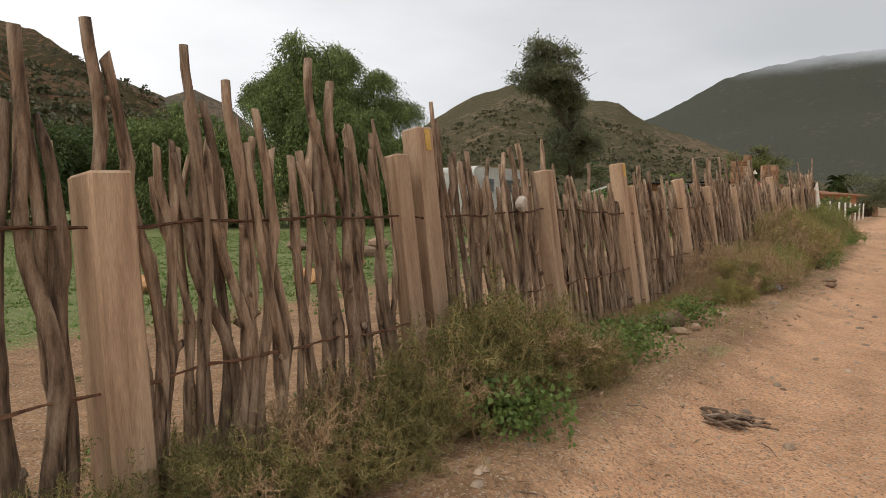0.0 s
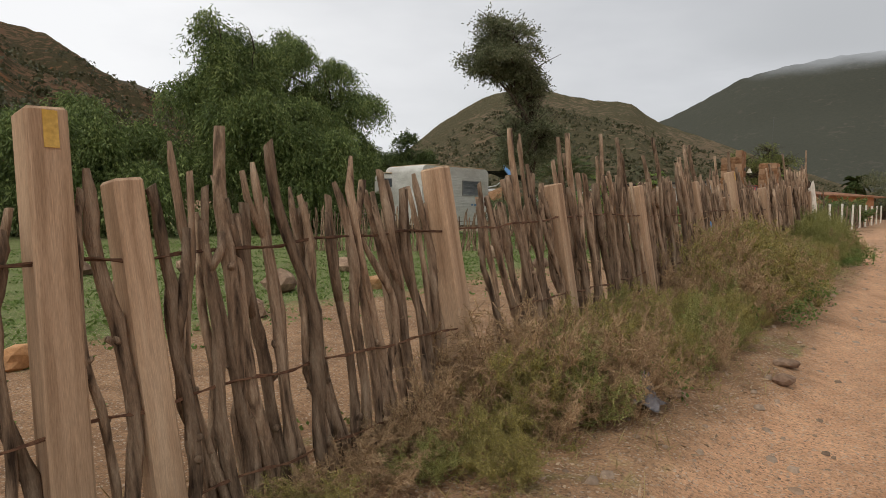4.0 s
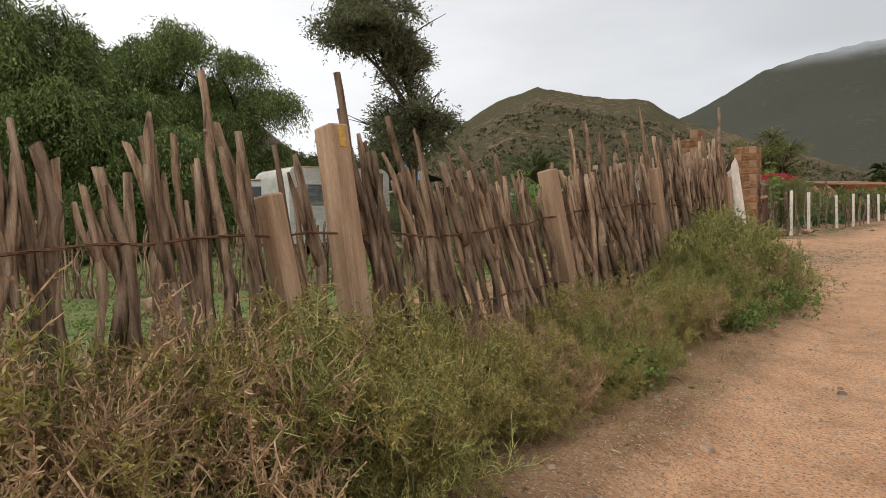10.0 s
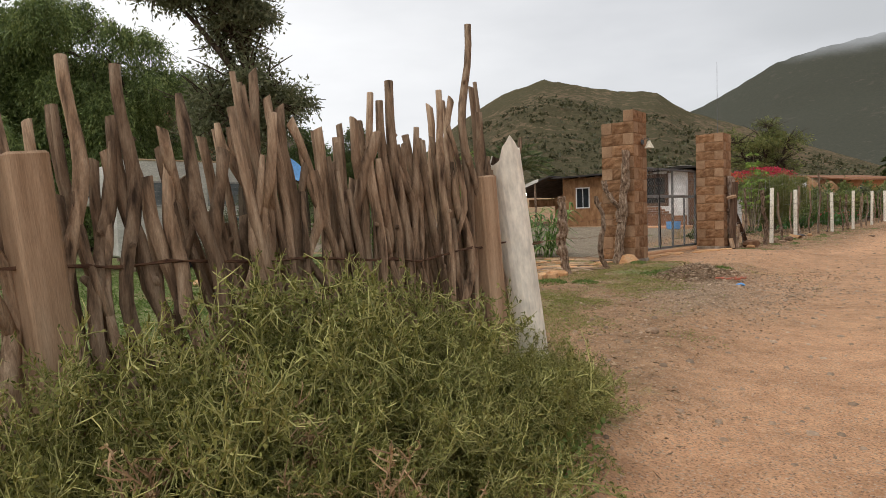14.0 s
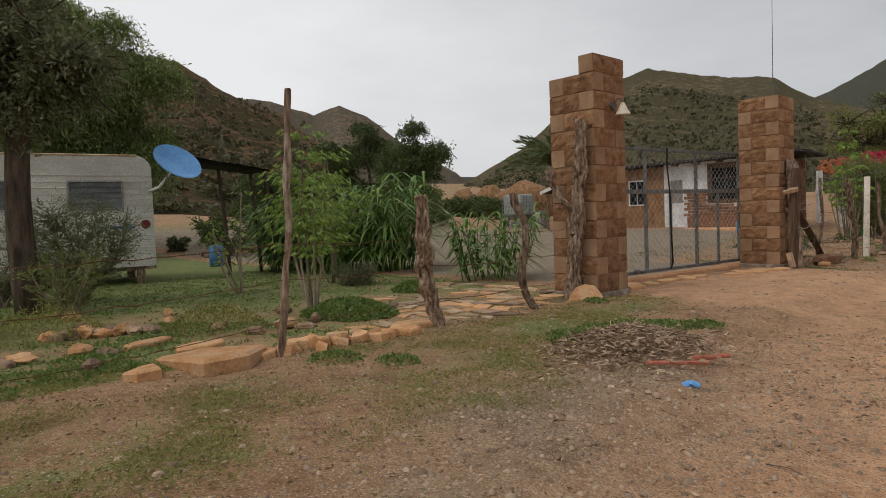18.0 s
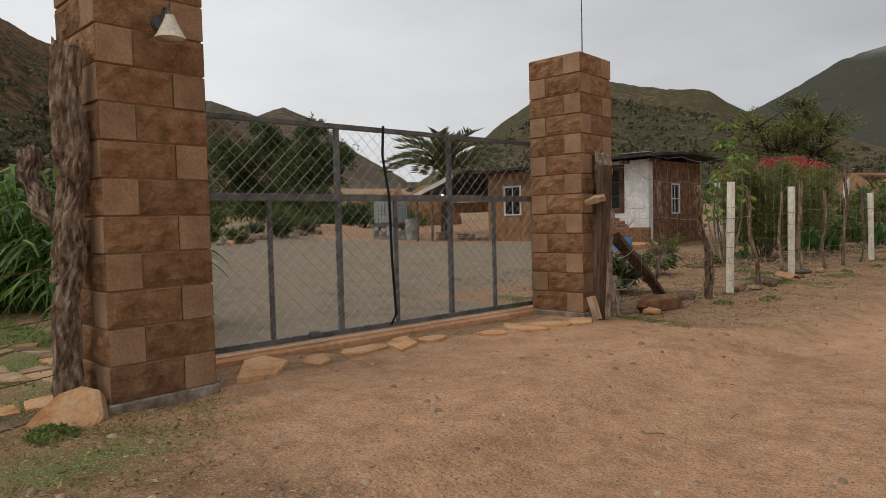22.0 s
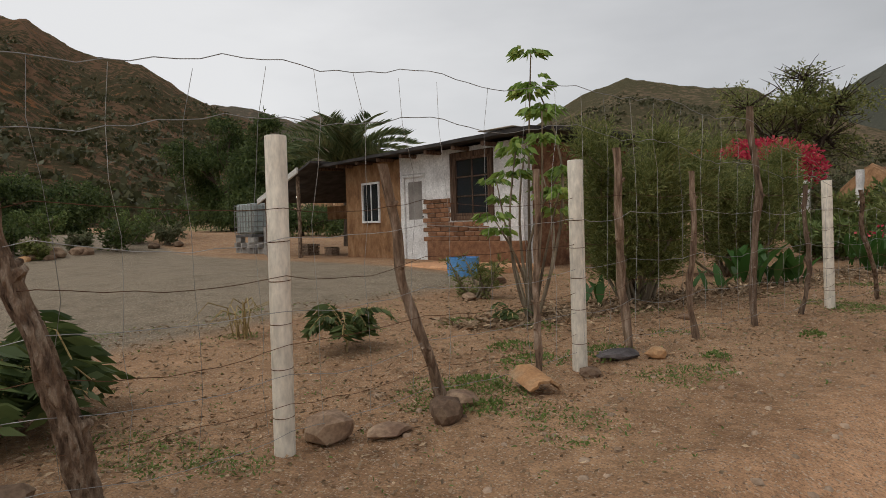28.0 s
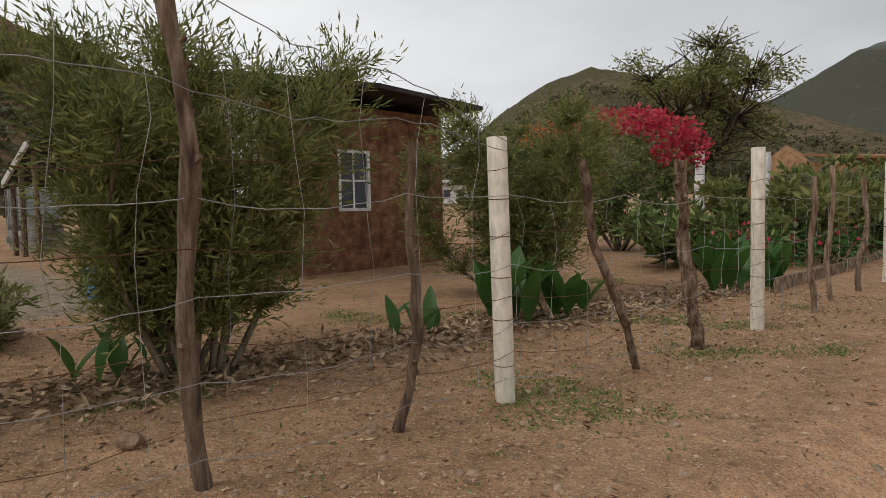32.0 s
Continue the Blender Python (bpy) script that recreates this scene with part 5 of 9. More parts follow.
    # branches that stand well above the rest: foot, top, thickness, drift of the tip, bend
    for py, top, r, dy, wob in [(3.98, 0.90, 0.023, 0.02, 0.02), (4.20, 0.965, 0.022, -0.05, 0.03), (4.50, 0.955, 0.019, -0.06, 0.035), (4.62, 0.87, 0.021, 0.0, 0.02), (5.02, 1.02, 0.022, -0.03, 0.03), (5.10, 0.95, 0.024, 0.02, 0.03), (5.81, 0.975, 0.014, -0.05, 0.02),
                                (6.65, 0.86, 0.022, 0.02, 0.02), (6.56, 0.83, 0.02, 0.0, 0.03), (8.88, 0.88, 0.026, 0.0, 0.012), (10.86, 1.095, 0.022, -0.06, 0.03), (11.45, 1.11, 0.019, -0.09, 0.02), (11.56, 1.15, 0.023, 0.0, 0.02), (12.12, 1.21, 0.019, 0.05, 0.03), (12.46, 1.22, 0.022, -0.02, 0.03),
                                (13.03, 1.13, 0.022, 0.05, 0.02), (13.36, 1.315, 0.022, 0.07, 0.02), (14.20, 1.20, 0.025, -0.02, 0.03), (14.34, 1.345, 0.024, 0.12, 0.02), (14.60, 1.36, 0.026, -0.02, 0.02), (14.08, 1.14, 0.026, -0.03, 0.02), (15.62, 1.335, 0.019, -0.03, 0.02),
                                (16.36, 1.445, 0.023, -0.02, 0.02), (16.68, 1.27, 0.022, -0.04, 0.03), (18.60, 1.39, 0.017, -0.05, 0.02), (18.86, 1.47, 0.026, -0.16, 0.03), (18.99, 1.36, 0.022, -0.03, 0.02), (19.50, 1.465, 0.022, -0.08, 0.02), (19.84, 1.71, 0.020, -0.02, 0.012),
                                (20.10, 1.46, 0.024, 0.0, 0.03), (20.27, 1.457, 0.024, -0.03, 0.03), (21.33, 1.507, 0.021, 0.0, 0.02), (21.48, 1.576, 0.028, -0.03, 0.012), (21.40, 1.477, 0.025, -0.02, 0.02), (21.80, 1.578, 0.022, -0.02, 0.02), (22.04, 1.96, 0.024, 0.06, 0.05), (22.1, 1.50, 0.026, 0.06, 0.03)]:
        fence, base = fences[pick(py)], bases[pick(py)]
        z0 = gz(FX, py)
        h = top - z0
        rnd = random.Random(int(py * 100))
        random.seed(int(py * 100))
        ph = rnd.uniform(0, 6)
        pts, rad = [], []
        for k in range(21):
            u = k / 20
            knot = math.exp(-((u - 0.55 - 0.3 * math.sin(ph)) / 0.03) ** 2) + math.exp(-((u - 0.82) / 0.025) ** 2)
            pts.append((fence_x(py, h * u) + 0.02 + 0.012 * math.sin(u * 9 + py), py + dy * (u - 0.45) * abs(u) + 1.3 * wob * math.sin(u * 6.5 + ph) * min(1, 1.6 * (1 - u) + 0.35) + 0.7 * wob * math.sin(u * 15 + 2 * py), z0 - 0.1 + (h + 0.1) * u))
            rad.append(r * (1.15 - 0.42 * u) * (1 + 0.22 * knot))
        g = Geo()
        g.tube([Vector(p) - base for p in pts], rad, 9, wob=0.07)
        for k in (9, 13, 17):
            an = rnd.uniform(0, 6.28)
            p = Vector(pts[k]) - base
            g.tube([p, p + Vector((math.cos(an), math.sin(an), 0.6)) * rad[k] * 1.5], [rad[k] * 0.7, rad[k] * 0.4], 6)
        g.obj("stick", M["stick"], fence, smooth=True)


M["yellow"] = surface("worn_yellow_paint", (0.50, 0.30, 0.06), (0.62, 0.40, 0.12), 8, 50, 0.8, relief=0.1)
build_stick_fence()


def yard_fence():
    """A lower stick fence across the yard, in front of the caravan."""
    a, b = Vector((-10.3, 16.95)), Vector((-5.0, 20.9))
    t = thing("yard_fence", on(*((a + b) / 2)), "low fence of thin grey sticks across the yard", "fence")
    base = Vector(on(*((a + b) / 2)))
    rng = random.Random(44)
    meshes = [stick_mesh(300 + i, 0, 1.2) for i in range(12)]
    n = 150
    for i in range(n):
        p = a.lerp(b, (i + rng.uniform(-0.4, 0.4)) / n)
        m = Matrix.Translation(Vector(on(*p)) - base) @ pose(0, 0, 0, rng.gauss(0, 3), rng.gauss(0, 3), rng.uniform(0, 360)) @ Matrix.Diagonal((0.8, 0.8, rng.uniform(0.68, 1.0), 1))
        share("stick", rng.choice(meshes), t, m)
    for h in (0.3, 0.62):
        g = Geo()
        g.tube([Vector(on(*a.lerp(b, k / 40), h + 0.01 * math.sin(k))) - base for k in range(41)], 0.004, 4, False)
        g.obj("wire", M["wire"], t)


yard_fence()


def broken_pvc():
    """The white pipe post at the fence's end, snapped off in splinters."""
    t = thing("broken_pipe_post", on(-1.375, 22.36), "broken white plastic pipe post with a jagged hollow top", "post")
    n, r, ri = 22, 0.094, 0.084
    H = 1.39
    jag = [0.0, 0.02, 0.09, 0.14, 0.10, 0.02, -0.03, -0.02, 0.0, -0.06, -0.10, -0.11, -0.09, -0.11, -0.10, -0.08, 0.03, 0.07, 0.12, 0.06, -0.01, 0.02]
    g = Geo()
    vs, fs = [], []
    for k in range(n):
        a = 2 * math.pi * k / n
        for rr, zz in ((r, -0.2), (r, H + jag[k] * 0.65), (ri, H + jag[k] * 0.65), (ri, 0.9)):
            vs.append((math.cos(a) * rr, math.sin(a) * rr, zz))
    for k in range(n):
        a, b = 4 * k, 4 * ((k + 1) % n)
        for j in range(3):
            fs.append((a + j, b + j, b + j + 1, a + j + 1))
    fs.append(tuple(4 * k + 3 for k in range(n)))
    g.add(vs, fs)
    g.m = [1 if (q % 3 == 2 or q >= 3 * n) and q < 3 * n + 1 else 0 for q in range(len(g.f))]
    g.obj("pipe", [M["pvc"], M["darkwood"]], t, pose(0, 0, 0, -3.4, -6.3, 40))
    for z in (0.87, 0.30):
        g = Geo()
        g.tube([(math.cos(a) * 0.098 - 0.11 * z, math.sin(a) * 0.098 + 0.06 * z, z + 0.004 * math.sin(a * 2)) for a in [6.2832 * k / 16 for k in range(17)]], 0.004, 4)
        g.obj("tie_wire", M["wire"], t)


broken_pvc()


# ---- weeds along the fence ----
def weed_meshes(seed, stemmat, leafmat, spiky=False, mains=17):
    """A rounded, much-branched weed about 0.7 m tall: curved stems, side twigs, short twiglets and tiny leaves."""
    rng = np.random.default_rng(seed)
    g = Geo()
    P, D = [], []
    unit = lambda v: v.normalized() if v.length > 1e-6 else Vector((0, 0, 1))
    jit = lambda k: Vector(rng.normal(size=3)) * k

    def path(p, d, L, n, wander, rise):
        pts = [p]
        for _ in range(n):
            d = unit(d + jit(wander) + Vector((0, 0, rise)))
            pts.append(pts[-1] + d * L / n)
        return pts

    def leaves(pts, count):
        for _ in range(count):
            u = rng.random() * (len(pts) - 1)
            k = min(len(pts) - 2, int(u))
            P.append(pts[k].lerp(pts[k + 1], u - k))
            D.append(unit(pts[k + 1] - pts[k]) * 0.7 + jit(0.8))

    for i in range(mains):
        a = 6.2832 * i / mains + rng.normal() * 0.25
        tilt = rng.uniform(0.05, 1.25)
        d = Vector((math.cos(a) * math.sin(tilt), math.sin(a) * math.sin(tilt), math.cos(tilt)))
        L = (0.74 - 0.12 * tilt) * rng.uniform(0.7, 1.08)
        main = path(Vector((rng.normal() * 0.05, rng.normal() * 0.05, -0.03)), d, L, 8, 0.20, 0.02)
        g.tube(main, [0.0040, 0.0036, 0.0032, 0.0029, 0.0026, 0.0023, 0.002, 0.0016, 0.001], 4, False)
        leaves(main[4:], 22)
        for j in range(12):
            k = 2 + int(rng.random() * 6)
            dd = unit(unit(main[k + 1] - main[k]) * 0.7 + jit(0.62) + Vector((0, 0, 0.15)))
            side = path(main[k], dd, rng.uniform(0.10, 0.24) * (1.15 - 0.05 * k), 4, 0.30, 0.03)
            g.tube(side, [0.0024, 0.0021, 0.0018, 0.0014, 0.0008], 3, False)
            leaves(side, 10)
            for _ in range(9):
                q = int(rng.random() * 4)
                b = side[q].lerp(side[q + 1], rng.random())
                td = unit(unit(side[q + 1] - side[q]) * 0.6 + jit(0.75) + Vector((0, 0, 0.12)))
                tw = path(b, td, rng.uniform(0.03, 0.085), 2, 0.3, 0.0)
                g.tube(tw, [0.0027, 0.0023, 0.0011] if spiky else [0.0018, 0.0015, 0.0008], 3, False)
                leaves(tw, 4 if spiky else 6)
    n = len(P)
    V = leaf_quads(np.array(P), np.array(D), (0.013 if spiky else 0.017) * rng.uniform(0.6, 1.5, n), (0.0052 if spiky else 0.0056) * rng.uniform(0.7, 1.4, n), rng)
    return g.mesh("stem_tuft", M[stemmat]), quads("foliage", V, M[leafmat])


M["drystem"] = surface("dry_coral_like_twig", (0.28, 0.175, 0.095), (0.50, 0.34, 0.20), 8, 40, 0.9, relief=0.1, island=True, vary=0.35)
M["olivestem"] = surface("yellowing_weed_stem", (0.22, 0.185, 0.075), (0.38, 0.32, 0.14), 8, 40, 0.9, relief=0.1, island=True, vary=0.3)
M["greenstem"] = surface("pale_green_weed_stem", (0.26, 0.255, 0.09), (0.46, 0.43, 0.17), 8, 40, 0.9, relief=0.1, island=True, vary=0.3)
M["oliveweed"] = foliage("yellow_olive_weed_leaf", (0.145, 0.127, 0.029), (0.32, 0.27, 0.067), (0.50, 0.41, 0.125), trans=0.15, patch=4)
M["greenweed"] = foliage("fresh_green_weed_leaf", (0.08, 0.09, 0.02), (0.185, 0.19, 0.044), (0.35, 0.325, 0.096), trans=0.15, patch=4)


def build_weeds():
    dry = [weed_meshes(200 + i, "drystem", "dryweed", True, 15) for i in range(3)]
    olive = [weed_meshes(210 + i, "olivestem", "oliveweed") for i in range(3)]
    green = [weed_meshes(220 + i, "greenstem", "greenweed") for i in range(3)]
    bushy = [weed_meshes(230 + i, "weedstem", "bushweed") for i in range(2)]
    broad = []
    for i in range(2):
        rng = np.random.default_rng(300 + i)
        P = np.clip(rng.normal(size=(520, 3)), -1.7, 1.7) * (0.11, 0.11, 0.055) + (0, 0, 0.10)
        V = leaf_quads(P, rng.normal(size=P.shape) + (0, 0, 0.5), 0.027, 0.019, rng, 0.2)
        broad.append(quads("foliage", V, M["clover"]))
    rng = random.Random(21)
    # how tall the growth stands along the fence, and how far it reaches towards the road
    tall = [(3.3, 0.3), (5.0, 0.36), (5.6, 0.58), (6.1, 0.50), (6.8, 0.26), (7.7, 0.14), (8.8, 0.14), (9.4, 0.24), (9.9, 0.44), (10.2, 0.52), (10.6, 0.50), (11.3, 0.44), (12.3, 0.44), (12.9, 0.44), (13.4, 0.62), (14.0, 0.88), (14.6, 0.86), (15.1, 0.78), (15.9, 0.62), (16.4, 0.55),
            (17.0, 0.38), (17.6, 0.46), (18.2, 0.52), (18.9, 0.50), (19.6, 0.58), (20.2, 0.80), (20.7, 0.92), (21.2, 0.80), (21.7, 0.48), (22.2, 0.34), (22.6, 0.24), (22.9, 0.18)]
    edge = [(3.3, -1.05), (5.3, -1.0), (6.2, -0.85), (7.4, -1.05), (8.5, -1.0), (9.5, -0.78), (11.1, -0.6), (14, -0.56), (16, -0.64), (18.5, -0.66), (20, -0.55), (21, -0.52), (21.7, -0.75), (23, -1.0)]
    brown = [(4, 0.1), (5.5, 0.12), (7.5, 0.5), (9.5, 0.5), (11, 0.45), (12.5, 0.42), (13.3, 0.6), (13.8, 0.72), (14.5, 0.55), (15.4, 0.2), (16.5, 0.14), (18, 0.24), (19, 0.15), (20, 0.05), (22.5, 0.05)]
    y = 3.3
    while y < 22.9:
        h = lerp_table(tall, y)
        x0, x1 = -1.42, lerp_table(edge, y) - 0.30 * h
        for k in range(4 if h > 0.25 else 2):
            v = (k + rng.random()) / 4
            x = x0 + (x1 - x0) * v
            hh = h * (1.04 - 0.34 * v) * rng.uniform(0.8, 1.08)
            yy = y + rng.uniform(-0.15, 0.15)
            if rng.random() < lerp_table(brown, yy):
                (st, fo), label = rng.choice(dry), "dry tan-brown weed bush at the foot of the fence"
            elif yy < 8.4 + rng.uniform(-0.8, 0.8):
                (st, fo), label = rng.choice(bushy), "dark green small-leaved weed bush at the foot of the fence"
            elif yy > 19.0 + rng.uniform(-1.0, 1.0) or rng.random() < 0.22:
                (st, fo), label = rng.choice(green), "tangled fresh green weed bush at the foot of the fence"
            else:
                (st, fo), label = rng.choice(olive), "yellowing olive-green weed bush at the foot of the fence"
            s = max(0.24, hh / 0.60)
            w = max(s * rng.uniform(0.72, 0.95), 0.4)
            t = thing("weed_bush", Matrix.Translation(on(x, yy)) @ pose(0, 0, 0, rng.uniform(-5, 5), rng.uniform(-5, 5), rng.uniform(0, 360)) @ Matrix.Diagonal((w, w, s, 1)), label, "weed", "fence weeds")
            share("stem_tuft", st, t, Matrix())
            share("foliage", fo, t, Matrix())
        y += 0.235
    for i in range(26):
        y = rng.choice((rng.uniform(4.4, 8.5), rng.uniform(13.0, 14.6), rng.uniform(9.5, 22)))
        x = rng.uniform(-1.25, lerp_table(edge, y))
        t = thing("broadleaf_weed", Matrix.Translation(on(x, y)) @ pose(0, 0, 0, 0, 0, rng.uniform(0, 360)) @ Matrix.Scale(rng.uniform(0.7, 1.3), 4), "low broad-leaved green weed on the verge", "weed", "verge weeds")
        share("foliage", broad[i % 2], t, Matrix())


build_weeds()


def scatter_grass():
    """Short grass, clover and straw as ground cover, thickest where the ground is green."""
    rng = np.random.default_rng(77)

    def field(name, n, area, mat, leaf, label, keep, flat=0.5):
        P = []
        while len(P) < n:
            x, y = rng.uniform(area[0], area[1]), rng.uniform(area[2], area[3])
            k = keep(x, y)
            if rng.random() < k:
                z = gz(x, y)
                m = rng.integers(4, 9)
                c = rng.normal(size=(m, 2)) * 0.05
                for a, b in c:
                    P.append((x + a, y + b, z))
        P = np.array(P)
        D = rng.normal(size=P.shape) * (1, 1, 0.3) + (0, 0, flat)
        V = leaf_quads(P, D, leaf[0] * rng.uniform(0.5, 1.4, len(P)), leaf[1] * rng.uniform(0.6, 1.4, len(P)), rng)
        tagged(new(name, quads(name, V, mat)), label, "grass", kind="stuff")

    gr = lambda x, y: cover_at(x, y)[1]
    field("yard_grass", 60000, (-16, -1.8, 3, 24), M["clover"], (0.045, 0.02), "short green grass and clover in the yard", lambda x, y: gr(x, y) * (1.2 if x > -8 else 0.7))
    field("garden_cover", 26000, (-14, -5.0, 23, 32.6), M["clover"], (0.04, 0.018), "low green ground cover in the garden", lambda x, y: gr(x, y) ** 2 * (0.06 if y > 28.9 and x > -8 and x > -5.6 - 1.5 * (y - 29) else 1))
    field("verge_grass", 70000, (-5.4, -1.0, 22.8, 33), M["turf"], (0.028, 0.006), "sparse short grass on the trodden verge", lambda x, y: gr(x, y) ** 1.5 * (1 if noise.noise(Vector((x * 1.2, y * 1.2, 2))) > 0 else 0.12))
    field("fence_grass", 9000, (-1.9, -0.4, 2.5, 23), M["straw"], (0.08, 0.004), "dry straw-coloured grass along the fence", lambda x, y: 0.2 if x < road_left(y) - 0.1 else 0, 1.4)
    field("yard_tufts", 22000, (-8.5, -2.3, 36.8, 52), M["clover"], (0.026, 0.010), "small green weeds on bare soil", lambda x, y: 1 if noise.noise(Vector((x * 1.1, y * 1.1, 5))) > 0.36 and x < road_left(y) - 0.3 else 0.02)


scatter_grass()


# ---- gate pillars ----
def block_mesh(i, L, T, H):
    """A wall block whose long outer face is split rough and whose ends are smooth."""
    random.seed(500 + i)
    g = Geo()
    g.box(-L / 2, L / 2, -T / 2 + 0.012, T / 2, 0, H, 0.005, 1)
    nx, nz = 10, 5
    vs, fs = [], []
    for a in range(nx + 1):
        for b in range(nz + 1):
            u, w = a / nx, b / nz
            edge = min(u, 1 - u, w, 1 - w)
            d = 0 if edge < 1e-6 else 0.010 + 0.018 * (noise.noise(Vector((u * 5 + i * 7, w * 3, i))) + 0.6 * noise.noise(Vector((u * 13, w * 8, i * 3.1))))
            vs.append((-L / 2 + 0.004 + (L - 0.008) * u, -T / 2 + 0.010 - max(0, d), 0.004 + (H - 0.008) * w))
    for a in range(nx):
        for b in range(nz):
            k = a * (nz + 1) + b
            fs.append((k, k + nz + 1, k + nz + 2, k + 1))
    g.add(vs, fs, 0)
    return g.mesh("block", [M["block_rough"], M["block_smooth"]])


W, CH = 0.70, 0.2235
BT = 0.225
BLOCKS = [block_mesh(i, W - BT - 0.007, BT, CH - 0.009) for i in range(6)]


def pillar(at, courses, label, extra=0, stub=False):
    rng = random.Random(int(courses * 7 + extra))
    t = thing("gate_pillar", at, label, "pillar", "gate pillars")
    g = Geo()
    g.box(-W / 2 - 0.012, W / 2 + 0.012, -W / 2 - 0.012, W / 2 + 0.012, -0.15, 0.09, 0.01)
    g.obj("footing", M["footing"], t, label="rough mortar-smeared footing")
    g = Geo()
    g.box(-W / 2 + 0.02, W / 2 - 0.02, -W / 2 + 0.02, W / 2 - 0.02, 0.05, 0.09 + courses * CH - 0.004)
    if extra:
        g.box(W / 2 - BT + 0.01, W / 2 - 0.02, -W / 2 + 0.02, W / 2 - 0.02, 0.09 + courses * CH - 0.004, 0.09 + (courses + extra) * CH - 0.006)
    g.obj("mortar_core", M["mortar"], t)
    for c in range(courses):
        z = 0.09 + c * CH
        for k in range(4):
            mirror = -1 if c % 2 else 1
            m = pose(0, 0, z, 0, 0, 90 * k) @ pose(-mirror * BT / 2, -(W / 2 - BT / 2), 0)
            share("block", rng.choice(BLOCKS), t, m)
    for c in range(courses, courses + extra):
        z = 0.09 + c * CH
        s = 1 if c % 2 else -1
        share("block", rng.choice(BLOCKS), t, pose(W / 2 - BT / 2, s * BT / 2, z, 0, 0, 90))
        share("block", rng.choice(BLOCKS), t, pose(W / 2 - BT / 2, -s * (W / 2 - BT / 2), z, 0, 0, 90) @ Matrix.Diagonal((0.47, 1, 1, 1)))
    return t


P1 = (-5.07, 32.07)
P2 = (-4.74, 36.94)
pillar(Matrix.Translation((*P1, gz(*P1) - 0.02)) @ pose(0, 0, 0, 0, 0, 1) @ Matrix.Diagonal((1, 1, 1.035, 1)), 12, "tall ochre block gate pillar with stepped top and lamp", 1)
pillar(Matrix.Translation((*P2, gz(*P2) - 0.02)) @ pose(0, 0, 0, 0, 0, 1), 13, "square ochre concrete-block gate pillar")


def wall_lamp():
    x, y, z = P1[0] + W / 2 + 0.01, P1[1] + 0.05, 2.33
    t = thing("wall_lamp", (x, y, z), "small wall lamp with a bell-shaped cream shade", "lamp")
    g = Geo()
    g.tube([(0, 0, 0.02), (0.03, 0, 0.02)], [0.055, 0.05], 12)
    g.obj("backplate", M["steel"], t)
    g = Geo()
    g.tube([(0.02, 0, 0.04), (0.07, 0, 0.10), (0.13, 0, 0.09), (0.15, 0, 0.03)], 0.009, 6)
    g.obj("arm", M["steel"], t)
    g = Geo()
    g.tube([(0.15, 0, 0.04), (0.15, 0, 0.0), (0.15, 0, -0.07), (0.15, 0, -0.11)], [0.025, 0.04, 0.075, 0.10], 14, False)
    g.tube([(0.15, 0, -0.108), (0.15, 0, -0.068), (0.15, 0, 0.0)], [0.094, 0.07, 0.036], 14)
    g.obj("shade", M["cream"], t, smooth=True, label="cream bell shade")


wall_lamp()


def antenna():
    t = thing("antenna_rod", (P2[0] + 0.05, P2[1] + 0.2, gz(*P2) - 0.02 + 0.09 + 13 * CH), "thin upright metal aerial on the gate pillar", "antenna")
    g = Geo()
    g.tube([(0, 0, 0), (0, 0, 1.9)], [0.008, 0.004], 5)
    g.obj("rod", M["steel"], t)
    g = Geo()
    g.tube([(0, 0, -0.002), (0, 0, 0.05)], 0.03, 8)
    g.obj("base", M["steel"], t)


antenna()


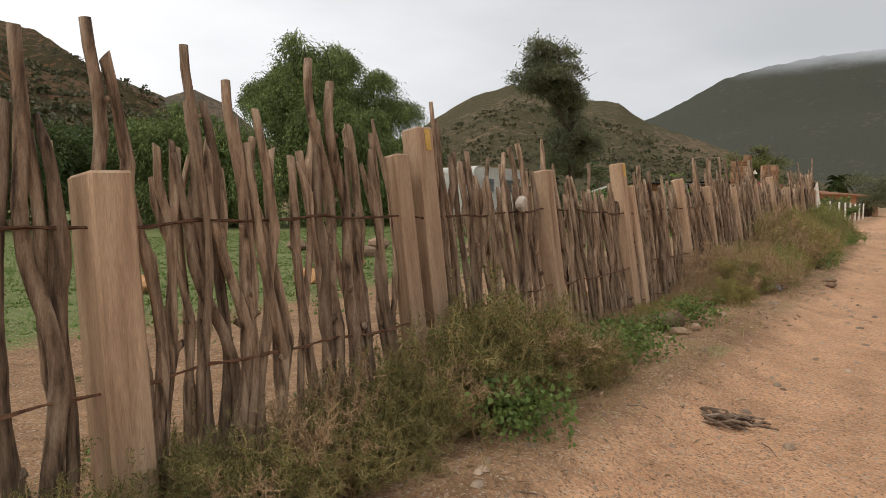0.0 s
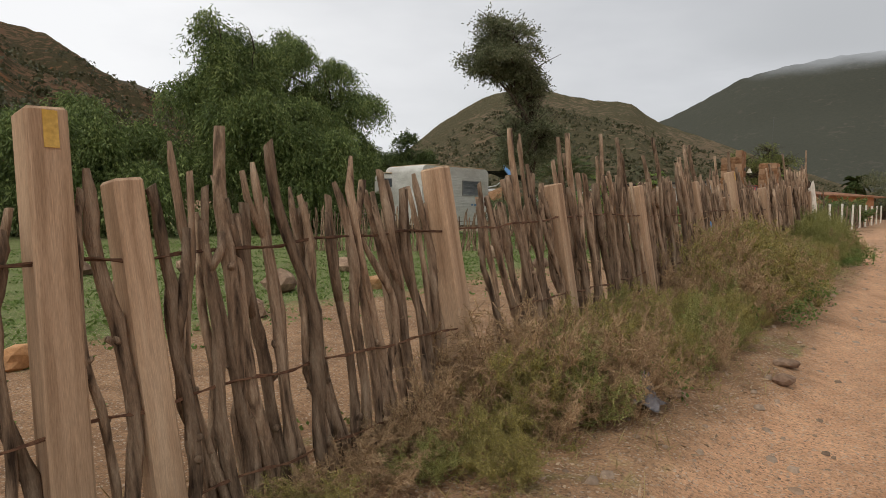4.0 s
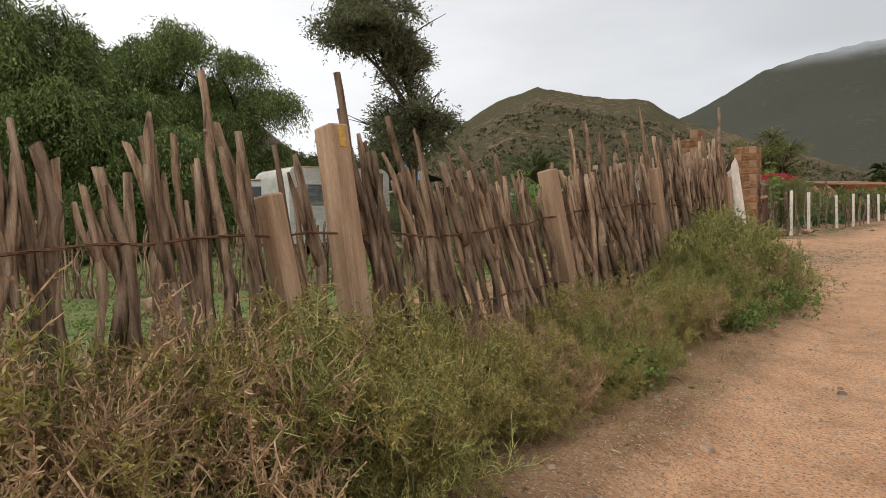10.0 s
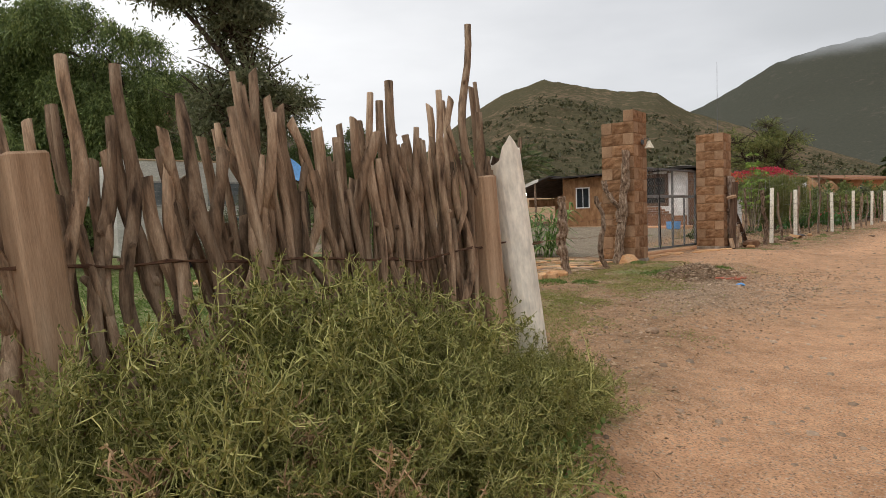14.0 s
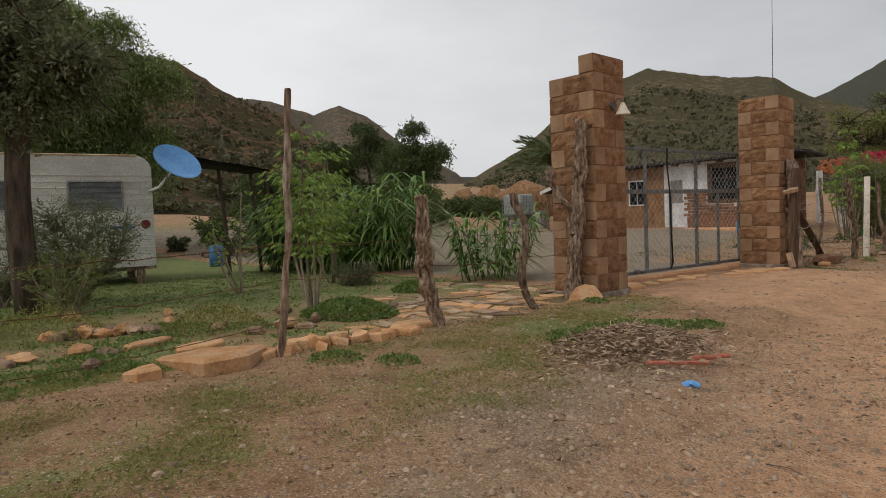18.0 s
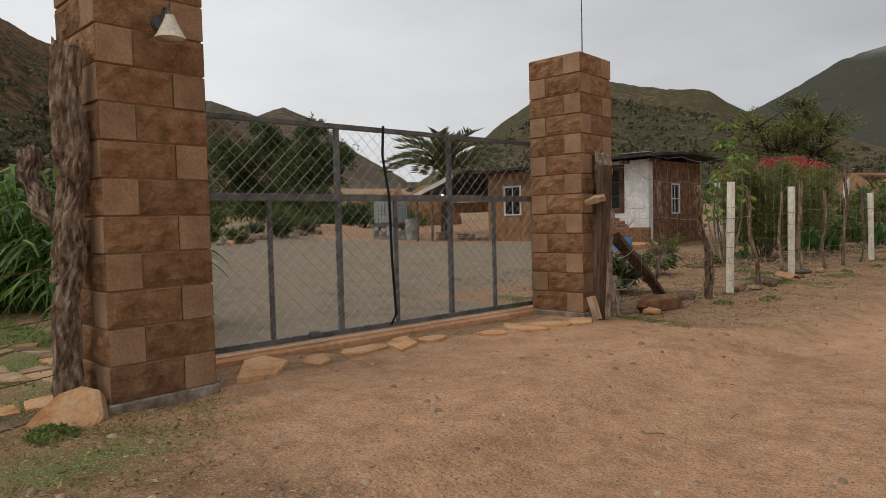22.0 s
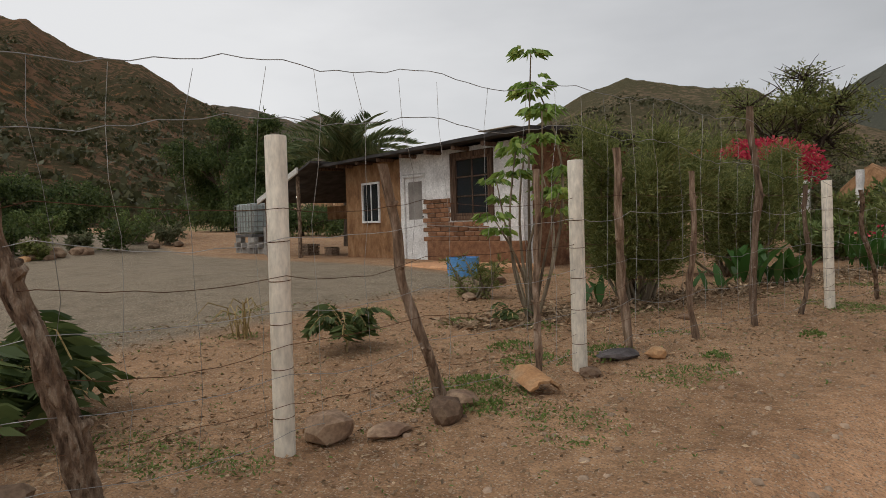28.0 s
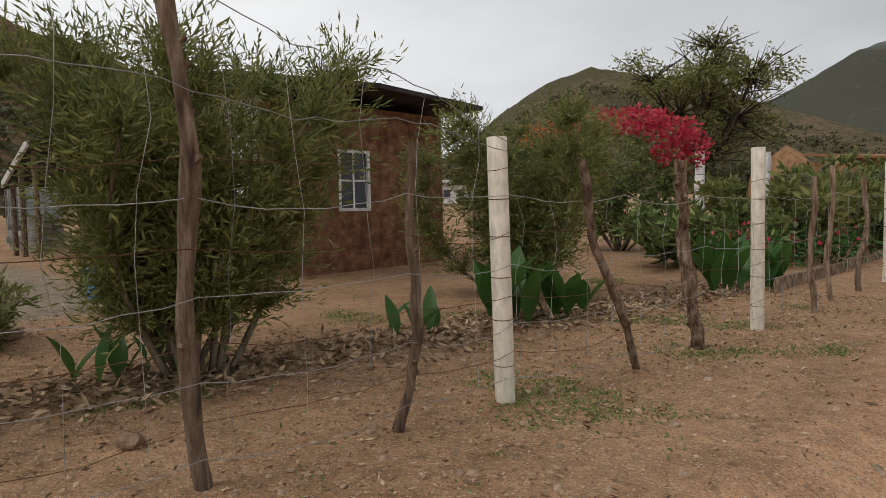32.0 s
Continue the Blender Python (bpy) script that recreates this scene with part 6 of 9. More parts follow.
# ---- sliding gate ----
def build_gate():
    GX, y0, y1, z0, z1 = -5.275, 32.46, 38.16, 0.02, 1.97
    t = thing("sliding_gate", pose(GX, (y0 + y1) / 2, -0.02, 0, 0, -5.0), "grey steel sliding gate filled with chain-link mesh", "gate")
    c = Vector((GX, (y0 + y1) / 2, -0.02))

    def bar(name, ya, yb, za, zb, w=0.05, d=0.05):
        g = Geo()
        g.box(-d / 2, d / 2, ya - c.y, yb - c.y, za - c.z, zb - c.z, 0.004)
        g.obj(name, M["steel"], t)

    bar("top_rail", y0, y1, z1 - 0.045, z1)
    bar("middle_rail", y0, y1, 1.26, 1.325)
    bar("bottom_rail", y0, y1, z0, z0 + 0.05)
    for y in (y0 + 0.025, 33.99, 35.38, 36.74, y1 - 0.025):
        bar("stile", y - 0.024, y + 0.024, z0 + 0.05, z1 - 0.045, d=0.046)
    for y in (33.3, 34.65, 36.05, 37.45):
        bar("thin_bar", y - 0.018, y + 0.018, z0 + 0.05, 1.26, d=0.04)
    g = Geo()
    p, w = 0.062, 0.0022
    n = int((y1 - y0) / p)
    rows = int((z1 - z0 - 0.06) / p)
    for i in range(n):
        for ph in (i % 2,):
            pts = []
            for k in range(rows + 1):
                s = (k + ph) % 2
                pts.append((0.028 + (0.003 if ph else -0.003), y0 + i * p + s * p - c.y, z0 + 0.04 + k * p - c.z))
            if ph == 0:
                g.tube(pts, w, 3, False)
            elif i % 1 == 0:
                g.tube(pts, w, 3, False)
    g.obj("chain_link", M["galv"], t, label="galvanised diamond wire mesh")
    g = Geo()
    g.tube([(0.07, 34.48 - c.y, 1.98 - c.z), (0.075, 34.46 - c.y, 1.7 - c.z), (0.07, 34.53 - c.y, 1.3 - c.z), (0.075, 34.54 - c.y, 0.7 - c.z), (0.08, 34.57 - c.y, 0.15 - c.z), (0.08, 34.51 - c.y, 0.06 - c.z)], 0.013, 6)
    g.obj("hanging_cable", M["dark"], t, label="black cable tied down the gate")
    g = Geo()
    g.box(0.028, 0.08, 33.62 - c.y, 33.72 - c.y, z0 + 0.02 - c.z, z0 + 0.08 - c.z, 0.01)
    g.obj("wheel_box", M["steel"], t)
    k = thing("gate_kerb", pose(GX, 35.3, -0.06, 0, 0, -5.0), "low concrete kerb under the sliding gate", "kerb", kind="structure")
    g = Geo()
    g.box(-0.12, 0.10, -2.85, 2.9, -0.12, 0.04, 0.02)
    g.obj("kerb", M["domeclay"], k)


build_gate()


# ---- posts and wire fences ----
def gnarled(name, at, top, r, seed, mat, label, category="post", bulge=0.25, knots=4, n=10, curve=0.06, group="", bare=None, owner=None):
    """A crooked, knotted wooden post with fissured bark, bare of it over a stretch if asked."""
    random.seed(seed)
    g = Geo()
    top = Vector(top)
    pts, rad = [], []
    thick = r > 0.04
    segs = 64 if thick else 26
    for k in range(segs + 1):
        u = k / segs
        p = top * u + Vector((math.sin(u * 5 + seed) * curve, math.cos(u * 4.2 + seed * 2) * curve, 0)) * math.sin(math.pi * min(1, u * 1.1))
        p += Vector((noise.noise(Vector((u * 7, seed * 3.3, 1))), noise.noise(Vector((u * 7, seed * 3.3, 7))), 0)) * r * 0.9 * math.sin(math.pi * u)
        pts.append((p.x, p.y, -0.15 + (top.z + 0.15) * u))
        rad.append(r * (1.1 - 0.2 * u) * (1 + bulge * noise.noise(Vector((u * 6, seed, 0)))))
    m = 30 if thick else max(n + 3, 9)
    peeled = lambda u: bare is not None and bare[0] < u < bare[1]
    vs, fs = [], []
    for k, p in enumerate(pts):
        for j in range(m):
            a = 6.2832 * j / m
            d = Vector((math.cos(a), math.sin(a), p[2] * 1.6 / max(0.25, r * 14)))
            rr = rad[k] * (1 + 0.28 * noise.noise(d * 1.7 + Vector((seed, 0, 0))) + 0.22 * noise.noise(Vector((d.x * 4.5, d.y * 4.5, d.z * 0.9 + seed))))
            z = p[2]
            if thick:
                # long cracks between plates of bark; a splintered top
                f = noise.noise(Vector((d.x * 5.5, d.y * 5.5, z * 7 + seed * 5)))
                c = noise.noise(Vector((d.x * 11, d.y * 11, z * 16 + seed)))
                rr -= r * ((0.05 if peeled(k / segs) else 0.34) * max(0, 0.18 - abs(f)) / 0.18 - 0.10 * c + (0.22 if peeled(k / segs) else 0))
                if k > segs - 3:
                    z += r * 0.9 * noise.noise(Vector((d.x * 2.3, d.y * 2.3, seed)))
            vs.append((p[0] + math.cos(a) * rr, p[1] + math.sin(a) * rr, z))
    for k in range(segs):
        for j in range(m):
            q = k * m + (j + 1) % m
            fs.append((k * m + j, q, q + m, k * m + j + m))
    fs.append(tuple(segs * m + j for j in range(m)))
    g.add(vs, fs)
    if bare:
        g.m = [1 if k < segs * m and peeled(k // m / segs) else 0 for k in range(len(fs))]
    for _ in range(knots):
        k = random.randint(6, segs - 4)
        a = random.uniform(0, 6.28)
        p = Vector(pts[k])
        g.tube([p, p + Vector((math.cos(a), math.sin(a), 0.6)) * r * 1.5], [rad[k] * 0.7, rad[k] * 0.35], 7, wob=0.12)
    if owner:
        return g.obj(name, mat, owner, pose(*at), label=label)
    ob = g.obj(name, [mat, M["palewood"]] if bare else mat, at=at, smooth=False)
    return tagged(ob, label, category, group)


gnarled("fence_post", on(-4.215, 25.02), (-0.06, 0.0, 1.41), 0.092, 1, M["oldwood"], "peeling gnarled stump used as a fence post", bulge=0.35, bare=(0.46, 0.78))
gnarled("fence_pole", on(-4.80, 27.38), (0.09, 0.14, 2.17), 0.030, 2, M["redstick"], "tall thin crooked pole in the wire fence", knots=5, n=7, bare=(0.48, 0.84))
gnarled("fence_post", on(-4.86, 29.15), (0.0, -0.16, 1.30), 0.078, 3, M["oldwood"], "thick dark gnarled fence post", bulge=0.2)
gnarled("fence_post", on(-4.77, 30.68), (-0.14, -0.28, 1.34), 0.045, 4, M["oldwood"], "crooked grey branch set as a fence post", curve=0.12)
log = gnarled("dead_log", on(-5.0, 31.57), (0.16, 0.04, 2.24), 0.082, 5, M["oldwood"], "twisted dead forked trunk leaning on the pillar", "trunk", 0.3, 0, 10, 0.03)
gnarled("limb", (0.05, -0.01, 0.98), (-0.32, -0.06, 0.68), 0.062, 6, M["oldwood"], "sawn-off grey side limb", "branch", 0.25, 0, owner=log)



def strand(g, a, b, sag=0.03, r=0.0022, step=0.25, kink=0.006, seed=0):
    a, b = Vector(a), Vector(b)
    n = max(2, int((b - a).length / step))
    rng = random.Random(seed)
    pts = []
    for k in range(n + 1):
        u = k / n
        p = a.lerp(b, u)
        p.z -= sag * 4 * u * (1 - u)
        if 0 < k < n:
            p += Vector((rng.uniform(-kink, kink), 0, rng.uniform(-kink, kink)))
        pts.append(p)
    g.tube(pts, r, 4, False)
    return pts


def barbed_wires():
    t = thing("barbed_wire", (-4.7, 27, 0), "rusty barbed wire strands along the garden fence", "wire")
    nodes = [(-1.45, 22.45), (-4.22, 25.02), (-4.79, 27.42), (-4.86, 29.08), (-4.83, 30.55), (-4.96, 31.6)]
    for h in (0.28, 0.62, 0.92):
        g = Geo()
        for i, (a, b) in enumerate(zip(nodes, nodes[1:])):
            pts = strand(g, (a[0] + 4.7, a[1] - 27, gz(*a) + h), (b[0] + 4.7, b[1] - 27, gz(*b) + h), 0.03, 0.0034, 0.12, 0.007, i)
            for p in pts[1:-1]:
                g.tube([p + Vector((0.012, 0, 0.012)), p - Vector((0.012, 0, 0.012))], 0.0015, 3, False)
        g.obj("strand", M["wire"], t)


barbed_wires()

# white pipe posts along the second fence: place, top
PIPES = [(-4.05, 40.09, 1.52), (-3.85, 42.39, 1.49), (-3.43, 46.55, 1.43), (-3.14, 49.56, 1.52), (-2.9, 53.4, 1.55), (-2.75, 57.2, 1.6), (-2.65, 61.0, 1.66), (-2.5, 65.5, 1.7), (-2.4, 70, 1.78), (-2.3, 75, 1.9)]
for i, (x, y, top) in enumerate(PIPES):
    h = top - gz(x, y)
    t = thing("pipe_post", Matrix.Translation(on(x, y)) @ pose(0, 0, 0, 0.6 * math.sin(i * 2.1), 0.8 * math.cos(i * 1.7), 25 * i), "white-painted pipe fence post filled with concrete", "post", "white pipe posts")
    g = Geo()
    g.tube([(0, 0, -0.15), (0, 0, h * 0.5), (0, 0, h - 0.004), (0, 0, h)], [0.055, 0.055, 0.055, 0.052], 20, False)
    g.obj("pipe", M["pvc"], t, smooth=True)
    g = Geo()
    g.tube([(0, 0, h - 0.03), (0, 0, h - 0.006)], 0.0525, 16)
    g.obj("concrete_fill", M["concrete"], t)
    for z in (0.2, 0.45, 0.68, 0.9, 1.1):
        if i < 5:
            g = Geo()
            g.tube([(math.cos(a) * 0.0565, math.sin(a) * 0.0565, z + 0.003 * math.sin(a)) for a in [6.2832 * k / 14 for k in range(15)]], 0.0022, 4)
            g.obj("wire_tie", M["wire"], t)

# crooked stakes: foot, top offset, thickness
STAKES = [((-4.36, 38.31), (0.0, 0.14, 1.58), 0.028), ((-4.0, 39.19), (0.0, -0.38, 1.53), 0.05), ((-4.01, 41.18), (0.0, -0.43, 1.46), 0.034), ((-3.89, 41.96), (0.0, 0.03, 1.46), 0.024), ((-3.86, 43.07), (0.0, -0.12, 1.62), 0.034),
          ((-3.68, 43.88), (0.0, -0.06, 1.45), 0.026), ((-3.59, 44.94), (0.0, -0.11, 2.10), 0.032), ((-3.48, 45.80), (0.0, 0.16, 1.36), 0.024), ((-3.25, 47.70), (0.0, -0.66, 1.32), 0.026), ((-3.2, 48.52), (0.0, -0.30, 1.36), 0.045),
          ((-3.0, 50.65), (0, 0.0, 1.29), 0.026), ((-3.05, 51.5), (0.02, -0.1, 1.4), 0.026), ((-2.98, 52.4), (0, 0.12, 1.3), 0.03), ((-2.9, 54.3), (0, -0.1, 1.35), 0.026), ((-2.85, 55.3), (0, 0.1, 1.4), 0.028), ((-2.8, 56.3), (0, -0.1, 1.4), 0.026),
          ((-2.7, 58.6), (0, 0.1, 1.4), 0.028), ((-2.7, 59.8), (0, -0.1, 1.4), 0.028), ((-2.6, 62.5), (0, 0.1, 1.4), 0.03), ((-2.6, 64), (0, -0.1, 1.4), 0.03), ((-2.5, 67.4), (0, 0.1, 1.4), 0.03)]
for i, ((x, y), top, r) in enumerate(STAKES):
    gnarled("stake", on(x, y), top, r, 30 + i, M["oldwood" if i in (0, 1, 8, 9, 13) else "redstick"], "crooked bark-covered stake in the wire fence", "stake", 0.35, 5, 7, 0.05 if i < 16 else 0.03, "fence stakes")


def woven_wire():
    """Field fence: level strands with thin upright wires, slack at the top."""
    t = thing("woven_wire_fence", (-4, 40, 0), "sagging woven wire field fence", "wire fence")
    nodes = [(-4.30, 37.02), (-4.33, 38.38), (-3.96, 39.0), (-4.0, 40.09), (-3.98, 41.0), (-3.86, 42.39), (-3.82, 43.02), (-3.65, 43.86), (-3.56, 44.90), (-3.45, 45.85), (-3.41, 46.57), (-3.24, 47.45), (-3.17, 48.53), (-3.09, 49.56), (-3.05, 51.5), (-2.85, 53.4), (-2.7, 57.2), (-2.6, 61.0)]
    levels = (0.14, 0.28, 0.43, 0.58, 0.75, 0.93, 1.12, 1.27)
    for j, h in enumerate(levels):
        g = Geo()
        for i, (a, b) in enumerate(zip(nodes, nodes[1:])):
            strand(g, (a[0] + 4 + 0.03, a[1] - 40, gz(*a) + h), (b[0] + 4 + 0.03, b[1] - 40, gz(*b) + h), 0.02 + 0.02 * ((i + j) % 3), 0.0020, 0.12, 0.007, i * 7 + j)
        g.obj("strand", M["wire" if j % 2 else "galv"], t)
    # slack strands above the posts, and their upright wires
    top = [(37.1, 1.92), (37.64, 1.84), (38.23, 1.77), (39.0, 1.78), (39.66, 1.81), (40.05, 1.88), (41, 1.90), (42, 1.95), (42.8, 2.0), (43.8, 1.96), (44.64, 1.92), (45.2, 1.78), (46.55, 1.42)]
    low = [(37.1, 1.60), (38.4, 1.45), (39.67, 1.54), (40.1, 1.60), (41.4, 1.65), (42.4, 1.70), (43.08, 1.67), (44.0, 1.56), (45.2, 1.46), (46.55, 1.38)]
    g = Geo()
    fx = lambda y: lerp_table([(37.0, -4.26), (40.09, -3.96), (42.39, -3.78), (46.55, -3.36)], y) + 4
    for tab in (top, low):
        pts = []
        y = tab[0][0]
        rng = random.Random(5)
        while y < tab[-1][0]:
            pts.append((fx(y) + 0.02, y - 40, lerp_table(tab, y) + 0.03 * math.sin(y * 5.1) + rng.uniform(-0.012, 0.012)))
            y += 0.10
        g.tube(pts, 0.0023, 4, False)
    g.obj("slack_strand", M["galv"], t)
    y = 37.3
    rng = random.Random(9)
    while y < 53:
        zt = lerp_table(top, y) if y < 46.5 else 1.12 + gz(-3.3, y)
        zt -= 0.02
        x = fx(y) if y < 46.55 else lerp_table([(46.55, 0.64), (53.4, 1.13)], y)
        zb = gz(x - 4, y) + 0.14
        n = 7
        g = Geo()
        g.tube([(x + 0.012 + rng.uniform(-0.008, 0.008), y - 40 + rng.uniform(-0.02, 0.02) + 0.05 * math.sin(k * 1.1 + y * 3) * (k / n), zb + (zt - zb) * k / n) for k in range(n + 1)], 0.0015, 3, False)
        g.obj("upright_wire", M["galv"], t)
        y += rng.uniform(0.26, 0.34)


woven_wire()


# rotted posts by the second pillar, with the brace
def corner_posts():
    t = thing("timber_post", Matrix.Translation(on(-4.19, 36.62)), "dark square railway-sleeper post by the pillar", "post")
    g = Geo()
    g.tube([(0, 0, -0.2), (0.0, 0.01, 0.5), (0.02, 0.03, 1.1), (0.05, 0.05, 1.68)], [0.085, 0.083, 0.083, 0.08], 4, wob=0.05, twist=0.0)
    g.obj("timber", M["darkwood"], t)
    g = Geo()
    g.tube([(-0.10, -0.08, 1.28), (0.02, -0.10, 1.31), (0.11, -0.07, 1.33)], [0.045, 0.05, 0.04], 6, wob=0.2)
    g.obj("wedge", M["board"], t, label="pale wooden wedge")
    g = Geo()
    g.box(-0.03, 0.03, -0.10, -0.075, 0.02, 0.62, 0.004)
    g.obj("splint", M["oldwood"], t, pose(0.12, 0, 0, 0, 3, 10))
    g = Geo()
    g.box(-0.05, 0.05, -0.012, 0.012, 0.0, 0.26, 0.004)
    g.obj("offcut", M["board"], t, pose(0.05, -0.15, 0.02, 12, -12, 10), "pale offcut board")
    gnarled("split_post", on(-4.28, 37.0), (-0.03, -0.09, 1.84), 0.095, 9, M["palewood"], "cracked silver-grey split log post", "post", 0.35, 3, 11, 0.05)
    t = thing("brace_timber", Matrix.Translation(on(-4.25, 37.08)), "dark diagonal timber bracing the corner post", "brace")
    g = Geo()
    g.tube([(0.0, 0, 0.90), (-0.05, 0.8, 0.46), (-0.10, 1.55, -0.02)], [0.075, 0.073, 0.07], 4, wob=0.06)
    g.obj("beam", M["darkwood"], t)
    for z in (0.35, 1.05, 0.72):
        g = Geo()
        g.tube([(0.12 * math.cos(a), 0.25 * math.sin(a) + 0.12, z + 0.05 * math.sin(a * 2)) for a in [6.2832 * k / 18 for k in range(19)]], 0.004, 4, False)
        g.obj("binding_wire", M["galv"], t)


corner_posts()


# ---- the house ----
HX0, HX1, HXW, HY, HY1 = -15.35, -9.25, -13.05, 48.2, 52.0
HZ = 0.30


def wall_with_holes(g, x0, x1, z0, z1, y, th, holes, mi=0):
    """A wall along x with openings (xa, xb, za, zb) cut right through."""
    xs = sorted({x0, x1, *[h[0] for h in holes], *[h[1] for h in holes]})
    zs = sorted({z0, z1, *[h[2] for h in holes], *[h[3] for h in holes]})

    def solid(i, k):
        if not (0 <= i < len(xs) - 1 and 0 <= k < len(zs) - 1):
            return False
        return not any(h[0] <= xs[i] and xs[i + 1] <= h[1] and h[2] <= zs[k] and zs[k + 1] <= h[3] for h in holes)

    nz = len(zs)
    at = lambda i, j, k: (i * 2 + j) * nz + k
    vs = [(x, y + th * j, z) for x in xs for j in (0, 1) for z in zs]
    fs = []
    for i in range(len(xs) - 1):
        for k in range(nz - 1):
            if solid(i, k):
                fs += [(at(i, 0, k), at(i + 1, 0, k), at(i + 1, 0, k + 1), at(i, 0, k + 1)), (at(i, 1, k), at(i, 1, k + 1), at(i + 1, 1, k + 1), at(i + 1, 1, k))]
                if not solid(i - 1, k):
                    fs.append((at(i, 0, k), at(i, 0, k + 1), at(i, 1, k + 1), at(i, 1, k)))
                if not solid(i + 1, k):
                    fs.append((at(i + 1, 0, k), at(i + 1, 1, k), at(i + 1, 1, k + 1), at(i + 1, 0, k + 1)))
                if not solid(i, k - 1):
                    fs.append((at(i, 0, k), at(i, 1, k), at(i + 1, 1, k), at(i + 1, 0, k)))
                if not solid(i, k + 1):
                    fs.append((at(i, 0, k + 1), at(i + 1, 0, k + 1), at(i + 1, 1, k + 1), at(i, 1, k + 1)))
    g.add(vs, fs, mi)


def window_unit(parent, name, at, w, h, frame_mat, bars=(1, 1), label=""):
    """A framed window with panes; local x along the wall, y inwards."""
    wnd = new(name)
    wnd.parent = parent
    wnd.matrix_basis = at
    f = 0.05
    for (xa, xb, za, zb) in ((-w / 2, w / 2, 0, f), (-w / 2, w / 2, h - f, h), (-w / 2, -w / 2 + f, f, h - f), (w / 2 - f, w / 2, f, h - f)):
        g = Geo()
        g.box(xa, xb, -0.05, 0.04, za, zb, 0.006)
        g.obj("frame", frame_mat, wnd)
    for k in range(bars[0]):
        x = -w / 2 + w * (k + 1) / (bars[0] + 1)
        g = Geo()
        g.box(x - 0.015, x + 0.015, -0.02, 0.02, f, h - f, 0.003)
        g.obj("glazing_bar", frame_mat, wnd)
    for k in range(bars[1]):
        z = h * (k + 1) / (bars[1] + 1)
        g = Geo()
        g.box(-w / 2 + f, w / 2 - f, -0.018, 0.018, z - 0.015, z + 0.015, 0.003)
        g.obj("glazing_bar", frame_mat, wnd)
    g = Geo()
    g.box(-w / 2 + f, w / 2 - f, -0.004, 0.004, f, h - f)
    g.obj("pane", M["glass"], wnd)
    return wnd


def build_house():
    h = thing("house", (0, 0, 0), "small old house, whitewashed and adobe walls, flat dark roof", "house")
    zt = 2.72
    g = Geo()
    dk, ad, dr = (-11.17, -10.13, 1.26, 2.50), (-14.62, -13.88, 1.18, 2.20), (-12.98, -12.14, HZ, 2.28)
    wall_with_holes(g, HXW, HX1, HZ - 0.2, zt, HY, 0.28, [dk, dr])
    g.obj("front_wall", M["lime"], h, label="flaking white front wall")
    g = Geo()
    wall_with_holes(g, HX0, HXW, HZ - 0.2, zt - 0.05, HY + 0.02, 0.28, [ad])
    g.obj("adobe_wall", M["adobe"], h, label="straw-flecked adobe wall")
    # wall parts where the whitewash has fallen off
    rng = random.Random(3)
    z = HZ + 0.42
    row = 0
    me = []
    for k in range(4):
        g = Geo()
        g.box(-0.14, 0.14, -0.03, 0.03, 0, 0.095, 0.012)
        me.append(g.mesh("brick", M["brick"]))
    while row < 9:
        x0, x1 = -12.08 + rng.uniform(-0.02, 0.02), lerp_table([(0, -9.9), (3, -10.25), (5, -10.55), (6, -10.95), (8, -11.2), (9, -11.25)], row) + rng.uniform(-0.1, 0.1)
        x = x0 + (0.14 if row % 2 else 0.0)
        while x < x1:
            if not (dk[0] - 0.15 < x < dk[1] + 0.15 and z + 0.1 > dk[2] - 0.06):
                share("brick", rng.choice(me), h, pose(x, HY - 0.002 + rng.uniform(-0.008, 0.006), z, 0, 0, rng.uniform(-2, 2)))
            x += 0.295
        z += 0.105
        row += 1
    g = Geo()
    g.box(-12.1, HX1 + 0.02, HY - 0.045, HY + 0.1, HZ - 0.15, HZ + 0.42, 0.02)
    g.obj("bare_base", M["brick"], h, label="bare clay base course")
    g = Geo()
    g.box(HX1 - 0.28, HX1, HY + 0.28, HY1, -0.3, 1.10)
    for ya, yb, za, zb in ((HY + 0.28, 49.75, 1.10, zt), (50.37, HY1, 1.10, zt), (49.75, 50.37, 2.05, zt)):
        g.box(HX1 - 0.28, HX1, ya, yb, za, zb)
    g.obj("side_wall", M["mudwall"], h, label="red-brown mud side wall")
    g = Geo()
    g.box(HX0, HX1 - 0.282, HY1 - 0.28, HY1, HZ - 0.3, zt)
    g.box(HX0, HX0 + 0.28, HY + 0.3, HY1 - 0.28, HZ - 0.3, zt)
    g.obj("back_walls", M["adobe"], h)
    g = Geo()
    g.box(HX0 + 0.29, HX1 - 0.29, HY + 0.3, HY1 - 0.29, HZ - 0.3, HZ - 0.02)
    g.obj("inner_floor", M["concrete"], h)
    # roof: thin overhanging slab with ragged felt and beam ends
    roof = new("roof")
    roof.parent = h
    g = Geo()
    n = 22
    vs, fs = [], []
    xa, xb = -16.35, -8.62
    for i in range(n + 1):
        x = xa + (xb - xa) * i / n
        zz = 2.70 + 0.09 * i / n
        for y, dz in ((HY - 0.52, -0.02), (HY + 1.9, 0.12), (HY1 + 0.4, 0.02)):
            j = 0.012 * noise.noise(Vector((x * 2, y, 0)))
            vs += [(x, y, zz + dz + j), (x, y, zz + dz + 0.07 + j)]
    for i in range(n):
        a = 6 * i
        fs += [(a + 1, a + 7, a + 9, a + 3), (a + 3, a + 9, a + 11, a + 5), (a, a + 2, a + 8, a + 6), (a + 2, a + 4, a + 10, a + 8), (a, a + 6, a + 7, a + 1), (a + 4, a + 5, a + 11, a + 10)]
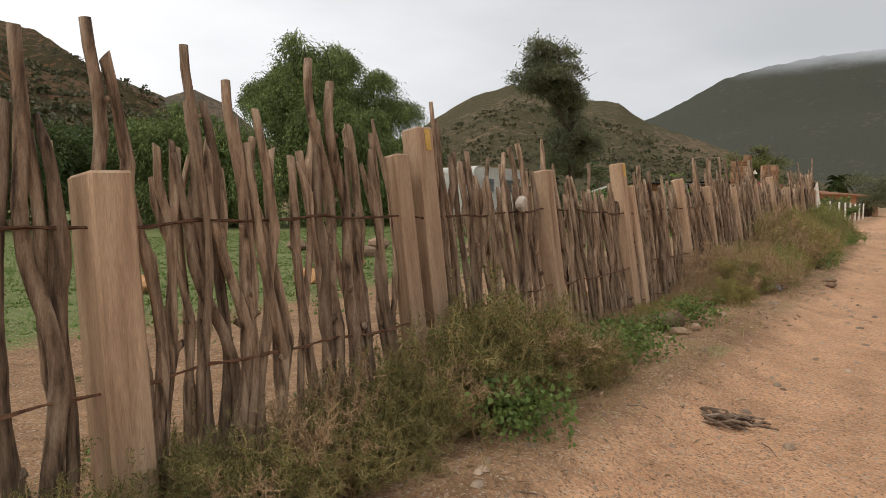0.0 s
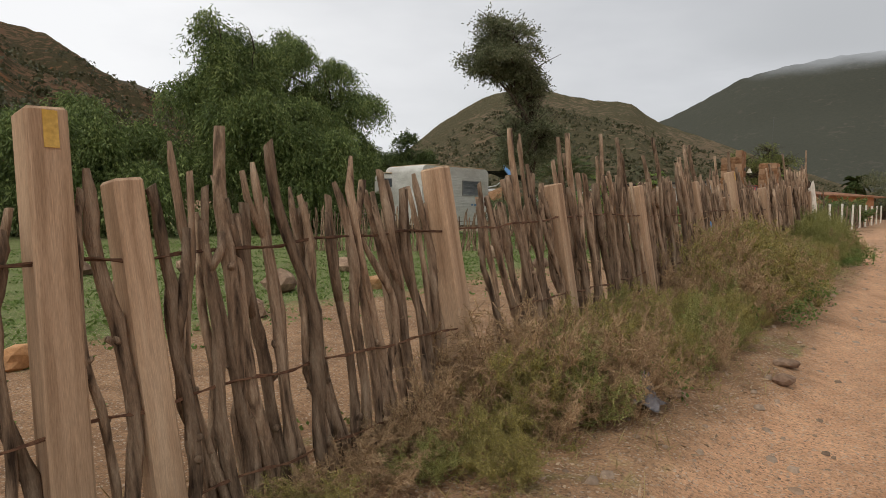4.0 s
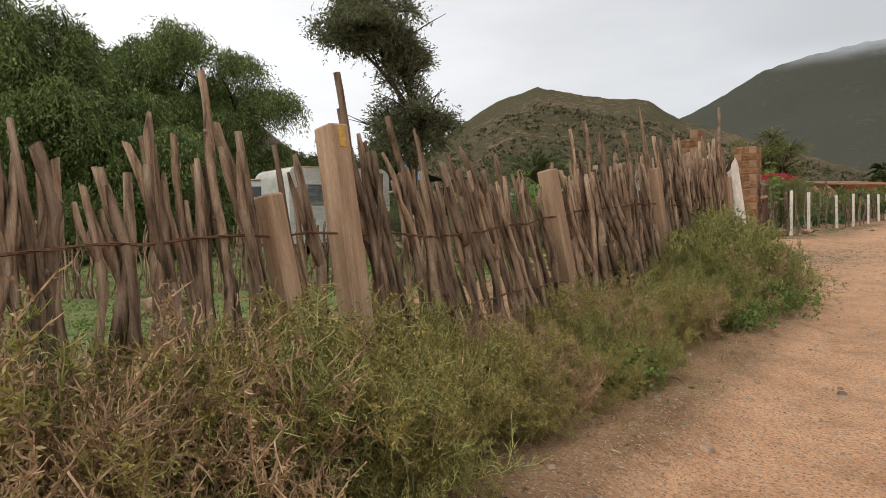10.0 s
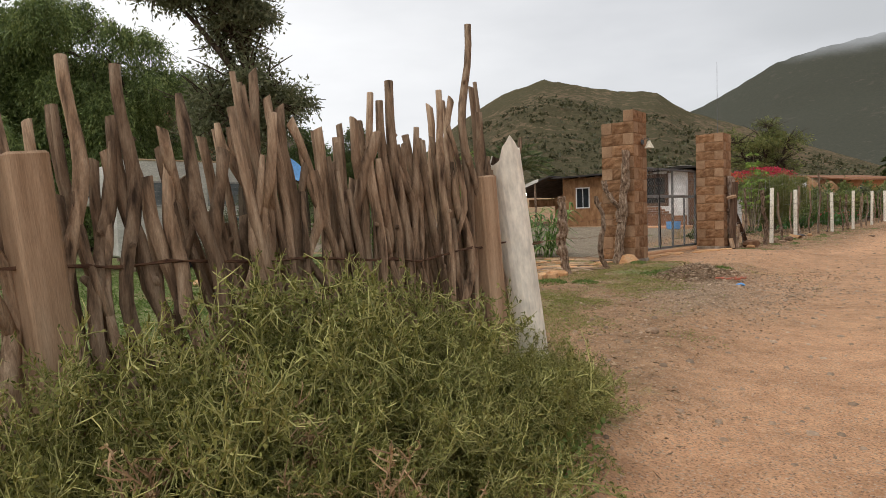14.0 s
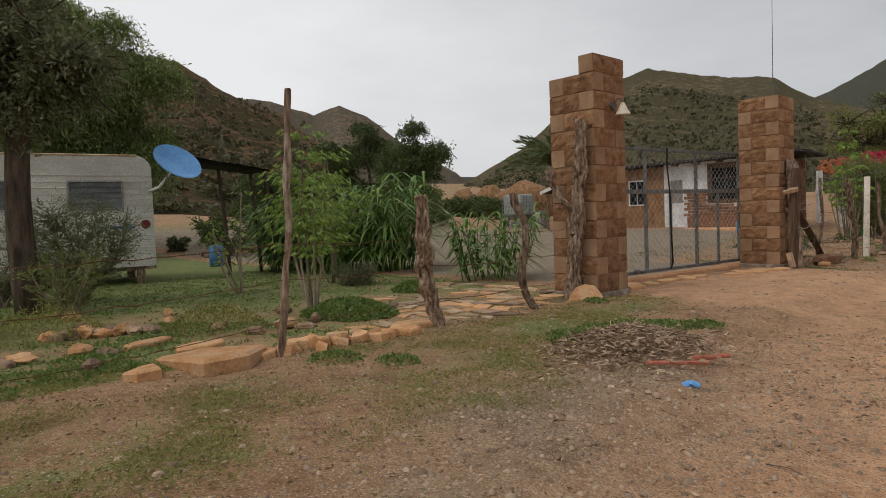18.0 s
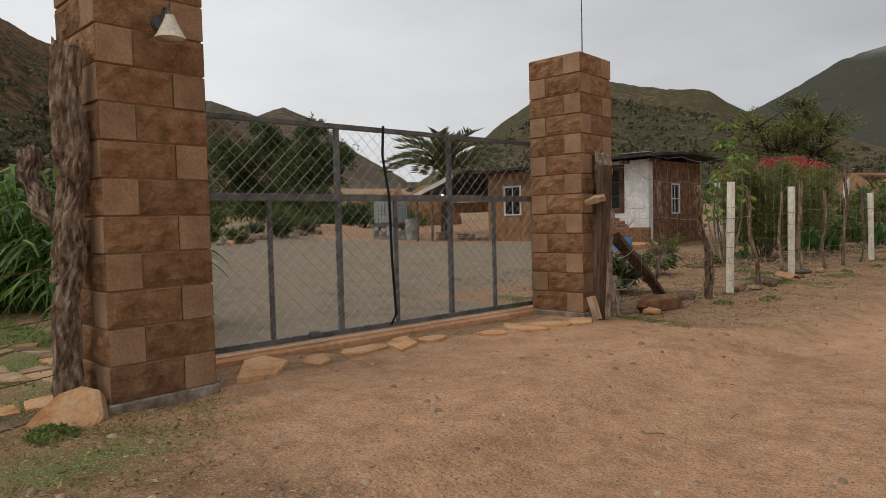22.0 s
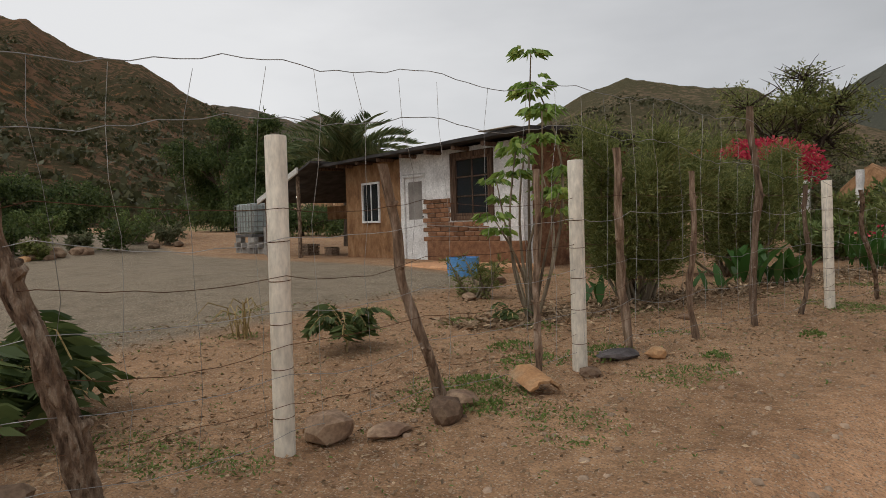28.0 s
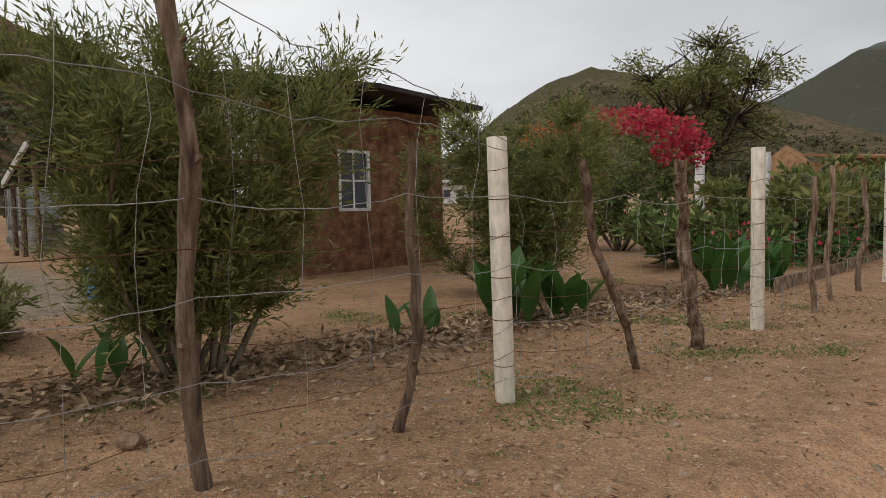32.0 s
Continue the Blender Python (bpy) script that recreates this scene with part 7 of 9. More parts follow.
    fs += [(0, 1, 3, 2), (2, 3, 5, 4), (6 * n, 6 * n + 2, 6 * n + 3, 6 * n + 1), (6 * n + 2, 6 * n + 4, 6 * n + 5, 6 * n + 3)]
    g.add(vs, fs)
    g.obj("roof_slab", M["roof"], roof)
    g = Geo()
    g.box(-9.9, -9.0, HY - 0.56, HY + 0.3, 2.875, 2.885)
    g.obj("tin_sheet", M["alu"], roof, pose(0, 0, 0.0, 0, 0, 0), "pale tin sheet")
    for k in range(9):
        x = -15.9 + 0.86 * k
        g = Geo()
        g.tube([(x, HY - 0.46, 2.66), (x, HY + 0.3, 2.68)], 0.05, 8, wob=0.08)
        g.obj("beam_end", M["darkwood"], roof)
    # front door, half glazed
    d = new("front_door")
    d.parent = h
    d.matrix_basis = pose(-12.56, HY + 0.06, HZ)
    for (a, b, c, e) in ((-0.42, -0.35, 0, 1.97), (0.35, 0.42, 0, 1.97), (-0.35, 0.35, 1.90, 1.97)):
        g = Geo()
        g.box(a, b, -0.07, 0.07, c, e, 0.008)
        g.obj("door_frame", M["lime"], d)
    g = Geo()
    wall_with_holes(g, -0.35, 0.35, 0.0, 1.90, -0.02, 0.045, [(-0.25, 0.25, 0.92, 1.80)])
    g.obj("door_leaf", M["lime"], d, label="chipped white door leaf")
    g = Geo()
    g.box(-0.25, 0.25, -0.004, 0.004, 0.92, 1.80)
    g.obj("screen", M["roofscreen"], d, label="dusty grey insect screen")
    g = Geo()
    g.tube([(0.29, -0.06, 0.98), (0.29, -0.02, 0.98)], [0.025, 0.015], 8)
    g.obj("handle", M["steel"], d)
    window_unit(h, "window_dark", pose(-10.65, HY + 0.02, 1.26), 1.04, 1.24, M["darkwood"], (1, 2))
    for a, b, c, e in ((-11.30, -11.17, 1.16, 2.62), (-10.13, -10.02, 1.16, 2.62), (-11.17, -10.13, 2.50, 2.62), (-11.17, -10.13, 1.16, 1.26)):
        g = Geo()
        g.box(a, b, HY - 0.035, HY + 0.1, c, e, 0.015)
        g.obj("window_surround", M["darkwood"], h)
    window_unit(h, "window_white", pose(-14.25, HY + 0.03, 1.18), 0.74, 1.02, M["lime"], (1, 0))
    window_unit(h, "window_side", pose(HX1 - 0.04, 50.06, 1.10, 0, 0, 90), 0.62, 0.95, M["lime"], (1, 1))
    g = Geo()
    g.box(HX0 - 1.0, HX1 + 0.3, HY - 1.5, HY - 0.003, 0.0, HZ - 0.02, 0.03)
    g.obj("porch_step", M["domeclay"], h, label="low earthen porch step")


M["roofscreen"] = surface("dusty_screen", (0.16, 0.145, 0.13), (0.24, 0.22, 0.20), 3, 60, 0.8, relief=0.1)
build_house()


def build_patio():
    t = thing("patio_shelter", (0, 0, 0), "dark lean-to patio shelter with a pale fascia board", "shelter")
    g = Geo()
    z = lambda x: 1.88 + (x + 18.45) * 0.315
    vs = []
    for x in (-18.45, -15.6):
        for y in (HY - 0.9, HY + 5):
            vs += [(x, y, z(x)), (x, y, z(x) + 0.06)]
    g.add(vs, [(0, 1, 3, 2), (4, 6, 7, 5), (0, 4, 5, 1), (2, 3, 7, 6), (0, 2, 6, 4), (1, 5, 7, 3)])
    g.obj("roof", M["roof"], t)
    g = Geo()
    vs = []
    for x in (-18.5, -16.2):
        for y in (HY - 0.95, HY - 0.90):
            vs += [(x, y, z(x) - 0.03), (x, y, z(x) + 0.12)]
    g.add(vs, [(0, 1, 3, 2), (4, 6, 7, 5), (0, 4, 5, 1), (2, 3, 7, 6), (0, 2, 6, 4), (1, 5, 7, 3)])
    g.obj("fascia", M["alu"], t, label="pale grey fascia board")
    for x, y in ((-18.2, HY - 0.8), (-17.4, HY - 0.8), (-16.5, HY - 0.75)):
        g = Geo()
        g.tube([(x, y, 0.2), (x + 0.03, y, 1.2), (x, y, z(x))], [0.06, 0.055, 0.06], 7, wob=0.08)
        g.obj("post", M["oldwood"], t)
    g = Geo()
    g.box(-18.4, -15.4, HY + 4.6, HY + 4.8, 0.2, 2.6)
    g.obj("rear_wall", M["brick"], t)
    g = Geo()
    g.box(-18.0, -16.0, HY + 1.1, HY + 1.2, 1.35, 1.75, 0.02)
    g.obj("shelf", M["adobe"], t)
    b = thing("hanging_bulb", (-17.3, HY - 0.3, 2.0), "small lit bulb hanging under the patio roof", "light bulb")
    g = Geo()
    g.rock((0, 0, 0), (0.045, 0.045, 0.055), 1, rough=0.02)
    g.obj("bulb", M["bulb"], b, smooth=True)
    g = Geo()
    g.tube([(0, 0, 0.06), (0, 0, 0.40)], 0.008, 4)
    g.obj("cord", M["dark"], b)
    for i, (x, y, z0, s) in enumerate([(-17.9, HY + 0.4, 0.25, 0.35), (-17.2, HY + 0.7, 0.25, 0.3), (-16.5, HY + 0.3, 0.25, 0.28), (-18.2, HY + 0.6, 0.25, 0.4)]):
        c = thing("patio_crate", (x, y, z0), "dim stacked crate and clutter under the shelter", "crate", "patio clutter")
        g = Geo()
        for k in range(4):
            g.box(-s / 2, s / 2, -s / 2, -s / 2 + 0.02, k * s / 4 + 0.01, (k + 0.8) * s / 4, 0.003)
            g.box(-s / 2, s / 2, s / 2 - 0.02, s / 2, k * s / 4 + 0.01, (k + 0.8) * s / 4, 0.003)
            g.box(-s / 2, -s / 2 + 0.02, -s / 2 + 0.02, s / 2 - 0.02, k * s / 4 + 0.01, (k + 0.8) * s / 4, 0.003)
            g.box(s / 2 - 0.02, s / 2, -s / 2 + 0.02, s / 2 - 0.02, k * s / 4 + 0.01, (k + 0.8) * s / 4, 0.003)
        g.box(-s / 2 + 0.02, s / 2 - 0.02, -s / 2 + 0.02, s / 2 - 0.02, 0.01, 0.03)
        g.obj("slats", M["oldwood"], c)


build_patio()


def build_tote():
    x, y = -20.8, 48.4
    z = gz(x, y)
    t = thing("water_tank", (x, y, z + 0.52), "square white water tank in a wire cage", "water tank")
    g = Geo()
    g.box(-0.58, 0.58, -0.48, 0.48, 0.12, 1.08, 0.07)
    g.obj("bottle", M["tote"], t, label="milky plastic tank")
    g = Geo()
    for k in range(6):
        zz = 0.16 + 0.175 * k
        for a, b in (((-0.6, -0.5), (0.6, -0.5)), ((0.6, -0.5), (0.6, 0.5)), ((0.6, 0.5), (-0.6, 0.5)), ((-0.6, 0.5), (-0.6, -0.5))):
            g.tube([(*a, zz), (*b, zz)], 0.012, 5)
    for k in range(7):
        xx = -0.6 + 0.2 * k
        g.tube([(xx, -0.51, 0.1), (xx, -0.51, 1.06)], 0.012, 5)
        g.tube([(xx, 0.51, 0.1), (xx, 0.51, 1.06)], 0.012, 5)
    for k in range(6):
        yy = -0.5 + 0.2 * k
        g.tube([(0.61, yy, 0.1), (0.61, yy, 1.06)], 0.012, 5)
    g.obj("cage", M["galv"], t)
    g = Geo()
    g.box(-0.6, 0.6, -0.5, 0.5, 0.0, 0.10, 0.01)
    g.obj("pallet", M["steel"], t)
    g = Geo()
    g.tube([(0, 0, 1.07), (0, 0, 1.13)], 0.09, 12)
    g.obj("cap", M["dark"], t)
    me = Geo()
    me.box(-0.2, 0.2, -0.095, 0.095, 0, 0.19, 0.008)
    me = me.mesh("cinder_block", M["concrete"])
    for i, (dx, dy) in enumerate(((-0.45, -0.4), (0.45, -0.4), (-0.45, 0.4), (0.45, 0.4), (0, -0.4), (1.05, -0.35), (1.05, 0.1))):
        for lvl in range(3 if i < 4 else 2):
            b = new("cinder_block", me)
            b.matrix_basis = pose(x + dx, y + dy, gz(x, y) + lvl * 0.175, 0, 0, (3 * i * (-1) ** lvl) + 90 * (lvl % 2))
            b.scale = (0.9, 0.9, 0.9)
            tagged(b, "grey cinder block stacked under the water tank", "cinder block", "tank blocks")
    b = thing("steel_drum", on(-19.2, 48.1), "pale grey steel drum beside the tank", "drum")
    g = Geo()
    g.tube([(0, 0, 0), (0, 0, 0.28), (0, 0, 0.30), (0, 0, 0.32), (0, 0, 0.58), (0, 0, 0.6), (0, 0, 0.62), (0, 0, 0.85)], [0.28, 0.28, 0.29, 0.28, 0.28, 0.29, 0.28, 0.28], 18)
    g.obj("barrel", M["concrete"], b)


build_tote()


def blue_tub():
    t = thing("plastic_tub", Matrix.Translation(on(-9.2, 46.45)) @ pose(0, 0, 0, 0, 0, 20) @ Matrix.Scale(0.9, 4), "cut-down blue plastic drum lying in the yard", "tub")
    g = Geo()
    n = 22
    vs, fs = [], []
    for k in range(n):
        a = 6.2832 * k / n
        for r, z in ((0.30, 0.0), (0.33, 0.36), (0.31, 0.36), (0.285, 0.03)):
            vs.append((math.cos(a) * r, math.sin(a) * r, z))
    for k in range(n):
        a, b = 4 * k, 4 * ((k + 1) % n)
        for j in range(3):
            fs.append((a + j, b + j, b + j + 1, a + j + 1))
    fs += [tuple(4 * k for k in range(n))[::-1], tuple(4 * k + 3 for k in range(n))]
    g.add(vs, fs)
    g.obj("tub_wall", M["blue"], t)


blue_tub()


def column(x, y, h, seed):
    random.seed(seed)
    t = thing("white_column", on(x, y), "whitewashed palm-trunk column", "column", "white columns")
    g = Geo()
    g.tube([(0, 0, -0.1)] + [(0.01 * math.sin(k), 0.01 * math.cos(k * 2), h * k / 8) for k in range(1, 9)], [0.12] + [0.11 + 0.012 * (k % 2) for k in range(1, 9)], 10, wob=0.06)
    g.obj("shaft", M["lime"], t)


column(-9.3, 53.6, 2.1, 1)
column(-8.1, 52.2, 1.4, 2)
column(-8.0, 59.9, 2.2, 3)
column(-7.0, 61.6, 2.2, 4)


def dome_house(x, y, r, h):
    t = thing("clay_dome", on(x, y), "lumpy pinkish adobe oven-like mound", "adobe mound", "adobe mounds")
    g = Geo()
    g.rock((0, 0, h * 0.35), (r, r * 0.9, h * 0.75), int(x * 3), rough=0.3)
    g.obj("mound", M["adobe"], t, smooth=True)


dome_house(-7.2, 63.8, 1.1, 2.2)
dome_house(-6.2, 65.4, 0.9, 1.9)
dome_house(-40.0, 63, 1.1, 2.2)
dome_house(-37.3, 63.4, 1.4, 2.4)
dome_house(-33.0, 63, 2.5, 2.6)


def far_house(x, y, w, d, h, rz, label, wall, roofm):
    t = thing("farm_building", Matrix.Translation(on(x, y)) @ pose(0, 0, 0, 0, 0, rz), label, "building")
    g = Geo()
    wall_with_holes(g, -w / 2, w / 2, 0, h, -d / 2, 0.2, [(-w * 0.3, -w * 0.12, 0.9, 1.9), (w * 0.1, w * 0.25, 0, 2.0)])
    g.obj("front_wall", wall, t)
    g = Geo()
    vs = [(sx * (w / 2 + 0.5), -d / 2 - 0.9, h - 0.25 + dz) for sx in (-1, 1) for dz in (0, 0.10)] + [(sx * (w / 2 + 0.5), d / 2 + 0.4, h + 0.35 + dz) for sx in (-1, 1) for dz in (0, 0.10)]
    g.add(vs, [(0, 2, 3, 1), (4, 5, 7, 6), (0, 1, 5, 4), (2, 6, 7, 3), (1, 3, 7, 5), (0, 4, 6, 2)])
    g.obj("roof", roofm, t)
    for nm, q in (("back_wall", (-w / 2, w / 2, d / 2 - 0.2, d / 2)), ("side_wall", (-w / 2, -w / 2 + 0.2, -d / 2 + 0.2, d / 2 - 0.2)), ("side_wall", (w / 2 - 0.2, w / 2, -d / 2 + 0.2, d / 2 - 0.2))):
        g = Geo()
        g.box(*q, 0, h)
        g.obj(nm, wall, t)
    g = Geo()
    g.box(-w * 0.3, -w * 0.12, -d / 2 + 0.08, -d / 2 + 0.1, 0.9, 1.9)
    g.obj("window", M["glass"], t)


far_house(-6.6, 79, 7, 4, 2.5, 60, "low farm building with a terracotta roof down the road", M["domeclay"], M["tile"])
far_house(-4.5, 96, 6, 4, 2.4, 70, "small distant shed with an orange roof", M["domeclay"], M["tile"])
far_house(-62, 108, 5, 4, 3.0, 40, "small pale hut up on the hillside", M["lime"], M["concrete"])


# ---- caravan, camper and dish ----
def build_caravan():
    """Local x along the body, towards the end with the lamp; y across."""
    a = 80.0
    t = thing("caravan", Matrix.Translation((-13.45, 29.2, gz(-13.4, 29.1))) @ pose(0, 0, 0, 0, 0, a), "old white ribbed aluminium caravan with a stained roof", "caravan")
    L, Wd, z0, z1 = 3.5, 2.1, 0.34, 2.52
    prof = []
    n = 8
    for k in range(n + 1):
        an = math.pi / 2 * k / n
        prof.append((0.0 - 0.28 + 0.28 * math.sin(an), z1 - 0.28 + 0.28 * math.cos(an)))
    outline = prof + [(0.0, z0 + 0.05), (-0.05, z0)] + [(-L + 0.05, z0), (-L, z0 + 0.05)] + [(-L - p[0], p[1]) for p in prof[::-1]]
    g = Geo()
    m = len(outline)
    vs = [(x, 0.0, z) for x, z in outline] + [(x, Wd, z) for x, z in outline]
    fs = [tuple(range(m)), tuple(range(2 * m - 1, m - 1, -1))] + [(i, (i + 1) % m, (i + 1) % m + m, i + m) for i in range(m)]
    g.add(vs, fs)
    g.obj("body", M["alu"], t)
    for k in range(18):
        z = z0 + 0.14 + k * 0.118
        if z > z1 - 0.28:
            break
        g = Geo()
        g.tube([(-L + 0.03, -0.004, z), (-0.03, -0.004, z)], 0.011, 5)
        g.obj("rib", M["alu"], t)
    g = Geo()
    g.box(-L + 0.25, -0.25, -0.02, Wd + 0.02, z1 - 0.015, z1 + 0.02, 0.01)
    g.obj("roof_skin", M["rust"], t, label="rust-stained roof sheet")
    for xc, w, h, zc in ((-1.0, 0.95, 0.58, 1.46), (-2.6, 0.7, 0.58, 1.46)):
        wd = new("window")
        wd.parent = t
        wd.matrix_basis = pose(xc, -0.01, zc)
        for (xa, xb, za, zb) in ((-w / 2, w / 2, 0, 0.035), (-w / 2, w / 2, h - 0.035, h), (-w / 2, -w / 2 + 0.035, 0.035, h - 0.035), (w / 2 - 0.035, w / 2, 0.035, h - 0.035)):
            g = Geo()
            g.box(xa, xb, -0.03, 0.0, za, zb, 0.004)
            g.obj("window_frame", M["galv"], wd)
        for k in range(5):
            g = Geo()
            zz = 0.04 + (h - 0.07) * k / 5
            vs = [(-w / 2 + 0.035, -0.025, zz), (w / 2 - 0.035, -0.025, zz), (w / 2 - 0.035, -0.006, zz + (h - 0.07) / 5), (-w / 2 + 0.035, -0.006, zz + (h - 0.07) / 5)]
            g.add(vs + [(x, y + 0.004, z) for x, y, z in vs], [(0, 1, 2, 3), (7, 6, 5, 4), (0, 4, 5, 1), (2, 6, 7, 3), (0, 3, 7, 4), (1, 5, 6, 2)])
            g.obj("louvre", M["glassgrey"], wd)
    g = Geo()
    g.tube([(-0.15, -0.03, 1.17), (-0.15, 0.0, 1.17)], [0.08, 0.09], 12)
    g.obj("tail_lamp", M["redlamp"], t, label="round dark red tail lamp")
    for k in range(4):
        g = Geo()
        g.box(-0.95 + 0.16 * k, -0.86 + 0.16 * k + 0.03 * (k % 2), -0.008, -0.002, 1.09, 1.15)
        g.obj("lettering", M["bluedk"], t, pose(0, 0, 0, 0, 0, 0), "faded blue maker's lettering")
    for x in (-2.0,):
        g = Geo()
        g.tube([(x, 0.05, 0.32), (x, 0.25, 0.32)], 0.32, 16)
        g.obj("wheel", M["dark"], t)
    g = Geo()
    g.box(-0.2, 0.0, 0.0, Wd, z0 - 0.06, z0, 0.01)
    g.box(-L, -0.2, 0.1, 0.2, z0 - 0.08, z0 - 0.01)
    g.box(-L, -0.2, Wd - 0.2, Wd - 0.1, z0 - 0.08, z0 - 0.01)
    g.box(-0.35, -0.2, 0.05, 0.2, -0.02, z0 - 0.06)
    g.box(-0.35, -0.2, Wd - 0.25, Wd - 0.1, -0.02, z0 - 0.06)
    g.box(-3.3, -3.15, 0.05, 0.2, -0.02, z0 - 0.06)
    g.obj("chassis", M["oldwood"], t)
    # satellite dish bracketed to its corner
    d = thing("satellite_dish", Matrix.Translation(on(-12.75, 29.0)), "faded blue satellite dish bracketed to the caravan", "satellite dish")
    g = Geo()
    g.tube([(-0.82, 0.12, 1.80), (-0.35, 0.22, 1.88), (0.06, 0.40, 2.22)], [0.03, 0.028, 0.025], 8)
    g.obj("bracket", M["lime"], d, label="white mounting bracket")
    g = Geo()
    n, rings = 28, 5
    vs, fs = [], []
    for s, off in ((1, 0.0), (1, -0.012)):
        for k in range(rings + 1):
            r = 0.46 * k / rings
            for j in range(n):
                an = 6.2832 * j / n
                vs.append((r * math.cos(an), r * 0.92 * math.sin(an), 0.32 * r * r + off))
    for side in (0, 1):
        o = side * (rings + 1) * n
        for k in range(rings):
            for j in range(n):
                q = (o + k * n + j, o + k * n + (j + 1) % n, o + (k + 1) * n + (j + 1) % n, o + (k + 1) * n + j)
                fs.append(q if side == 0 else q[::-1])
    g.add(vs, fs)
    g.obj("reflector", M["blue"], d, Matrix.Translation((0.10, 0.42, 2.31)) @ Vector((0.78, 0.21, 0.69)).to_track_quat("Z", "Y").to_matrix().to_4x4() @ Matrix.Diagonal((1.02, 1.06, 1.02, 1)), "faded blue dish")
    g = Geo()
    g.tube([(0.06, 0.40, 2.22), (0.2, 0.15, 1.92), (0.42, 0.15, 2.12)], [0.018, 0.015, 0.013], 6)
    g.obj("feed_arm", M["galv"], d)


M["glassgrey"] = surface("dusty_louvre_glass", (0.10, 0.11, 0.11), (0.20, 0.205, 0.20), 3, 20, 0.3, relief=0.0)
M["redlamp"] = surface("dark_red_lens", (0.10, 0.015, 0.015), (0.18, 0.03, 0.03), 3, 20, 0.25, relief=0.0)
build_caravan()


def build_camper():
    t = thing("camper", Matrix.Translation((-16.0, 25.75, gz(-16, 25.7))) @ pose(0, 0, 0, 0, 0, 50), "boxy white camper with an over-cab bunk", "camper")
    g = Geo()
    g.box(0.7, 2.3, 0, 1.9, 0.55, 2.25, 0.06)
    g.box(0.0, 0.72, 0, 1.9, 1.55, 2.25, 0.06)
    g.obj("body", M["alu"], t)
    g = Geo()
    g.box(0.05, 2.3, -0.02, 1.92, 2.25, 2.29, 0.01)
    g.obj("roof_skin", M["rust"], t)
    for xa, xb, za, zb in ((0.12, 0.5, 1.75, 2.05), (1.0, 1.7, 1.45, 1.95)):
        g = Geo()
        g.box(xa, xb, -0.012, 0.0, za, zb, 0.004)
        g.obj("window", M["glass"], t)
        g = Geo()
        for q in ((xa - 0.03, xb + 0.03, za - 0.03, za), (xa - 0.03, xb + 0.03, zb, zb + 0.03), (xa - 0.03, xa, za, zb), (xb, xb + 0.03, za, zb)):
            g.box(q[0], q[1], -0.02, 0.0, q[2], q[3], 0.003)
        g.obj("window_frame", M["galv"], t)
    g = Geo()
    g.box(0.9, 2.2, 0.3, 1.6, -0.05, 0.55)
    g.obj("underframe", M["dark"], t)
    # shade cloth awning on poles
    a = thing("shade_awning", (-12.4, 30.65, gz(-12.4, 30.65)), "black shade cloth stretched on crooked poles", "awning")
    g = Geo()
    nx, ny = 12, 8
    vs, fs = [], []
    for i in range(nx + 1):
        for j in range(ny + 1):
            u, w = i / nx, j / ny
            vs.append((-1.5 + 1.0 * u, -1.0 + 1.85 * w, 2.50 - 0.24 * w - 0.08 * math.sin(math.pi * u) * math.sin(math.pi * w) + 0.05 * noise.noise(Vector((u * 4, w * 4, 2)))))
    for i in range(nx):
        for j in range(ny):
            k = i * (ny + 1) + j
            fs.append((k, k + ny + 1, k + ny + 2, k + 1))
    vs2 = vs + [(x, y, z - 0.03) for x, y, z in vs]
    n0 = len(vs)
    g.add(vs2, fs + [tuple(q + n0 for q in f[::-1]) for f in fs])
    g.obj("cloth", M["dark"], a)
    for x, y, top in ((-1.3, 0.02, 2.34), (-1.4, 0.8, 2.24), (-0.6, 0.75, 2.24)):
        g = Geo()
        g.tube([(x, y + 0.16, -0.1), (x + 0.04, y + 0.1, 1.0), (x, y, top)], 0.04, 6, wob=0.1)
        g.obj("pole", M["bark"], a)
    b = thing("plastic_drum", on(-16.96, 31.87), "small blue plastic drum on the gravel beyond the caravan", "drum")
    g = Geo()
    g.tube([(0, 0, 0), (0, 0, 0.03), (0, 0, 0.5), (0, 0, 0.55), (0, 0, 0.58)], [0.17, 0.19, 0.19, 0.15, 0.08], 16)
    g.obj("drum_body", M["bluedk"], b, smooth=True)


build_camper()


# ---- stones, rubbish and small things ----
def loose_stone(x, y, s, seed, mat="stone", label="rough brown stone lying on the ground", name="stone", sink=0.35, rz=None, group="loose stones"):
    g = Geo()
    g.rock((0, 0, s[2] * (1 - sink)), s, seed, rough=0.35)
    ob = g.obj(name, M[mat], at=Matrix.Translation(on(x, y)) @ pose(0, 0, 0, 0, 0, rz if rz is not None else seed * 47 % 360))
    return tagged(ob, label, "stone", group)


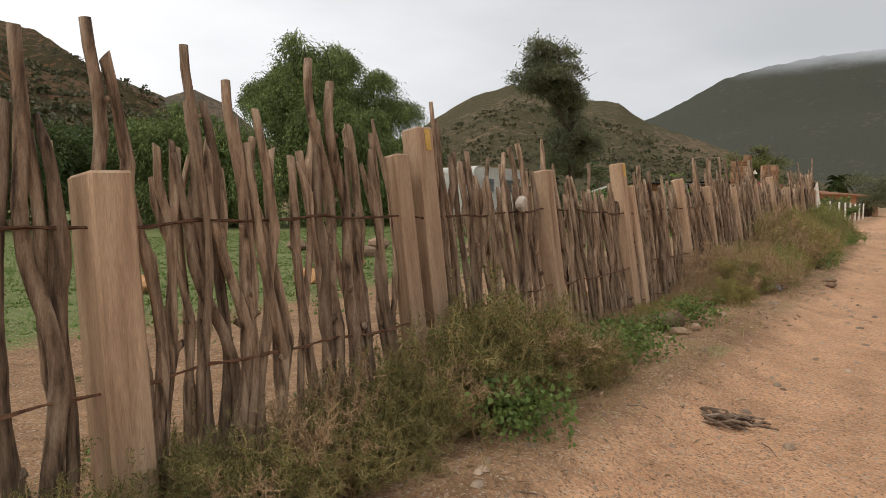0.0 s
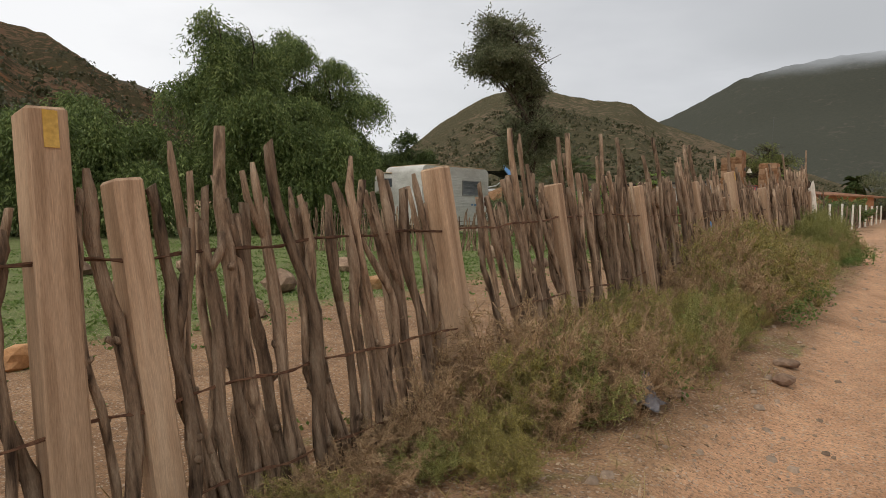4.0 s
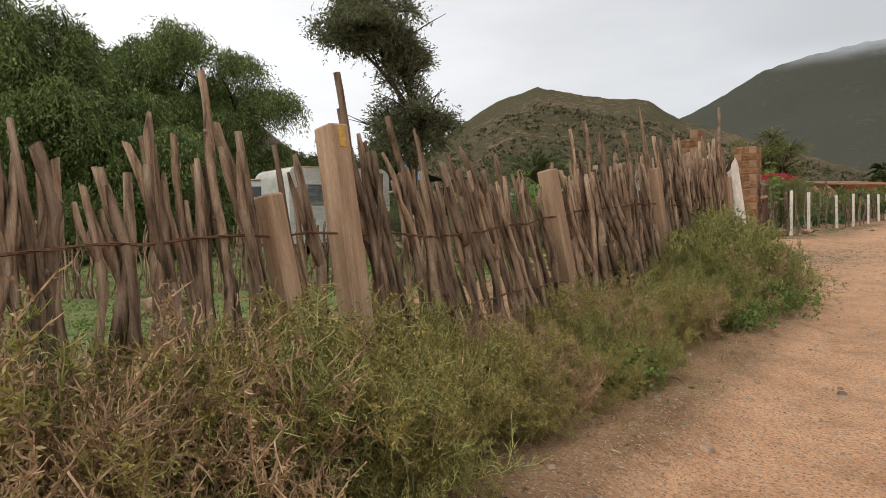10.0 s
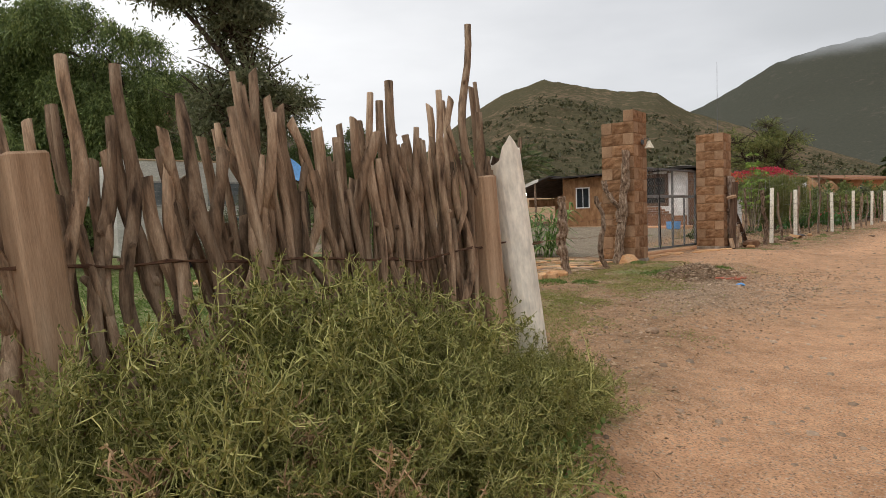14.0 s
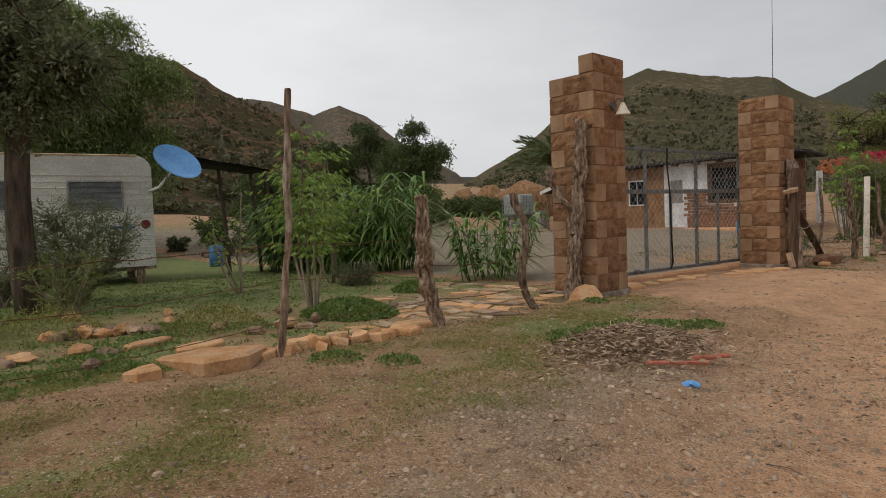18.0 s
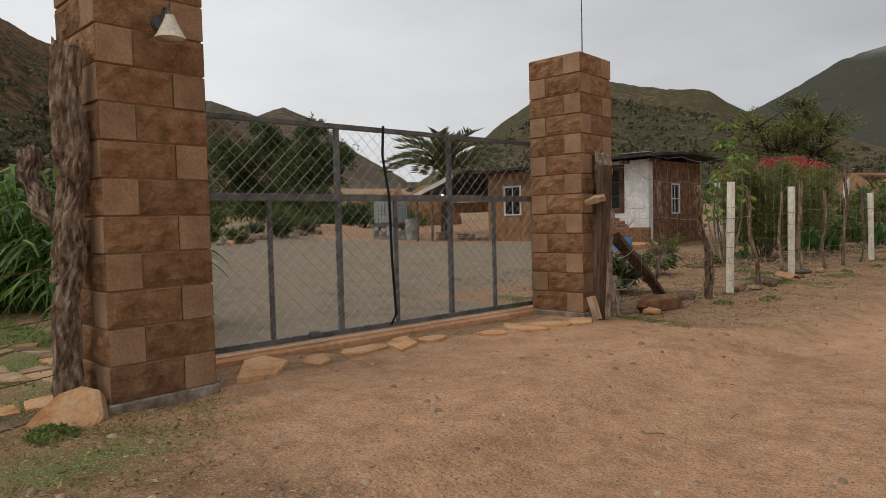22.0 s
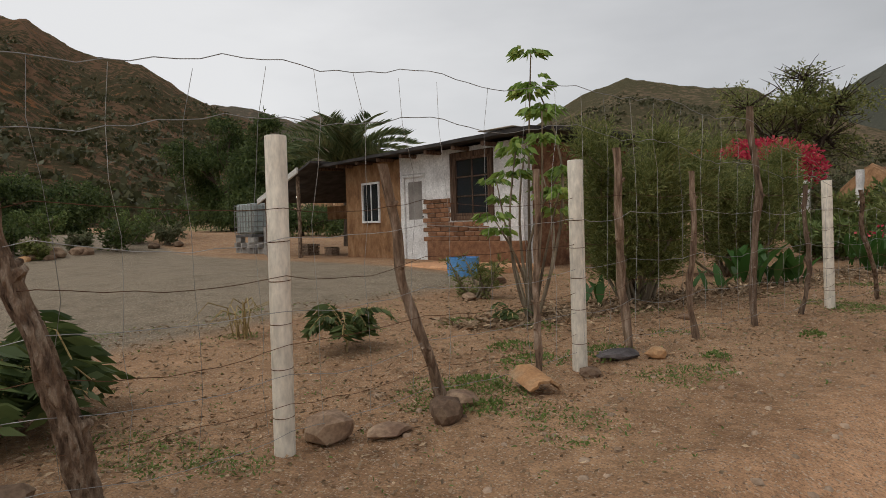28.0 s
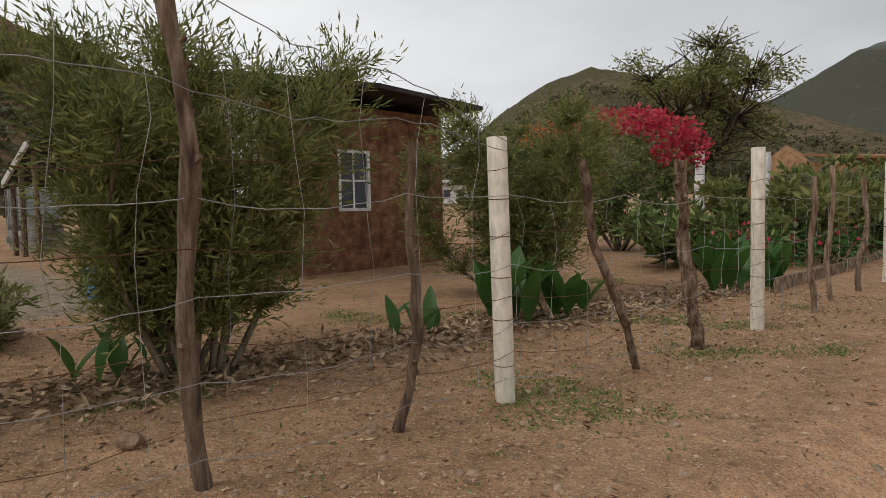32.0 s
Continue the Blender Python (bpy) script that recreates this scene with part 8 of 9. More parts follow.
for i, (x, y, s) in enumerate([(-1.12, 8.0, (0.13, 0.09, 0.075)), (-1.14, 8.24, (0.07, 0.06, 0.075)), (-0.93, 8.8, (0.06, 0.05, 0.035)), (-1.0, 7.86, (0.07, 0.05, 0.035)), (-0.75, 10.9, (0.06, 0.05, 0.03)), (-0.95, 8.1, (0.05, 0.04, 0.03)),
                               (0.35, 5.2, (0.05, 0.04, 0.025)), (0.55, 5.6, (0.03, 0.03, 0.02)), (0.1, 5.0, (0.06, 0.05, 0.02)), (0.6, 6.4, (0.04, 0.03, 0.02)), (-0.35, 11.6, (0.06, 0.05, 0.035)), (-0.4, 12.0, (0.08, 0.06, 0.03)),
                               (-3.2, 24.0, (0.07, 0.05, 0.03)), (-2.6, 24.4, (0.06, 0.05, 0.03)), (-1.6, 24.6, (0.06, 0.05, 0.03)), (-4.05, 40.35, (0.15, 0.12, 0.10)), (-3.85, 40.6, (0.14, 0.09, 0.04)), (-3.75, 40.95, (0.14, 0.11, 0.09)), (-3.9, 41.2, (0.13, 0.1, 0.05)),
                               (-4.2, 38.9, (0.12, 0.1, 0.08)), (-4.15, 38.15, (0.16, 0.1, 0.07)), (-3.7, 42.3, (0.1, 0.08, 0.04)), (-1.9, 43.5, (0.1, 0.07, 0.03)), (-8.2, 46.2, (0.18, 0.12, 0.08)), (-7.6, 45.0, (0.2, 0.15, 0.08)), (-7.2, 44.6, (0.15, 0.1, 0.06)), (-4.3, 44.9, (0.08, 0.06, 0.04))]):
    loose_stone(x, y, s, i + 1)
for i, (x, y) in enumerate([(-4.2, 9.2), (-5.1, 10.4), (-4.6, 11.2), (-6.2, 10.2), (-5.6, 12.4), (-7.1, 11.4), (-4.9, 13.2), (-8.1, 12.9), (-6.6, 14.4), (-5.3, 8.4), (-7.6, 9.4), (-9.2, 11.8), (-6.1, 6.8), (-4.5, 16.6), (-6.2, 17.8)]):
    k = 0.14 + 0.12 * ((i * 37) % 10) / 10
    loose_stone(x, y, (k, k * 0.8, k * 0.6), 60 + i, "flag" if i % 3 == 0 else "stone", "boulder lying in the grassy yard", "boulder", 0.3, group="yard boulders")
loose_stone(-3.77, 42.78, (0.2, 0.11, 0.045), 7, "slate", "dark flat slate stone by the fence", sink=0.3, rz=70)
loose_stone(-3.55, 42.95, (0.08, 0.07, 0.05), 9, "flag", "small orange stone by the stake", sink=0.3)
loose_stone(-4.02, 37.75, (0.42, 0.14, 0.13), 11, "earthclod", "long red earth clod by the brace", "earth_clod", 0.4, rz=80)
loose_stone(-3.95, 37.35, (0.11, 0.09, 0.05), 12, "flag", "flat orange stone by the corner post", sink=0.3)


def flat_slab(x, y, w, d, h, seed, mat="flag", label="flat orange flagstone edging the garden", tilt=(0, 0), group="flagstones", outline=None, turn=None):
    """A flat stone with an uneven outline, its own or a given one."""
    rng = random.Random(seed)
    n = rng.choice((5, 6, 6, 7))
    g = Geo()
    ring = []
    for k in range(n):
        a = 6.2832 * (k + rng.uniform(-0.25, 0.25)) / n
        r = 1.06 + rng.uniform(-0.26, 0.22)
        ring.append((math.cos(a) * w * r, math.sin(a) * d * r))
    if outline:
        ring, n, turn = outline, len(outline), turn or 0
    vs = [(a, b, -0.05) for a, b in ring] + [(a, b, h * 0.75) for a, b in ring] + [(a * 0.9, b * 0.9, h * (1 + 0.08 * rng.uniform(-1, 1))) for a, b in ring]
    fs = [tuple(range(n))[::-1], tuple(range(2 * n, 3 * n))]
    for k in range(n):
        j = (k + 1) % n
        fs += [(k, j, j + n, k + n), (k + n, j + n, j + 2 * n, k + 2 * n)]
    g.add(vs, fs)
    ob = g.obj("flagstone", M[mat], at=Matrix.Translation(on(x, y)) @ pose(0, 0, 0, tilt[0], tilt[1], rng.uniform(0, 360) if turn is None else turn))
    return tagged(ob, label, "flagstone", group)


flat_slab(-5.02, 26.92, 0, 0, 0.085, 1, label="big wedge of orange flagstone edging the garden", tilt=(0, -4), outline=[(0.42, -0.24), (0.40, 0.12), (0.02, 0.46), (-0.40, 0.10), (-0.28, -0.36)])
flat_slab(-4.95, 26.38, 0.22, 0.12, 0.06, 2, tilt=(3, -4))
flat_slab(-6.15, 26.76, 0.12, 0.26, 0.05, 3, turn=20)
flat_slab(-5.62, 27.05, 0.14, 0.25, 0.05, 4, turn=10)
flat_slab(-4.76, 28.33, 0.17, 0.15, 0.065, 5, tilt=(2, -6), label="thick orange stone in the garden edging", group="edging stones")
flat_slab(-4.74, 28.62, 0.15, 0.13, 0.065, 6, tilt=(-3, -5), label="thick orange stone in the garden edging", group="edging stones")
flat_slab(-4.98, 28.95, 0.21, 0.15, 0.06, 7)
rng = random.Random(17)
# edging stones along the wire
for i in range(17):
    y = 27.3 + i * 0.07
    x = -4.86 - 0.12 * math.sin(i * 1.9) + rng.uniform(-0.05, 0.05)
    flat_slab(x, y, rng.uniform(0.06, 0.12), rng.uniform(0.05, 0.09), rng.uniform(0.04, 0.085), 40 + i, label="small orange stone in the garden edging", tilt=(rng.uniform(-14, 14), rng.uniform(-14, 14)), group="edging stones")
for i in range(9):
    loose_stone(-7.36 + 0.05 * i + rng.uniform(-0.05, 0.05), 26.2 + 0.1 * i, (rng.uniform(0.09, 0.15), rng.uniform(0.07, 0.1), rng.uniform(0.05, 0.08)), 330 + i, "stone" if i % 3 else "flag", "rounded stone in the row round the bed", group="bed stones")


def crazy_paving():
    """Irregular flagstones laid close together from the wire in towards the canes."""
    rng = random.Random(77)
    far = [(28.0, -5.5), (29.0, -5.6), (29.4, -6.0), (30.2, -7.3), (30.7, -7.8), (32.2, -8.1)]
    near = [(28.0, -5.05), (29.0, -5.15), (29.3, -4.82), (29.95, -4.70), (30.4, -4.88), (31.4, -5.0), (31.75, -5.5), (32.2, -5.6)]
    corner = {}
    nx, ny = 12, 17
    for i in range(nx + 1):
        for j in range(ny + 1):
            corner[i, j] = Vector((-8.2 + 0.29 * (i + (j % 2) * 0.45) + rng.uniform(-0.085, 0.085), 28.0 + 0.245 * j + rng.uniform(-0.07, 0.07)))
    for i in range(nx):
        for j in range(ny):
            q = [corner[i, j], corner[i + 1, j], corner[i + 1, j + 1], corner[i, j + 1]]
            c = (q[0] + q[1] + q[2] + q[3]) / 4
            if not lerp_table(far, c.y) < c.x < lerp_table(near, c.y) or rng.random() < 0.15 + (0.35 if c.x < -6.6 else 0):
                continue
            if ((c.x + 6.3) / 0.6) ** 2 + ((c.y - 29.05) / 0.46) ** 2 < 1 or ((c.x + 7.45) / 0.4) ** 2 + ((c.y - 30.95) / 0.25) ** 2 < 1:
                continue
            ring = []
            for k in range(4):
                a, b = (q[k] - c) * rng.uniform(0.74, 0.92), (q[(k + 1) % 4] - c) * 0.86
                ring.append((a.x, a.y))
                if rng.random() < 0.6:
                    mid = (a + b) / 2 * rng.uniform(0.94, 1.08)
                    ring.append((mid.x, mid.y))
            flat_slab(c.x, c.y, 0, 0, rng.uniform(0.006, 0.024), 100 + i * 40 + j, ("stone", "paleflag", "flag", "paleflag", "flag")[rng.randrange(5)], "orange flagstone in the crazy paving", (rng.uniform(-2.5, 2.5), rng.uniform(-2.5, 2.5)), "paving stones", ring)


crazy_paving()
for i, (x, y, w, d) in enumerate([(-5.05, 32.95, 0.36, 0.20), (-4.98, 33.42, 0.22, 0.12), (-4.98, 33.9, 0.28, 0.13), (-4.86, 34.28, 0.32, 0.16), (-4.88, 34.66, 0.15, 0.11), (-4.62, 35.3, 0.15, 0.10), (-4.55, 35.66, 0.26, 0.18), (-4.40, 36.0, 0.28, 0.15), (-4.28, 36.35, 0.22, 0.12)]):
    flat_slab(x, y, w, d, 0.028, 200 + i, label="flat broken orange slab laid before the gate")
flat_slab(-4.76, 31.50, 0, 0, 0.05, 23, label="large flat orange stone leaning at the pillar foot", tilt=(46, 0), turn=44, outline=[(-0.24, -0.10), (0.0, -0.13), (0.20, -0.08), (0.22, 0.02), (0.14, 0.19), (0.02, 0.22), (-0.10, 0.17), (-0.19, 0.03)])
for i in range(26):
    loose_stone(rng.uniform(-9.5, -5.4), rng.uniform(24.5, 28.6), (rng.uniform(0.06, 0.16), rng.uniform(0.05, 0.12), rng.uniform(0.03, 0.07)), 300 + i, "stone" if i % 2 else "flag", "stone in the garden bed", group="garden stones")


def green_mat(x, y, rx, ry, h, seed, n=2600, mat="clover", leaf=(0.05, 0.035)):
    r = np.random.default_rng(seed)
    t = thing("ground_cover_plant", on(x, y), "low cushion of dense green ground cover", "plant", "ground cover cushions")
    a, q = r.uniform(0, 6.28, n), np.sqrt(r.random(n))
    P = np.stack([np.cos(a) * q * rx, np.sin(a) * q * ry, h * (1 - q ** 2) * r.uniform(0.6, 1.0, n)], 1)
    V = leaf_quads(P, r.normal(size=P.shape) + (0, 0, 0.8), leaf[0], leaf[1], r, 0.15)
    share("foliage", quads("foliage", V, M[mat]), t, Matrix())


green_mat(-6.30, 29.05, 0.66, 0.50, 0.17, 1, 4200)
for i, (x, y, k) in enumerate([(-3.42, 29.55, 0.3), (-3.35, 29.95, 0.34), (-3.18, 30.2, 0.36), (-3.0, 30.38, 0.3), (-2.75, 30.5, 0.2), (-4.5, 31.35, 0.16), (-4.3, 27.6, 0.25), (-3.9, 27.9, 0.2), (-6.3, 26.6, 0.6), (-6.9, 27.2, 0.6), (-5.9, 26.2, 0.35), (-5.6, 25.7, 0.32), (-5.5, 26.0, 0.3), (-5.42, 26.35, 0.22), (-3.3, 29.25, 0.2), (-5.2, 25.4, 0.3)]):
    green_mat(x, y, k, k * 0.8, 0.045, 40 + i, int(900 * k + 60), "clover", (0.036, 0.022))
green_mat(-7.45, 30.95, 0.42, 0.27, 0.15, 2, 1300)
green_mat(-6.6, 27.6, 0.6, 0.5, 0.3, 4, 1500, "weed", (0.06, 0.01))
green_mat(-7.6, 26.2, 0.7, 0.6, 0.35, 5, 1500, "weed", (0.06, 0.01))
for i, (x, y, h) in enumerate([(-7.2, 24.8, 0.7), (-8.4, 25.6, 0.8), (-9.3, 26.8, 1.0), (-11.0, 27.2, 1.75), (-6.4, 23.8, 0.6), (-11.4, 26.4, 1.1), (-5.3, 23.6, 0.5), (-9.0, 31.0, 0.4)]):
    leafy_shrub("garden_shrub", on(x, y), (0.55 if h < 1.5 else 0.8, 0.55 if h < 1.5 else 0.8, h), 260 if h < 1.5 else 1500, M["olive" if i % 2 else "acacia"], (0.06, 0.014), "scraggly grey-green shrub in the garden", "shrub", 400 + i, 0.5, 10, "garden shrubs")


def debris_pile():
    t = thing("twig_pile", on(-2.75, 29.3), "low heap of dead twigs, bark and leaf litter", "debris pile")
    rng = random.Random(8)
    for k in range(290):
        a, r = rng.uniform(0, 6.28), abs(rng.gauss(0, 0.36))
        p = Vector((math.cos(a) * r * 0.8, math.sin(a) * r * 1.1, 0.17 * math.exp(-(r / 0.45) ** 2) + 0.01))
        d = Vector((rng.uniform(-1, 1), rng.uniform(-1, 1), rng.uniform(-0.15, 0.2))).normalized() * rng.uniform(0.025, 0.15)
        g = Geo()
        g.tube([p - d, p - d * 0.3 + Vector((rng.gauss(0, 0.012), rng.gauss(0, 0.012), 0.008)), p + d * 0.4 + Vector((rng.gauss(0, 0.012), rng.gauss(0, 0.012), 0.01)), p + d], rng.uniform(0.002, 0.0065), 4)
        g.obj("twig", M["chips" if k % 4 else "redstick"], t)
    r = np.random.default_rng(4)
    n = 2600
    P = r.normal(size=(n, 3)) * (0.27, 0.40, 0)
    P[:, 2] = 0.17 * np.exp(-((P[:, 0] / 0.42) ** 2 + (P[:, 1] / 0.5) ** 2) * 0.9) + r.uniform(0, 0.03, n)
    share("leaf_litter", quads("leaf_litter", leaf_quads(P, r.normal(size=P.shape) * (1, 1, 0.3), 0.06, 0.015, r, 0.2), M["chips"]), t, Matrix())
    for nm, a, b, rad, mat, lab in (("plastic_pipe", (-2.33, 28.84), (-2.12, 29.30), 0.015, "pinkpipe", "salmon-pink plastic pipe on the gravel"), ("plastic_pipe", (-2.25, 29.30), (-2.12, 29.62), 0.020, "pinkpipe", "split pink plastic tube on the gravel")):
        g = Geo()
        g.tube([(a[0], a[1], gz(*a) + 0.045), (b[0], b[1], gz(*b) + 0.075)], rad, 8)
        tagged(g.obj(nm, M[mat]), lab, "pipe")
    g = Geo()
    g.rock((0, 0, 0.02), (0.055, 0.04, 0.022), 5, rough=0.6)
    tagged(g.obj("plastic_scrap", M["blue"], at=on(-1.97, 28.77)), "crumpled blue plastic scrap on the ground", "litter")


debris_pile()


def pebble(g, x, y, z, s, r):
    """A small rounded stone half sunk in the dirt."""
    k = r.uniform(0.65, 1.25, 6) * s
    h = s * r.uniform(0.4, 0.8)
    ring = [(math.cos(a * 1.0472), math.sin(a * 1.0472)) for a in range(6)]
    vs = [(x + c * k[i], y + d * k[i], z - 0.003) for i, (c, d) in enumerate(ring)] + [(x + c * k[i] * 0.75, y + d * k[i] * 0.75, z + h * 0.7) for i, (c, d) in enumerate(ring)] + [(x, y, z + h)]
    g.add(vs, [(i, (i + 1) % 6, (i + 1) % 6 + 6, i + 6) for i in range(6)] + [(i + 6, (i + 1) % 6 + 6, 12) for i in range(6)])


def dead_branches_road():
    rng = random.Random(31)
    g0 = thing("bark_scrap", Matrix.Translation(on(-0.40, 6.42)), "flattened brown dead plant on the road edge", "debris")
    for k in range(46):
        a = rng.uniform(0, 6.28)
        p = Vector((rng.gauss(0, 0.08), rng.gauss(0, 0.05), rng.uniform(0.0, 0.025)))
        d = Vector((math.cos(a), math.sin(a) * 0.5, rng.uniform(-0.1, 0.1))) * rng.uniform(0.03, 0.09)
        g = Geo()
        g.tube([p - d, p + d * 0.3 + Vector((0, 0, 0.012)), p + d], [rng.uniform(0.003, 0.006), rng.uniform(0.005, 0.010), rng.uniform(0.003, 0.005)], 5, wob=0.2)
        g.obj("strip", M["redstick"], g0)
    for i in range(60):
        y = rng.uniform(4, 47)
        x = road_left(y) + rng.uniform(-0.5, 2.2)
        L = rng.uniform(0.02, 0.085)
        a = rng.uniform(0, 6.28)
        g = Geo()
        g.tube([(-L * math.cos(a), -L * math.sin(a), 0.005), (0.01, 0.01, 0.012), (L * math.cos(a + 0.2), L * math.sin(a + 0.2), 0.006)], 0.0026, 4)
        tagged(g.obj("twig", M["redstick"], at=on(x, y, 0.01)), "dry twig lying on the dirt", "twig", "road twigs")
    c = thing("rag", on(-0.80, 10.62), "crumpled grey rag lying among the weeds", "rag")
    g = Geo()
    nu, nv = 15, 13
    vs, fs = [], []
    for i in range(nu):
        for j in range(nv):
            u, v = i / (nu - 1) - 0.5, j / (nv - 1) - 0.5
            p = Vector((u * 6, v * 6, 1.7))
            fold = noise.noise(p) + 0.6 * noise.noise(p * 2.1)
            hump = math.exp(-(u * u + v * v) * 7)
            vs.append((u * 0.16 + 0.03 * noise.noise(p * 0.8 + Vector((9, 0, 0))), v * 0.17 + 0.03 * fold, 0.015 + 0.15 * hump * (1 + 0.35 * fold) + 0.015 * abs(fold)))
    for i in range(nu - 1):
        for j in range(nv - 1):
            k = i * nv + j
            fs.append((k, k + nv, k + nv + 1, k + 1))
    n0 = len(vs)
    g.add(vs + [(a, b, d - 0.006) for a, b, d in vs], fs + [tuple(q + n0 for q in f[::-1]) for f in fs])
    g.obj("cloth", M["cloth"], c, smooth=True)
    # dead leaf litter under the garden edge
    r = np.random.default_rng(12)
    n = 5000
    y = r.uniform(43, 52, n)
    x = -5.4 + 0.16 * (y - 45) + r.normal(size=n) * 0.28
    P = np.stack([x, y, np.array([gz(a, b) for a, b in zip(x, y)]) + r.uniform(0.0, 0.06, n)], 1)
    me = quads("leaf_litter", leaf_quads(P, r.normal(size=P.shape) * (1, 1, 0.35), 0.10, 0.03, r, 0.2), M["litter"])
    tagged(new("leaf_litter", me), "band of curled dead leaves edging the flower bed", "leaf litter", kind="stuff")
    n = 9500
    y = r.uniform(3, 50, n)
    x = np.array([road_left(b) for b in y]) + r.uniform(-2.6, 2.6, n)
    gp = Geo()
    for a, b in zip(x, y):
        if a < -1.4 and b < 23:
            continue
        s = 0.004 + 0.028 * r.random() ** 4
        z = gz(a, b)
        pebble(gp, a, b, z, s, r)
    tagged(gp.obj("pebbles", M["pebble"], smooth=True), "loose small stones over the dirt", "pebbles", kind="stuff")
    # brick and flower-bed edging past the last posts
    for i in range(4):
        t = thing("bed_edging_board", Matrix.Translation(on(-3.7 + 0.05 * i, 52.6 + 1.45 * i)) @ pose(0, 0, 0, 0, 0, 88), "weathered wooden board edging the flower bed", "board", "bed boards")
        g = Geo()
        g.box(-0.7, 0.7, -0.02, 0.02, -0.05, 0.15, 0.006)
        g.obj("plank", M["oldwood"], t)


dead_branches_road()


def flower_bed():
    r = np.random.default_rng(99)
    for i, (x, y, m) in enumerate([(-4.4, 53.0, "boug"), (-4.8, 54.6, "orange"), (-4.0, 55.4, "boug")]):
        t = thing("flowering_plant", on(x, y), "low flowering plant with pink and orange blooms", "flower", "bed flowers")
        P = r.normal(size=(500, 3)) * (0.3, 0.3, 0.14) + (0, 0, 0.3)
        share("foliage", quads("foliage", leaf_quads(P, r.normal(size=P.shape), 0.10, 0.05, r), M["canna"]), t, Matrix())
        P = r.normal(size=(46, 3)) * (0.3, 0.3, 0.1) + (0, 0, 0.48)
        share("blooms", quads("blooms", leaf_quads(P, r.normal(size=P.shape), 0.07, 0.06, r), M[m]), t, Matrix())


flower_bed()


def verge_details():
    r = np.random.default_rng(55)
    # dead leaves and bits of stalk strewn along the wire fence
    def strew(name, n, ys, xs, leaf, mat, label, category="leaf litter"):
        y = r.uniform(*ys, n)
        x = xs(y) if callable(xs) else r.uniform(*xs, n)
        P = np.stack([x, y, np.array([gz(a, b) for a, b in zip(x, y)]) + r.uniform(0.003, 0.02, n)], 1)
        V = leaf_quads(P, r.normal(size=P.shape) * (1, 1, 0.25), leaf[0] * r.uniform(0.5, 1.5, n), leaf[1] * r.uniform(0.6, 1.4, n), r, 0.2)
        tagged(new(name, quads(name, V, M[mat])), label, category, kind="stuff")

    line = lambda y: np.interp(y, [37, 40.1, 42.4, 46.5, 52], [-4.4, -4.0, -3.8, -3.4, -3.0])
    strew("fence_litter", 9500, (37, 52), lambda y: line(y) + r.normal(size=len(y)) * 0.75, (0.035, 0.014), "litter", "dead leaves and chaff along the wire fence")
    strew("yard_litter", 6500, (38, 47), (-8.5, -4.3), (0.05, 0.014), "litter", "dead stalks and leaves on the bare yard soil")
    strew("verge_litter", 7500, (23, 32), (-5.0, -1.0), (0.03, 0.012), "litter", "scattered dry leaf bits on the trodden verge")
    strew("fence_chaff", 3000, (4, 23), (-1.5, -0.4), (0.04, 0.010), "litter", "dry plant bits below the stick fence")
    # loose gravel round the twig heap
    g = Geo()
    for _ in range(3800):
        x, y = -1.9 + r.normal() * 0.75, 28.4 + r.normal() * 1.7
        s = 0.005 + 0.016 * r.random() ** 2
        z = gz(x, y)
        pebble(g, x, y, z, s, r)
    tagged(g.obj("gravel_patch", M["pebble"], smooth=True), "loose pale gravel beside the twig heap", "gravel", kind="stuff")
    # low green weeds by the pipe posts
    for i, (x, y, rx, ry) in enumerate([(-3.95, 42.8, 0.25, 0.35), (-4.25, 42.3, 0.22, 0.3), (-4.1, 41.5, 0.2, 0.3), (-3.7, 41.2, 0.12, 0.16), (-4.7, 42.6, 0.2, 0.25), (-5.2, 43.6, 0.2, 0.18), (-3.3, 39.4, 0.12, 0.18), (-3.6, 38.6, 0.12, 0.12), (-6.0, 43.3, 0.35, 0.2), (-3.2, 43.2, 0.1, 0.12), (-3.0, 44.6, 0.1, 0.14)]):
        green_mat(x, y, rx, ry, 0.05, 700 + i, int(2600 * rx * ry + 60), "clover", (0.035, 0.018))
    # dry straw stalks
    t = thing("dry_stalk_tuft", on(-7.2, 41.35), "tuft of yellow dry stalks bent over the soil", "dry grass")
    for k in range(16):
        a = r.uniform(0, 6.28)
        L = r.uniform(0.3, 0.75)
        out = Vector((math.cos(a), math.sin(a), 0))
        b = Vector((r.normal() * 0.06, r.normal() * 0.06, -0.02))
        g = Geo()
        g.tube([b, b + Vector((0, 0, 0.5 * L)) + out * 0.1 * L, b + Vector((0, 0, 0.62 * L)) + out * 0.45 * L, b + Vector((0, 0, 0.35 * L)) + out * 0.8 * L], [0.007, 0.006, 0.005, 0.002], 4, False)
        g.obj("stalk", M["weedstem"], t)
    # broken half-round roof tile
    t = thing("roof_tile", Matrix.Translation(on(-3.74, 41.72, 0.02)) @ pose(0, 0, 0, 8, -10, 65), "broken curved orange roof tile lying by the fence", "roof tile")
    g = Geo()
    n = 10
    vs = []
    for yy in (-0.17, 0.15):
        for rr in (0.13, 0.112):
            for k in range(n + 1):
                a = math.pi * (0.08 + 0.7 * k / n)
                vs.append((math.cos(a) * rr, yy + 0.015 * math.sin(k * 2.1), math.sin(a) * rr - 0.02))
    m = n + 1
    fs = []
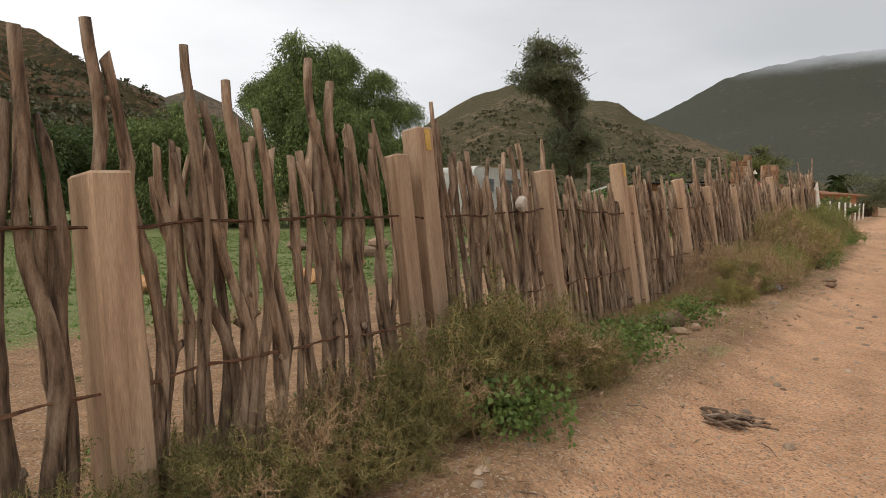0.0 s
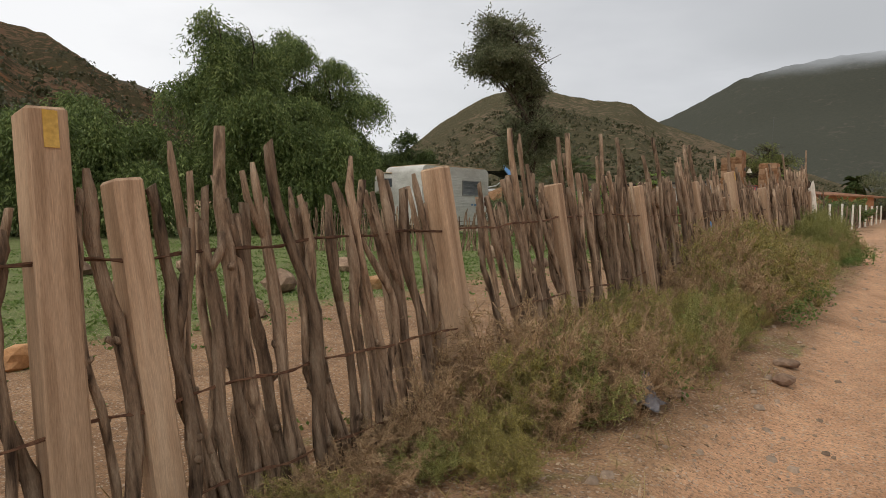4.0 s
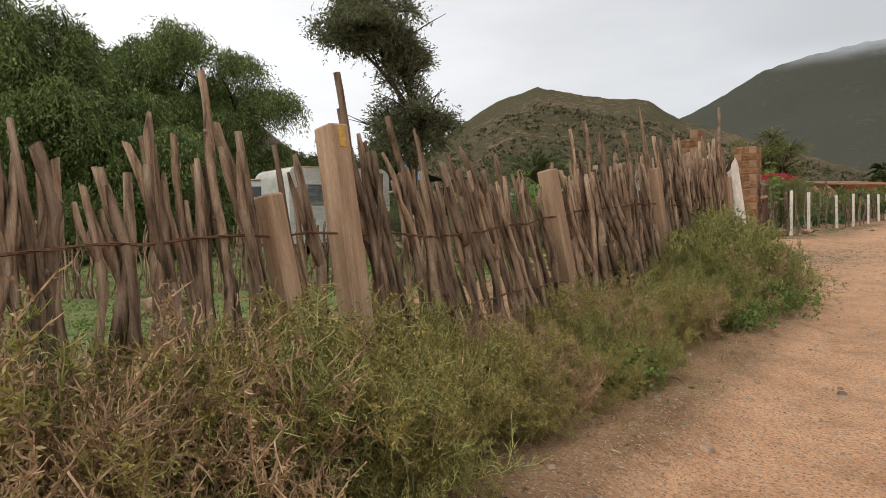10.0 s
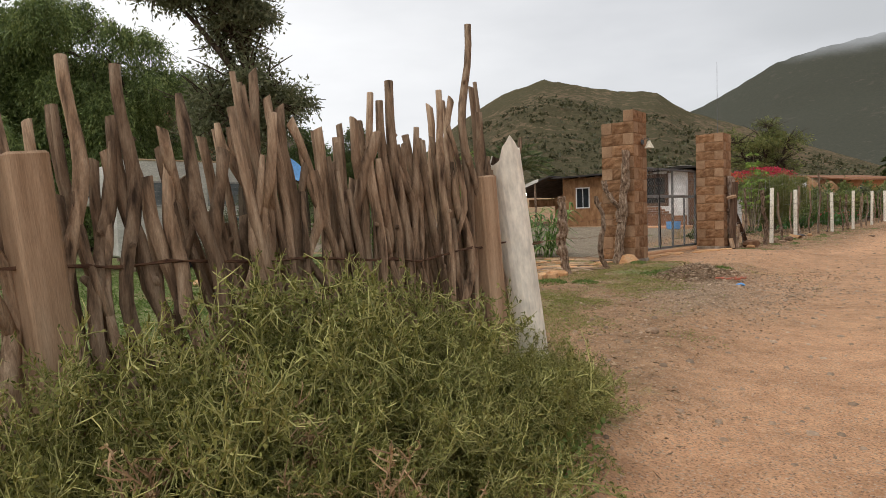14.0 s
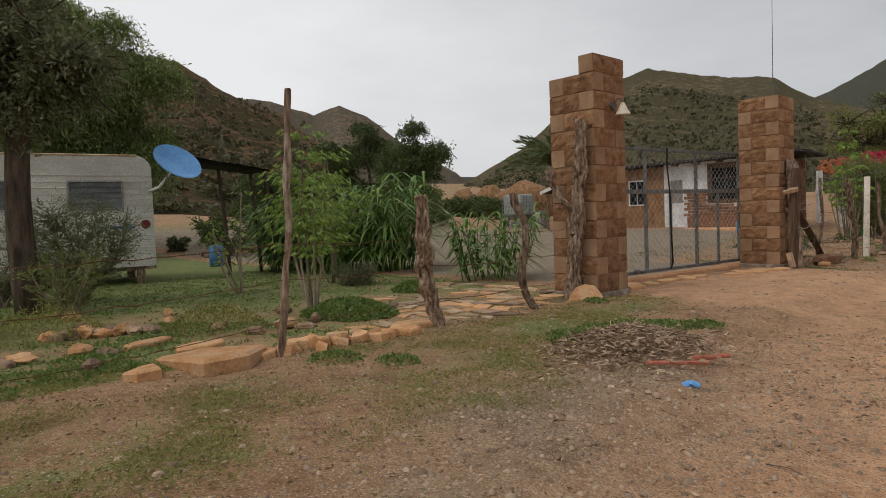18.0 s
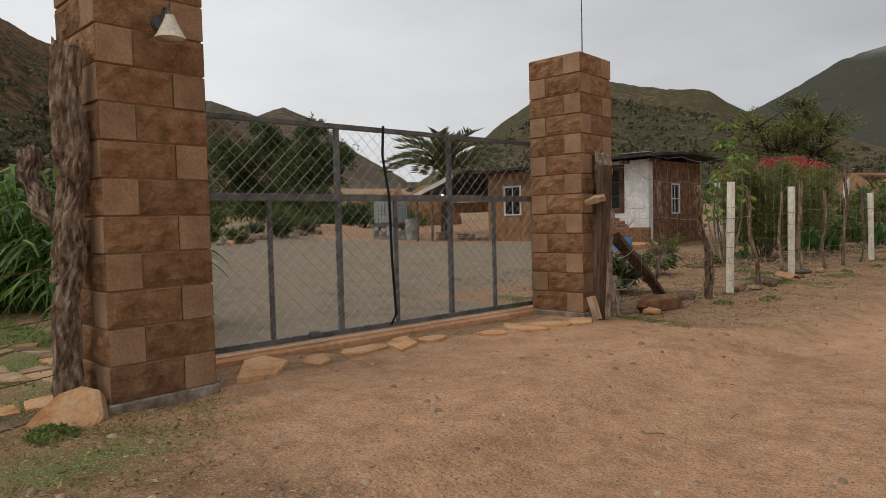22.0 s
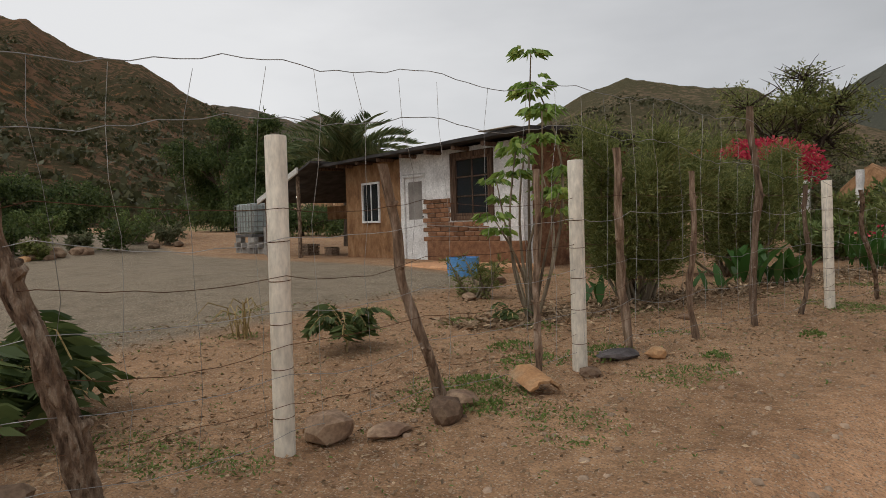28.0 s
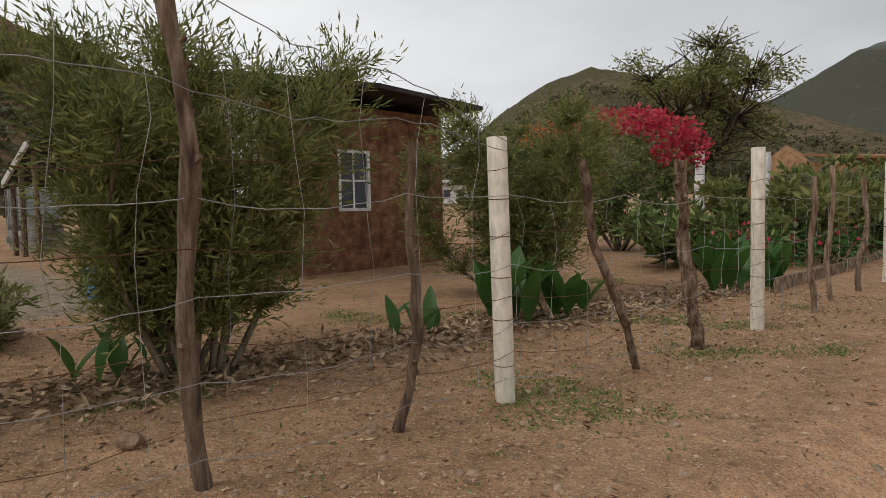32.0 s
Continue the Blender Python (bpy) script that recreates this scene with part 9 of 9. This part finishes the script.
    for k in range(n):
        fs += [(k, k + 1, k + 1 + 2 * m, k + 2 * m), (m + k + 1, m + k, m + k + 2 * m, m + k + 1 + 2 * m), (k + 1, k, k + m, k + 1 + m), (2 * m + k, 2 * m + k + 1, 3 * m + k + 1, 3 * m + k)]
    fs += [(0, 2 * m, 3 * m, m), (n, n + m, n + 3 * m, n + 2 * m)]
    g.add(vs, fs)
    g.obj("shell", M["flag"], t)


verge_details()


def yard_edge():
    """Rough growth, rocks and a rail along the far edge of the gravel yard."""
    rnd = random.Random(71)
    for i in range(22):
        u = i / 21
        x = -21.5 - 3.2 * u + rnd.uniform(-1.2, 1.2) - (1.5 if i % 3 == 0 else 0)
        y = 33.0 + 14.5 * u + rnd.uniform(-0.4, 0.4)
        h = rnd.uniform(0.5, 1.5)
        leafy_shrub("edge_shrub", on(x, y), (h * 0.7, h * 0.7, h), 170, M[("olive", "dkgreen", "acacia", "pepper")[i % 4]], (0.13, 0.05), "rough shrub at the gravel yard's far edge", "shrub", 500 + i, 0.45, 9, "yard edge shrubs")
    for i in range(30):
        u = rnd.random()
        k = rnd.uniform(0.12, 0.34)
        loose_stone(-20.9 - 3.0 * u + rnd.uniform(-0.7, 0.4), 33 + 14.5 * u, (k, k * 0.8, k * 0.6), 600 + i, "flag" if i % 4 == 0 else "stone", "rough stone edging the gravel yard", group="yard edge stones")
    t = thing("timber_rail", on(-20.6, 35.2), "low weathered timber rail beside the gravel yard", "rail")
    for yy in (-1.3, 0.0, 1.3):
        g = Geo()
        g.box(-0.06, 0.06, yy - 0.06, yy + 0.06, -0.2, 0.5, 0.01)
        g.obj("post", M["oldwood"], t)
    g = Geo()
    g.tube([(0, -1.7, 0.5), (0.02, 0, 0.53), (0, 1.7, 0.5)], 0.06, 7, wob=0.1)
    g.obj("rail", M["oldwood"], t)


yard_edge()


def quartz_on_wire():
    g = Geo()
    g.rock((0, 0, 0), (0.035, 0.034, 0.048), 3, rough=0.4)
    tagged(g.obj("quartz_stone", M["whitestone"], at=(-1.545, 6.52, 0.50)), "pale stone wedged between fence sticks above the wire", "stone")


quartz_on_wire()
